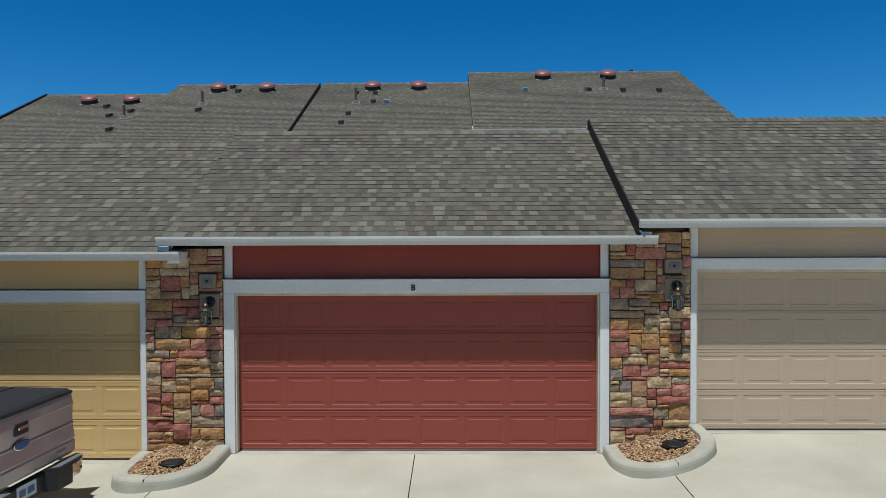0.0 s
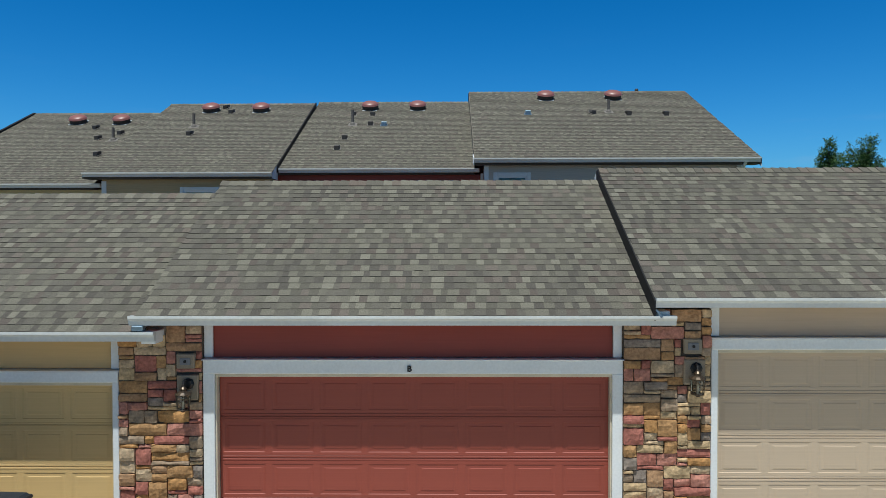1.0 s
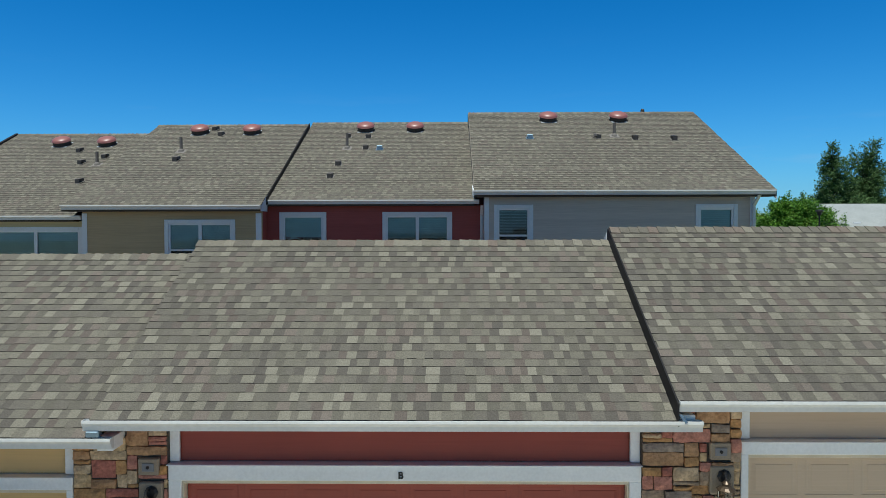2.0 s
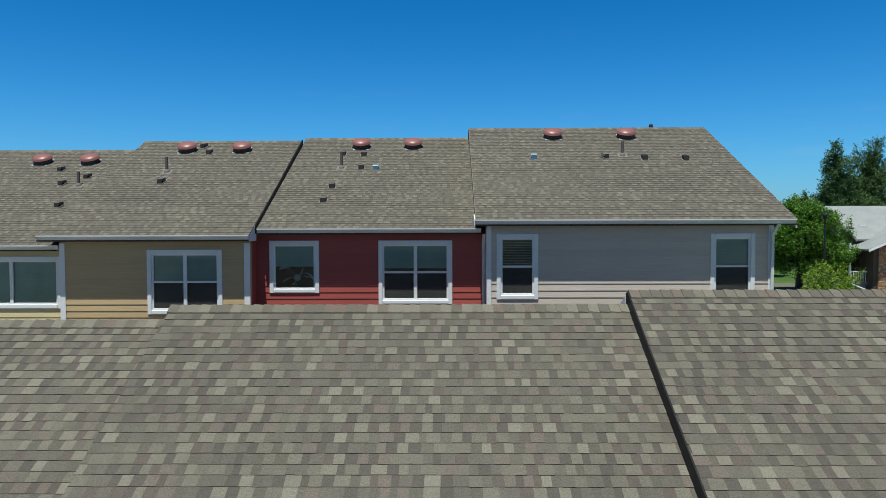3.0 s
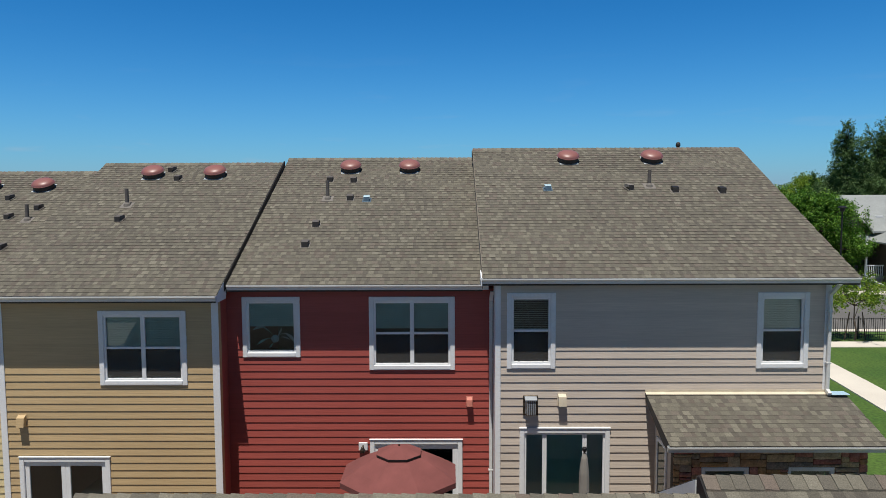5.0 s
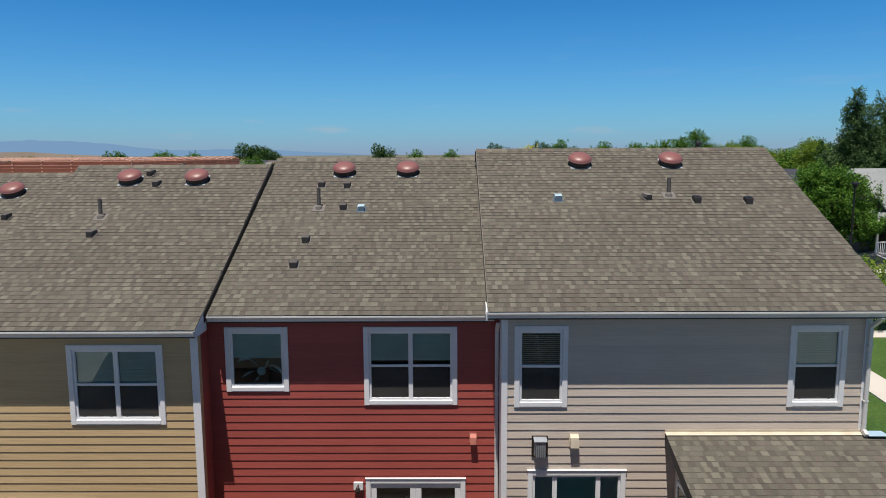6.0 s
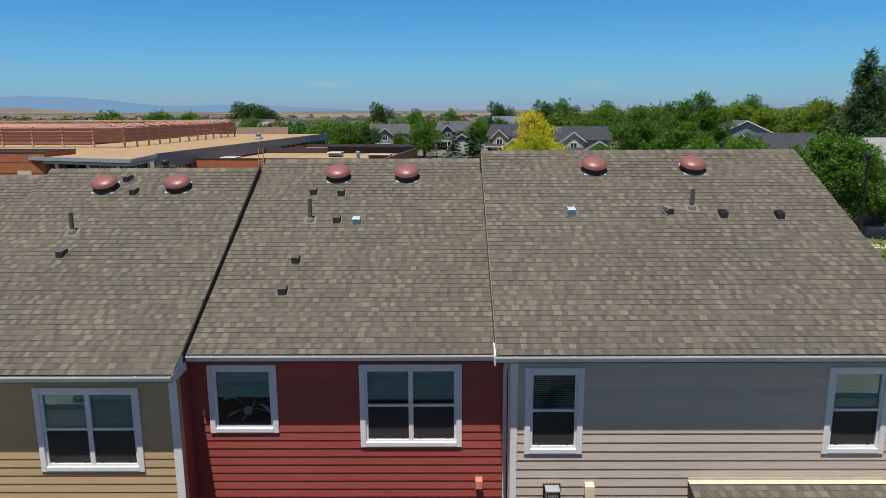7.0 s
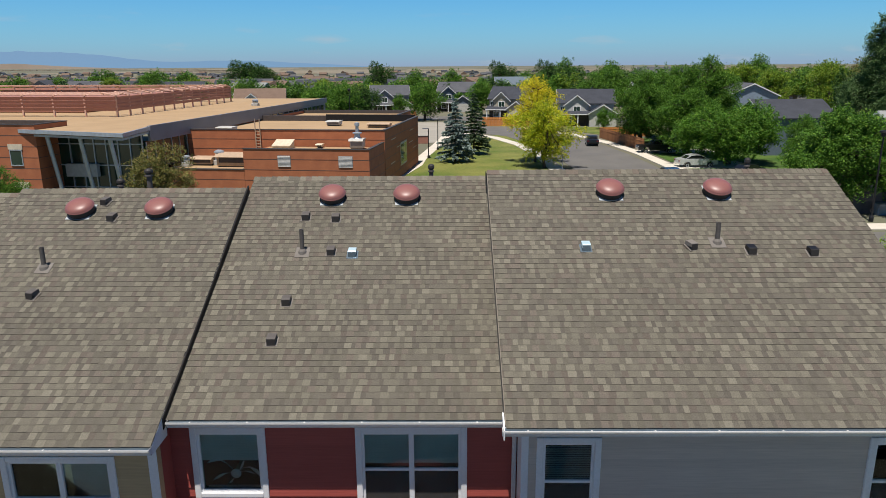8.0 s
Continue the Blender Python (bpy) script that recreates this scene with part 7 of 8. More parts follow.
def gable_block(owner, m, x0, x1, y0, y1, z0, ze, rise, wall, roof, over=0.4):
    """Walls and a gable roof with its ridge along x, in the house's own frame."""
    part("wall", Mesh().box(x0, x1, y0, y1, z0, ze).prism([(y0, ze), (y1, ze), ((y0 + y1) / 2, ze + rise)], x0, x1).turned(m), wall, owner)
    s = rise / ((y1 - y0) / 2)
    ym, e, d = (y0 + y1) / 2, over, over * s
    r = part("roof", Mesh().prism([(y0 - e, ze - d + 0.02), (ym, ze + rise + 0.02), (y1 + e, ze - d + 0.02), (y1 + e, ze - d + 0.16), (ym, ze + rise + 0.18), (y0 - e, ze - d + 0.16)], x0 - e, x1 + e).turned(m), roof, owner)
    for xx in (x0 - e - 0.02, x1 + e):
        part("barge_board", Mesh().prism([(y0 - e, ze - d - 0.08), (ym, ze + rise - 0.08), (y1 + e, ze - d - 0.08), (y1 + e, ze - d + 0.13), (ym, ze + rise + 0.15), (y0 - e, ze - d + 0.13)], xx, xx + 0.02).turned(m), M_WHITE, r)


def far_window(owner, m, x, y, z, w, h):
    win = part("window", frame_ring(Mesh(), x - w / 2, x + w / 2, z, z + h, y - 0.06, y, 0.12, 0.01).turned(m), M_WHITE, owner)
    part("pane", Mesh().box(x - w / 2 + 0.12, x + w / 2 - 0.12, y - 0.03, y - 0.01, z + 0.12, z + h - 0.12).turned(m), M_SCHOOLGLASS, win)
    part("mullion", Mesh().box(x - 0.03, x + 0.03, y - 0.05, y - 0.032, z + 0.12, z + h - 0.12).turned(m), M_WHITE, win)


def far_house(x, y, turn, w, d, eave, rise, wall, roof, label, front_gable=True, garage=True):
    z = ground_z(x, y)
    h = thing("house", (x, y, z), label, "house", "houses of the neighbourhood")
    m = pose(x, y, z, 0, 0, turn)
    wl_, rf = WALLS[wall], ROOFS[roof]
    gable_block(h, m, -w / 2, w / 2, -d / 2, d / 2, -0.3, eave, rise, wl_, rf)
    fy = -d / 2
    if front_gable:
        # an upper gable, over a porch roof when the house has two storeys
        tall = eave > 4
        g = m @ pose(-w * 0.16, fy - 0.2, 0, 0, 0, 90)
        gable_block(h, g, -0.4 if tall else -1.2, 2.5, -w * 0.21, w * 0.21, 2.6 if tall else -0.3, eave - 0.3, rise * 0.72, wl_, rf)
        far_window(h, m, -w * 0.16, fy - (0.605 if tall else 1.405), eave - 1.9 if tall else 1.0, 1.5, 1.3)
        if tall:
            part("porch_roof", Mesh().prism([(fy - 2.4, 2.35), (fy - 0.02, 3.05), (fy - 0.02, 3.2), (fy - 2.4, 2.5)], -w / 2 - 0.3, w * 0.12).turned(m), rf, h)
            part("porch_fascia", Mesh().box(-w / 2 - 0.3, w * 0.12, fy - 2.42, fy - 2.402, 2.3, 2.52).turned(m), M_WHITE, h)
            part("porch_wall", Mesh().box(-w / 2 + 0.2, w * 0.05, fy - 0.62, fy - 0.01, -0.3, 2.55).turned(m), M_MORTAR, h, "dark stone porch wall")
            far_window(h, m, -w * 0.3, fy - 0.625, 0.7, 1.4, 1.3)
            for px in (-w / 2 + 0.1, -w * 0.14, w * 0.09):
                part("porch_post", Mesh().cbox(px - 0.11, px + 0.11, fy - 2.3, fy - 2.08, -0.2, 2.35, 0.02).turned(m), M_WHITE, h)
    if garage:
        g = m @ pose(w * 0.30, fy - 1.2, 0, 0, 0, 90)
        gable_block(h, g, -1.8, 2.4, -w * 0.24, w * 0.24, -0.3, 2.7, rise * 0.66, wl_, rf)
        part("garage_door", Mesh().cbox(w * 0.30 - 1.9, w * 0.30 + 1.9, fy - 3.04, fy - 3.0, 0.0, 2.2, 0.02).turned(m), WALLS["white"], h)
    if eave > 4:
        far_window(h, m, w * 0.30, fy, eave - 1.9, 1.3, 1.3)
        far_window(h, m, -w * 0.42, fy, eave - 1.9, 0.9, 1.2)
    part("chimney", Mesh().cbox(w * 0.1, w * 0.1 + 0.35, 0.8, 1.15, eave, eave + rise + 0.4, 0.03).turned(m), rf, h)
    return h


far_house(-16.0, 197, 8, 9.5, 8, 4.9, 2.2, "grey", "grey", "grey two-storey house with white trim")
far_house(1.8, 208, -10, 9.4, 8.5, 5.2, 2.4, "blue", "grey", "slate blue two-storey house with white trim")
far_house(14.5, 176, -20, 9, 8, 4.8, 2.4, "cream", "dark", "cream two-storey house behind a fence")
far_house(18.5, 225, 0, 10, 9, 5.6, 3.0, "blue", "blue", "blue house with a blue-grey roof")
far_house(28.3, 160, -8, 11.2, 8.5, 4.6, 2.5, "white", "dark", "pale grey gabled house with white trim")
far_house(61.5, 160, 90, 9, 10.4, 5.9, 2.3, "sky", "grey", "slate blue gabled house behind trees", False, False)
far_house(47.4, 110.5, 0, 9.4, 10, 5.1, 2.1, "blue", "dark", "slate blue house with a dark roof behind trees", False, False)
far_house(76, 126, 0, 22, 10, 4.3, 2.6, "tan", "brown", "tan house with a brown shingle roof", False, False)
far_house(52, 190, 5, 13, 9, 5.2, 2.6, "tan", "grey", "tan house with a grey roof", False, False)
far_house(-7, 245, 0, 14, 9, 5.0, 2.6, "tan", "brown", "tan house with a brown roof", False, False)
far_house(-34, 232, 0, 13, 9, 4.6, 2.8, "tan", "brown", "tan house with a brown roof", False, False)
far_house(-52, 205, 10, 13, 9, 3.4, 2.8, "white", "brown", "pale house with a brown roof beyond the school", True, False)
far_house(-66, 240, -8, 14, 9, 4.4, 2.6, "cream", "pale", "cream house with a pale roof beyond the school", True, False)
far_house(96, 240, 0, 14, 10, 5.6, 3.0, "grey", "grey", "grey house with a grey roof", False, False)
far_house(78, 250, 0, 14, 10, 5.6, 3.0, "tan", "dark", "tan house with a dark roof", False, False)
far_house(63.5, 236, -12, 9.5, 9, 8.0, 3.2, "grey", "grey", "tall grey house with a grey roof", True, False)
far_house(74.0, 238, -12, 9.5, 9, 7.6, 3.2, "tan", "dark", "tall tan house with a dark roof", True, False)


def neighbour_house():
    """The low house across the street: pale roof, stone front, a white-railed porch."""
    h = thing("house", (42, 68, -0.5), "low house with a pale grey roof and stone front", "house", "houses of the neighbourhood")
    m = pose(0, 0, 0)
    gable_block(h, m, 37.0, 54.0, 65.0, 75.5, -0.8, 4.3, 2.85, WALLS["tan"], ROOFS["pale"])
    g = pose(42.3, 64.8, 0, 0, 0, 90)
    gable_block(h, g, -2.2, 4.0, -5.4, 5.4, -0.8, 3.7, 2.3, M_MORTAR, ROOFS["pale"], 1.0)
    rng = random.Random(81)
    core = part("stone_front", Mesh().box(37.2, 47.4, 62.52, 62.58, -0.8, 3.6), M_MORTAR, h)
    for a, b, c, d in fill_stones(rng, 37.3, 43.0, -0.4, 3.6, []):
        st = stone_mesh(rng, (b - a) - 0.01, (d - c) - 0.01, 0.05)
        st.v = [(x + (a + b) / 2, y + 62.519, z + (c + d) / 2) for x, y, z in st.v]
        part("stone", st, M_STONE, core, fix=False)
    part("porch_deck", Mesh().cbox(33.8, 37.15, 63.4, 65.0, 0.25, 0.45, 0.02), WALLS["grey"], h)
    part("porch_skirt", Mesh().box(33.85, 37.1, 63.6, 64.9, -0.8, 0.24), WALLS["grey"], h)
    part("porch_post", Mesh().cbox(35.3, 35.45, 63.45, 63.6, 0.45, 3.9, 0.01), M_WHITE, h)
    part("top_rail", Mesh().cbox(35.45, 37.15, 63.47, 63.57, 1.35, 1.43, 0.01), M_WHITE, h)
    for i in range(11):
        x = 35.55 + i * 0.155
        part("baluster", Mesh().cbox(x - 0.025, x + 0.025, 63.5, 63.54, 0.45, 1.35, 0.005), M_WHITE, h)
    part("ramp_rail", Mesh().tube((35.4, 63.4, 0.35), (36.4, 61.4, -0.35), 0.05, n=6), M_WHITE, h)
    part("screen_wall", Mesh().cbox(32.2, 35.25, 64.4, 64.6, -0.6, 1.3, 0.02), M_COPING, h)
    part("roof_cap", Mesh().cbox(37.9, 38.6, 66.6, 67.2, 5.15, 5.5, 0.05), M_PLATEWHITE, h)


neighbour_house()


# ---- the school ----
S = pose(-7.62, 73.06, 0, 0, 0, -7.07)
SCHOOL = thing("school", (-20, 85, -1.0), "orange brick school with tan gravel roofs", "school")


def sp(name, mb, material, parent=None, label=""):
    return part(name, mb.turned(S), material, parent or SCHOOL, label)


def brick_block(u0, u1, v0, v1, z1, roof_z, par=0.25, backed=False, low_side=False):
    """A flat-roofed brick volume: parapet walls, dark coping, recessed courses as bands, gravel roof."""
    z0 = -1.2
    w = sp("wall", Mesh().box(u0, u1, v0, v0 + par, z0, z1), M_BRICK)
    sides = [(u0, u1, v1 - par, v1)][: 0 if backed else 1]
    for a, b, d, e in (*sides, (u0, u0 + par, v0 + par, v1 - par), (u1 - par, u1, v0 + par, v1 - par)):
        sp("wall", Mesh().box(a, b, d, e, z0, roof_z if low_side and a == u0 else z1), M_BRICK)
    sp("gravel_roof", Mesh().box(u0 + par, u1 - par, v0 + par, v1 - par, roof_z - 0.2, roof_z), M_ROOFTAN)
    for a, b, d, e in ((u0 - 0.05, u1 + 0.05, v0 - 0.05, v0 + par + 0.03), *[(a - 0.05, b + 0.05, d - 0.03, e + 0.05) for a, b, d, e in sides], (u0 - 0.05, u0 + par + 0.03, v0 + par + 0.03, v1 - par - 0.03), (u1 - par - 0.03, u1 + 0.05, v0 + par + 0.03, v1 - par - 0.03)):
        if not (low_side and b < u1 and a < u0):
            sp("coping", Mesh().box(a, b, d, e, z1 + 0.002, z1 + 0.09), M_COPING, w)
    for a, b, d, e in ((u0 + par, u1 - par, v1 - par - 0.04, v1 - par - 0.002), (u1 - par - 0.04, u1 - par - 0.002, v0 + par, v1 - par - 0.045)):
        if not backed:
            sp("parapet_lining", Mesh().box(a, b, d, e, roof_z - 0.1, z1), M_COPING, w)
    z = z1 - 0.95
    while z > -1:
        sp("band", Mesh().box(u0 - 0.006, u1 + 0.012, v0 - 0.012, v0 - 0.003, z, z + 0.04), M_COPING, w)
        sp("band", Mesh().box(u1 + 0.003, u1 + 0.013, v0, v1, z, z + 0.04), M_COPING, w)
        z -= 1.0
    return w


low = brick_block(-12.15, 0, 0, 6.88, 3.80, 3.3, backed=True, low_side=True)
high = brick_block(-21.3, 0, 6.9, 27.0, 4.95, 4.35)
deck = brick_block(-19.6, -12.17, 0, 6.88, 1.82, 1.78, backed=True)
back = brick_block(-21.0, -4.0, 27.2, 44.0, 4.6, 4.2)
for u0, u1 in ((-8.79, -7.52), (-2.93, -1.56)):
    lo = sp("louvre", Mesh().box(u0, u1, -0.03, -0.013, 2.18, 3.24), M_FASCIA, low)
    for i in range(9):
        z = 2.2 + i * 0.115
        sp("louvre_slat", Mesh().prism([(-0.035, z), (-0.07, z), (-0.035, z + 0.09)], u0 + 0.03, u1 - 0.03), M_UNIT, low)
sp("side_window", Mesh().box(0.015, 0.05, 14.9, 18.6, 0.3, 2.9), M_CREAM, high)
for i in range(3):
    sp("pane", Mesh().box(0.052, 0.07, 15.15 + i * 1.15, 16.1 + i * 1.15, 0.5, 2.7), M_SCHOOLGLASS, high)
for v, z in ((10, 3.7), (13, 2.6), (21, 3.7), (23, 1.4), (9.5, 1.2), (20.5, 2.3)):
    sp("brick_accent", Mesh().box(0.014, 0.03, v, v + 2.4, z, z + 0.07), M_CREAM, high)

# glazed entrance block under the gravel roof
main = sp("roof", Mesh().prism([(-75, -4.2), (-32, -4.2), (-19.4, -7.6), (-20.8, -1.0), (-21.0, 56), (-75, 56)], 5.55, 5.88, "z"), M_ROOFTAN, None, "wide flat roof of tan gravel")
sp("canopy_edge", Mesh().prism([(-32.3, -4.35), (-19.2, -7.85), (-19.2, -7.65), (-32.3, -4.15)], 5.60, 5.93, "z"), M_SILVER, main, "pale metal canopy edge")
sp("side_fascia", Mesh().prism([(-19.2, -7.6), (-20.6, -1.0), (-20.75, -1.0), (-19.35, -7.7)], 5.60, 5.95, "z"), M_SILVER, main)
sp("side_fascia", Mesh().box(-20.95, -20.70, -1.0, 27.5, 4.55, 6.0), M_FASCIA, main, "long grey metal fascia")
sp("side_fascia", Mesh().box(-20.95, -20.70, 27.502, 56, 5.20, 6.0), M_FASCIA, main)
sp("canopy_soffit", Mesh().prism([(-32, -4.0), (-19.5, -7.5), (-20.8, -1.0), (-21.2, 2), (-32, 2)], 5.30, 5.50, "z"), M_UNIT, main)
sp("glass_wall", Mesh().box(-31.0, -21.2, -1.6, -1.4, -1.2, 5.3), M_SCHOOLGLASS, None, "tall dark glass entrance wall")
sp("glass_wall", Mesh().box(-21.25, -21.05, -1.4, 6.9, -1.2, 4.6), M_SCHOOLGLASS)
for i in range(9):
    u = lerp(-31.0, -21.2, i / 8)
    sp("mullion", Mesh().box(u - 0.05, u + 0.05, -1.72, -1.61, -1.2, 5.3), M_SILVER)
for z in (0.2, 2.3, 4.3):
    sp("transom", Mesh().box(-31.0, -21.2, -1.70, -1.615, z, z + 0.1), M_SILVER)
for i in range(6):
    v = lerp(-1.3, 6.6, i / 5)
    sp("mullion", Mesh().box(-21.04, -20.98, v - 0.05, v + 0.05, -1.2, 4.5), M_SILVER)
for u in (-28.8, -25.6, -22.7):
    sp("slant_column", Mesh().tube((u + 0.35, -3.4, -1.2), (u - 0.15, -4.1, 5.35), 0.19, n=10), M_SILVER, None, "slanting steel column")
sp("spandrel", Mesh().box(-28.9, -25.7, -2.2, -1.75, 1.3, 2.5), M_UNIT)
left = brick_block(-75, -29.7, -4.6, 0.0, 6.30, 6.02)
for u0, z0 in ((-32.5, 2.6), (-32.4, -0.9), (-38.0, 2.6), (-38.0, -0.9)):
    wn_ = sp("window", frame_ring(Mesh(), u0, u0 + 1.25, z0, z0 + 1.5, -4.68, -4.6, 0.09), M_SILVER, left)
    sp("pane", Mesh().box(u0 + 0.09, u0 + 1.16, -4.64, -4.62, z0 + 0.09, z0 + 1.41), M_SCHOOLGLASS, wn_)
    sp("lintel", Mesh().box(u0 - 0.1, u0 + 1.35, -4.66, -4.615, z0 + 1.51, z0 + 2.0), M_CREAM, wn_)
for i in range(12):
    v = 29 + i * 2.2
    sp("ribbon_window", Mesh().box(-20.99, -20.93, v, v + 1.6, 3.3, 4.9), M_SCHOOLGLASS)
sp("side_wall", Mesh().box(-21.3, -21.0, 27, 56, -1.2, 5.54), M_FASCIA)

yard = thing("low_wall", (-4.5, 123.0, -1.0), "low pink brick wall beside the path", "wall")
part("wall", Mesh().cbox(-5.5, -3.7, 122.9, 123.2, -1.0, 0.15, 0.02), M_SCREEN, yard)
part("coping", Mesh().cbox(-5.56, -3.64, 122.85, 123.25, 0.152, 0.25, 0.02), M_COPING, yard)

# louvred screen round the roof plant
scr = thing("roof_screen", (-45, 85, 5.9), "pink steel louvre screen on the school roof", "roof screen")


def screen_run(u0, v0, u1, v1, n):
    for i in range(n + 1):
        u, v = lerp(u0, u1, i / n), lerp(v0, v1, i / n)
        p = Mesh().box(u - 0.09, u + 0.09, v - 0.09, v + 0.09, 5.88, 8.25)
        dx, dy = (v1 - v0), -(u1 - u0)
        k = 1.3 / math.hypot(dx, dy)
        part("post", p.turned(S), M_SCREENTOP, scr)
        part("rafter", Mesh().tube((u, v, 8.2), (u - dx * k * 1.3, v - dy * k * 1.3, 8.55), 0.09, n=5).turned(S), M_SCREENTOP, scr)
    for z0 in (6.55, 6.95, 7.35, 7.75):
        a = Vector((u0, v0, z0))
        b = Vector((u1, v1, z0))
        d = (b - a).normalized()
        nrm = Vector((-d.y, d.x, 0)) * 0.06
        q = [a - nrm, b - nrm, b + nrm, a + nrm]
        m = Mesh().add([*q, *(p + Vector((-nrm.x * 1.6, -nrm.y * 1.6, 0.35)) for p in q)], [(0, 1, 2, 3), (4, 5, 6, 7), (0, 1, 5, 4), (1, 2, 6, 5), (2, 3, 7, 6), (3, 0, 4, 7)])
        part("louvre", m.turned(S), M_SCREEN, scr)
    for k in range(3):
        dx, dy = (v1 - v0), -(u1 - u0)
        s = (0.3 + 0.65 * k) / math.hypot(dx, dy)
        part("purlin", Mesh().tube((u0 - dx * s, v0 - dy * s, 8.30 + 0.1 * k), (u1 - dx * s, v1 - dy * s, 8.30 + 0.1 * k), 0.06, n=5).turned(S), M_SCREENTOP, scr)


screen_run(-74, 11.6, -31.6, 11.6, 11)
screen_run(-31.6, 11.6, -33.0, 45, 12)
screen_run(-33.0, 45, -74, 45, 11)
part("plant_block", Mesh().cbox(-68, -40, 18, 40, 5.9, 7.6, 0.1).turned(S), M_SCREEN, scr)


def roof_unit(u, v, z, w, d, h, material, label, fan=False):
    p = S @ Vector((u, v, z))
    r = thing("roof_unit", tuple(p), label, "roof unit", "plant on the school roofs")
    if fan:
        part("curb", Mesh().cbox(u - w / 2, u + w / 2, v - d / 2, v + d / 2, z, z + h * 0.35, 0.03).turned(S), M_UNIT, r)
        part("fan_drum", Mesh().lathe([(w * 0.42, 0), (w * 0.45, h * 0.25), (w * 0.36, h * 0.4), (w * 0.52, h * 0.46), (w * 0.50, h * 0.56), (w * 0.2, h * 0.65)], (u, v, z + h * 0.35), 16).turned(S), M_SILVER, r)
    else:
        part("housing", Mesh().cbox(u - w / 2, u + w / 2, v - d / 2, v + d / 2, z + 0.12, z + h * 0.88, 0.05).turned(S), material, r)
        part("hood", Mesh().prism([(v - d / 2 - 0.28, z + h * 0.80), (v - d / 2 - 0.24, z + h * 0.78), (v - d / 2, z + h * 0.885), (v + d / 2 + 0.1, z + h * 0.885), (v + d / 2 + 0.1, z + h), (v - d / 2 - 0.05, z + h)], u - w / 2 - 0.06, u + w / 2 + 0.06).turned(S), material, r)
        part("curb", Mesh().box(u - w / 2 + 0.1, u + w / 2 - 0.1, v - d / 2 + 0.1, v + d / 2 - 0.1, z, z + 0.119).turned(S), M_COPING, r)
        part("grille", Mesh().box(u - w * 0.42, u + w * 0.42, v - d / 2 - 0.02, v - d / 2 - 0.003, z + h * 0.35, z + h * 0.85).turned(S), M_COPING if material is not M_UNIT else M_FASCIA, r)


roof_unit(-14.2, 3.0, 1.78, 3.2, 2.0, 1.25, M_UNITTAN, "tan air handling unit on the roof deck")
roof_unit(-17.8, 3.6, 1.78, 2.2, 1.4, 0.8, M_UNITTAN, "low tan roof hatch on the roof deck")
roof_unit(-16.2, 3.6, 1.78, 1.0, 1.0, 1.5, M_UNIT, "round metal roof fan", True)
roof_unit(-19.0, 2.2, 1.78, 0.8, 0.8, 1.1, M_UNIT, "round metal roof fan", True)
roof_unit(-2.4, 5.2, 3.3, 1.35, 1.0, 1.05, M_UNIT, "grey air handling unit on the roof")
hatch = thing("roof_skylight", tuple(S @ Vector((-10.1, 5.2, 3.3))), "pale sloping skylight on the roof", "skylight")
part("curb", Mesh().prism([(4.6, 3.3), (6.0, 3.3), (6.0, 4.02), (4.6, 3.56)], -11.0, -9.2).turned(S), M_CREAM, hatch)
part("lid", Mesh().prism([(4.54, 3.562), (6.06, 4.06), (6.06, 4.13), (4.54, 3.632)], -11.06, -9.14).turned(S), M_CREAM, hatch)
roof_unit(-6.45, 5.8, 3.3, 0.6, 0.6, 0.42, M_CREAM, "small pale hatch on the roof")
roof_unit(-19.0, 12.0, 4.35, 1.8, 1.4, 0.5, M_UNIT, "low grey roof curb unit")
roof_unit(-9.0, 20.0, 4.35, 1.6, 1.3, 0.6, M_UNIT, "low grey roof fan housing")
roof_unit(-3.0, 18.0, 4.35, 2.6, 1.4, 0.5, M_UNITTAN, "low tan hatch on the roof")
roof_unit(-24.5, 34.0, 5.88, 0.9, 0.9, 0.9, M_UNIT, "round metal roof fans", True)
sp("flue", Mesh().lathe([(0.46, 4.30), (0.30, 4.50), (0.28, 4.78), (0.46, 4.83), (0.46, 4.92), (0.17, 5.0), (0.16, 5.55), (0.25, 5.58), (0.25, 5.85), (0.08, 5.92)], (-2.4, 5.2, 0), 14), M_SILVER)
sp("parapet_screen", Mesh().box(-12.0, -0.3, 26.55, 26.70, 4.36, 5.22), M_FLASH, high, "black metal parapet at the roof's back")
lad = thing("roof_ladder", tuple(S @ Vector((-13.3, 6.5, 1.8))), "orange-brown steel ladder up the brick wall", "ladder")
for u in (-13.55, -13.05):
    part("stile", Mesh().tube((u, 6.72, 1.8), (u, 6.72, 6.1), 0.05, n=6).turned(S), M_UNITTAN, lad)
for i in range(10):
    part("rung", Mesh().tube((-13.55, 6.72, 2.05 + i * 0.31), (-13.05, 6.72, 2.05 + i * 0.31), 0.035, n=5).turned(S), M_UNITTAN, lad)


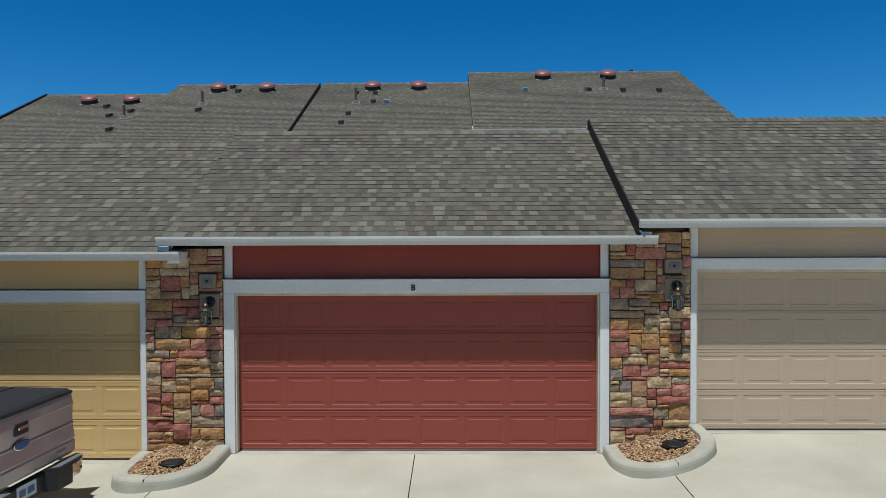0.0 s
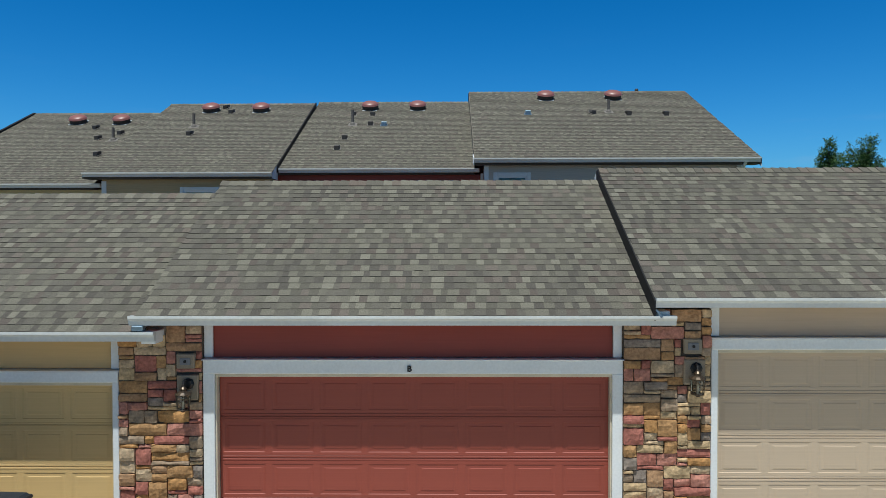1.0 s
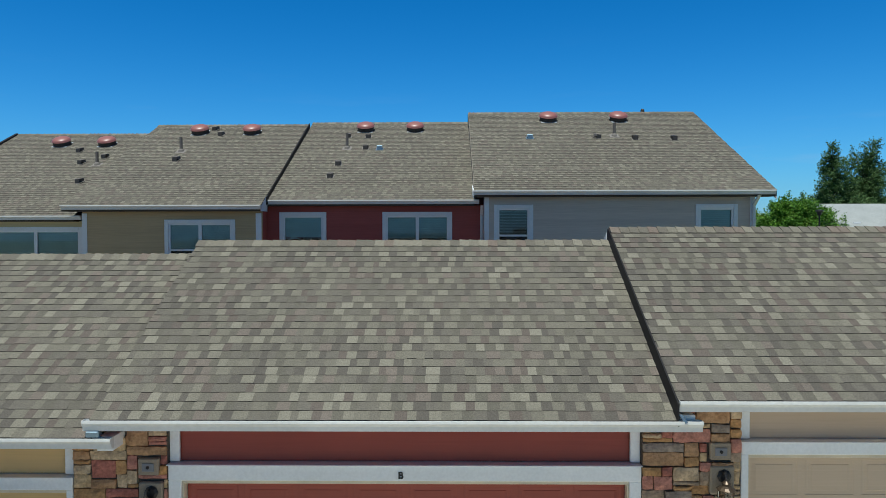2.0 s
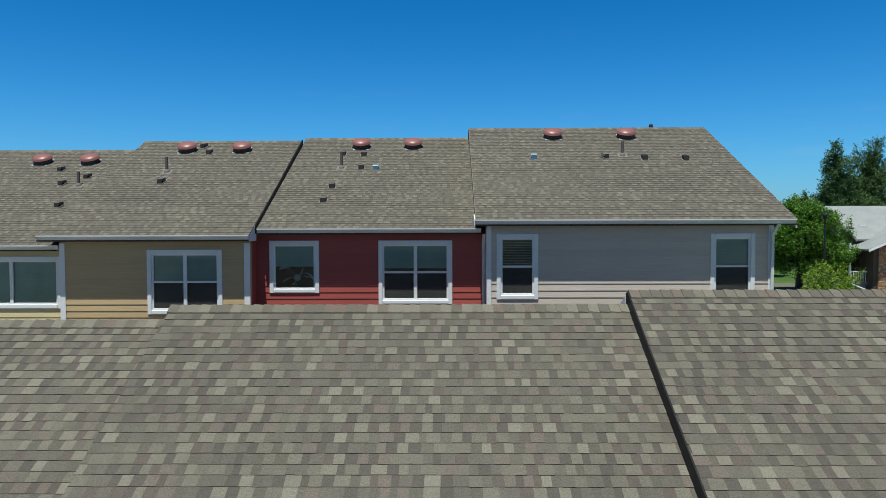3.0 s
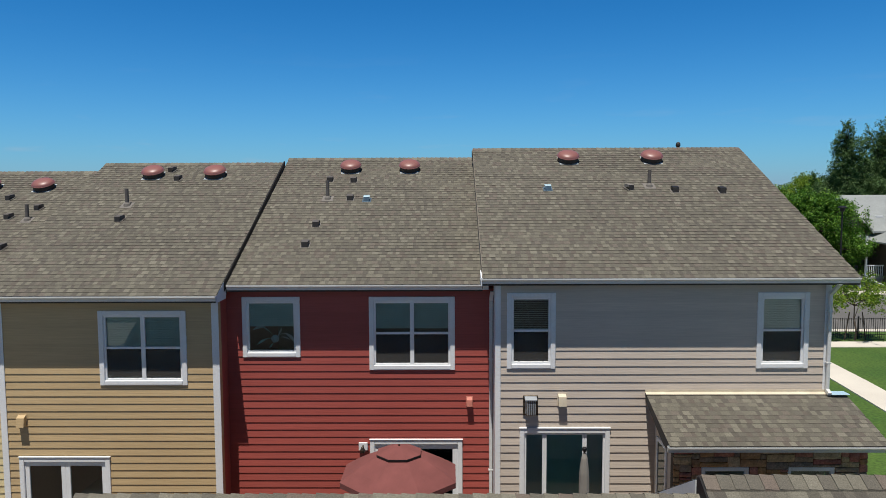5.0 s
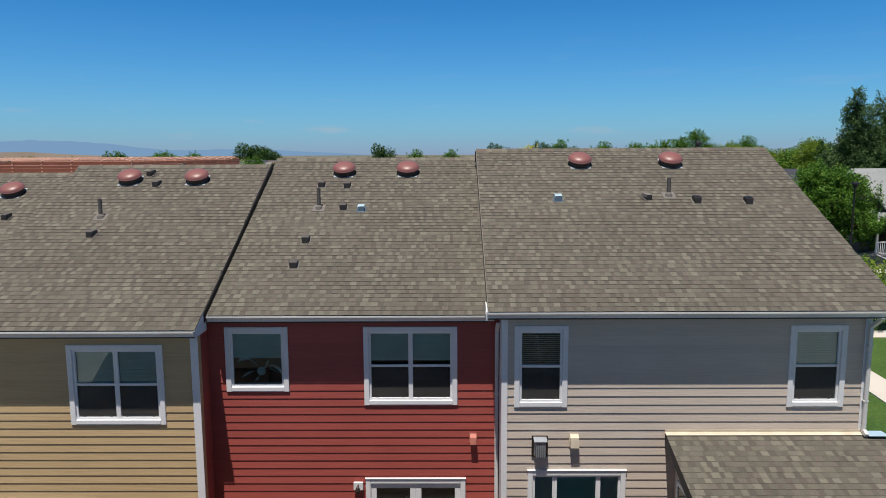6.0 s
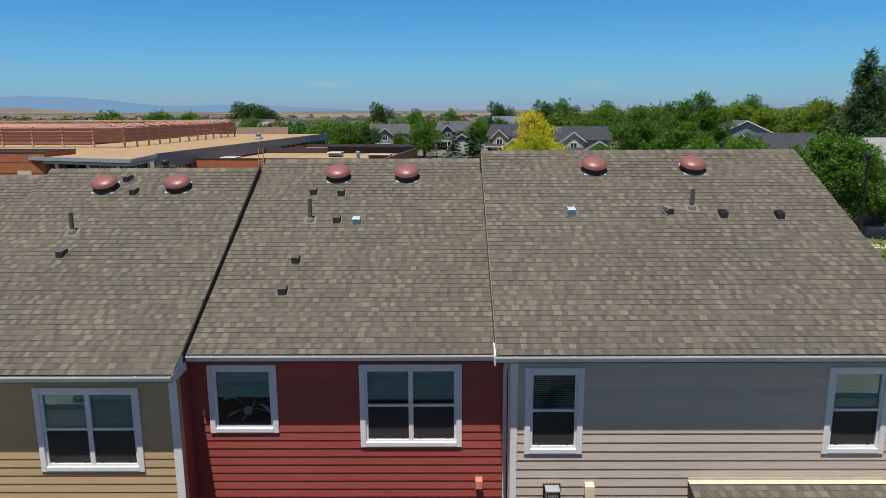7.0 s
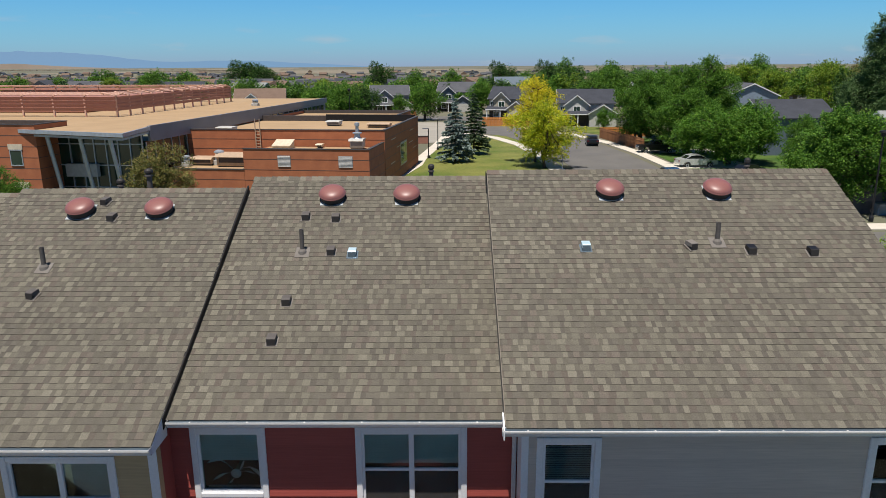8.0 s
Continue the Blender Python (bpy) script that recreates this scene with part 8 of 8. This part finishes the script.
# ---- distance ----
def build_woods():
    """Clumps of trees that run out to the plain, too many to count."""
    for nm, mt, n, seed in (("far_trees", L_GREEN, 520, 92), ("far_dark_trees", L_DARK, 300, 93), ("far_pale_trees", L_PALE, 110, 94)):
        rng, rnd = random.Random(seed), np.random.RandomState(seed)
        parts = []
        while len(parts) < n:
            y = 205 + 620 * rng.random() ** 1.6
            side = rng.uniform(-0.62, 0.66)
            x = side * y
            if rng.random() > (0.62 if side < -0.15 else 0.95 if side > 0.05 else 0.7):
                continue
            h, r = rng.uniform(6, 11) * (1.15 if side > 0.1 else 0.85), rng.uniform(3, 5.5)
            k, size = (900, 0.34) if y < 300 else (420, 0.5) if y < 450 else (160, 0.8)
            lobes = np.stack((rnd.normal(0, r * 0.42, 8), rnd.normal(0, r * 0.42, 8), rnd.uniform(h * 0.35, h * 0.82, 8)), 1)
            d = rnd.normal(size=(k, 3))
            d *= (rnd.random_sample(k) ** 0.4 / np.linalg.norm(d, axis=1))[:, None] * np.array((r * 0.42, r * 0.42, h * 0.17))
            c = lobes[rnd.randint(0, 8, k)] + d + np.array((x, y, ground_z(x, y)))
            u = rnd.normal(size=(k, 3)) * np.array((1, 1, 0.7))
            u *= (size * rnd.uniform(0.7, 1.3, k) / np.linalg.norm(u, axis=1))[:, None]
            w = np.cross(u, rnd.normal(size=(k, 3)) * 0.7 + np.array((0, 0, 1.0)))
            w *= (0.62 * size / (np.linalg.norm(w, axis=1) + 1e-6))[:, None]
            parts.append(np.stack((c - u, c + u * 0.4 + w, c + u * 0.4 - w), 1).reshape(-1, 3))
        v = np.concatenate(parts)
        me = bpy.data.meshes.new(nm)
        me.from_pydata(v.tolist(), [], np.arange(len(v)).reshape(-1, 3).tolist())
        me.materials.append(mt)
        tagged(new(nm, me), "woods and garden trees towards the plain", "trees", "", "stuff")


build_woods()


def build_suburb():
    """Roofs of the far streets, too many to count."""
    for nm, wall, roof, seed, n in (("far_houses", "tan", "brown", 101, 330), ("far_grey_houses", "grey", "grey", 102, 330), ("far_dark_houses", "cream", "dark", 103, 240)):
        rng = random.Random(seed)
        wm, rm = Mesh(), Mesh()
        for i in range(n):
            y = 250 + 1500 * rng.random() ** 2.0
            x = rng.uniform(-0.66, 0.62) * y
            z = ground_z(x, y)
            m = pose(x, y, z, 0, 0, rng.choice((0, 90)) + rng.uniform(-15, 15))
            w, d, e, r = rng.uniform(11, 15), rng.uniform(8, 11), rng.choice((3.0, 5.2)), rng.uniform(2.0, 3.0)
            wm.add([m @ Vector(p) for p in Mesh().box(-w / 2, w / 2, -d / 2, d / 2, -1, e).v], Mesh().box(0, 1, 0, 1, 0, 1).f)
            pr = Mesh().prism([(-d / 2 - 0.5, e - 0.2), (0, e + r), (d / 2 + 0.5, e - 0.2)], -w / 2 - 0.4, w / 2 + 0.4)
            rm.add([m @ Vector(p) for p in pr.v], pr.f)
        tagged(part(nm + "_walls", wm, WALLS[wall]), "walls of far suburban houses", "houses", "", "stuff")
        tagged(part(nm, rm, ROOFS[roof]), "roofs of far suburban houses", "houses", "", "stuff")


build_suburb()


def far_plain_and_hills():
    """Fields, and ridges at the world's edge; the far one's blue haze is emission."""
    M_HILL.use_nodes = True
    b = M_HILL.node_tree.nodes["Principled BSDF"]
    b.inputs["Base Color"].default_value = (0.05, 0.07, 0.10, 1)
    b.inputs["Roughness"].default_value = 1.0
    # The ridge is no lamp: this emission paints the blue air before it.
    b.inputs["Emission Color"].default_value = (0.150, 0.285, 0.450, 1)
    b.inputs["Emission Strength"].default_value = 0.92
    ochre = mat("dry_hillside", (0.52, 0.42, 0.34), (0.44, 0.35, 0.28), 0.004, 0.95, stain=0.1)
    tan = mat("ripe_field", (0.235, 0.205, 0.15), (0.20, 0.175, 0.125), 0.01, 0.95, stain=0.05)
    for nm, y, top, x0, x1, seed in (("backdrop_far_ridge", 4790, 112, -4700, -500, 3), ("backdrop_near_ridge", 4600, 31, -4700, -2050, 7)):
        m = Mesh()
        n = 120
        vs = []
        for i in range(n + 1):
            x = lerp(x0, x1, i / n)
            f = min(1.0, max(0.0, (x1 - x) / 700))
            g = min(1.0, max(0.0, (-1750 - x) / 1000))
            h = f * lerp(0.38 * top, top, g * g * (3 - 2 * g)) * (0.98 + 0.16 * noise.noise((x / 420, seed, 0)) + 0.09 * noise.noise((x / 90, seed, 4)))
            vs += [(x, y, -15), (x, y, max(-5, h)), (x, y + 90, -15)]
        fs = []
        for i in range(n):
            fs += [(3 * i, 3 * i + 3, 3 * i + 4, 3 * i + 1), (3 * i + 1, 3 * i + 4, 3 * i + 5, 3 * i + 2)]
        structure(nm, m.add(vs, fs), M_HILL if top > 50 else ochre, "far mountain ridge, its blue haze put in as emission" if top > 50 else "low tan hill on the plain", fix=False)
    rng = random.Random(17)
    for i in range(26):
        y = rng.uniform(900, 3600)
        x = rng.uniform(-0.7, 0.6) * y
        w, d = rng.uniform(150, 500), rng.uniform(60, 260)
        structure("field_%d" % i, Mesh().add([(a, c, ground_z(a, c) + 0.5) for a, c in ((x - w, y - d), (x + w, y - d), (x + w, y + d), (x - w, y + d))], [(0, 1, 2, 3)]), tan, "ripe tan field on the plain", fix=False)


far_plain_and_hills()
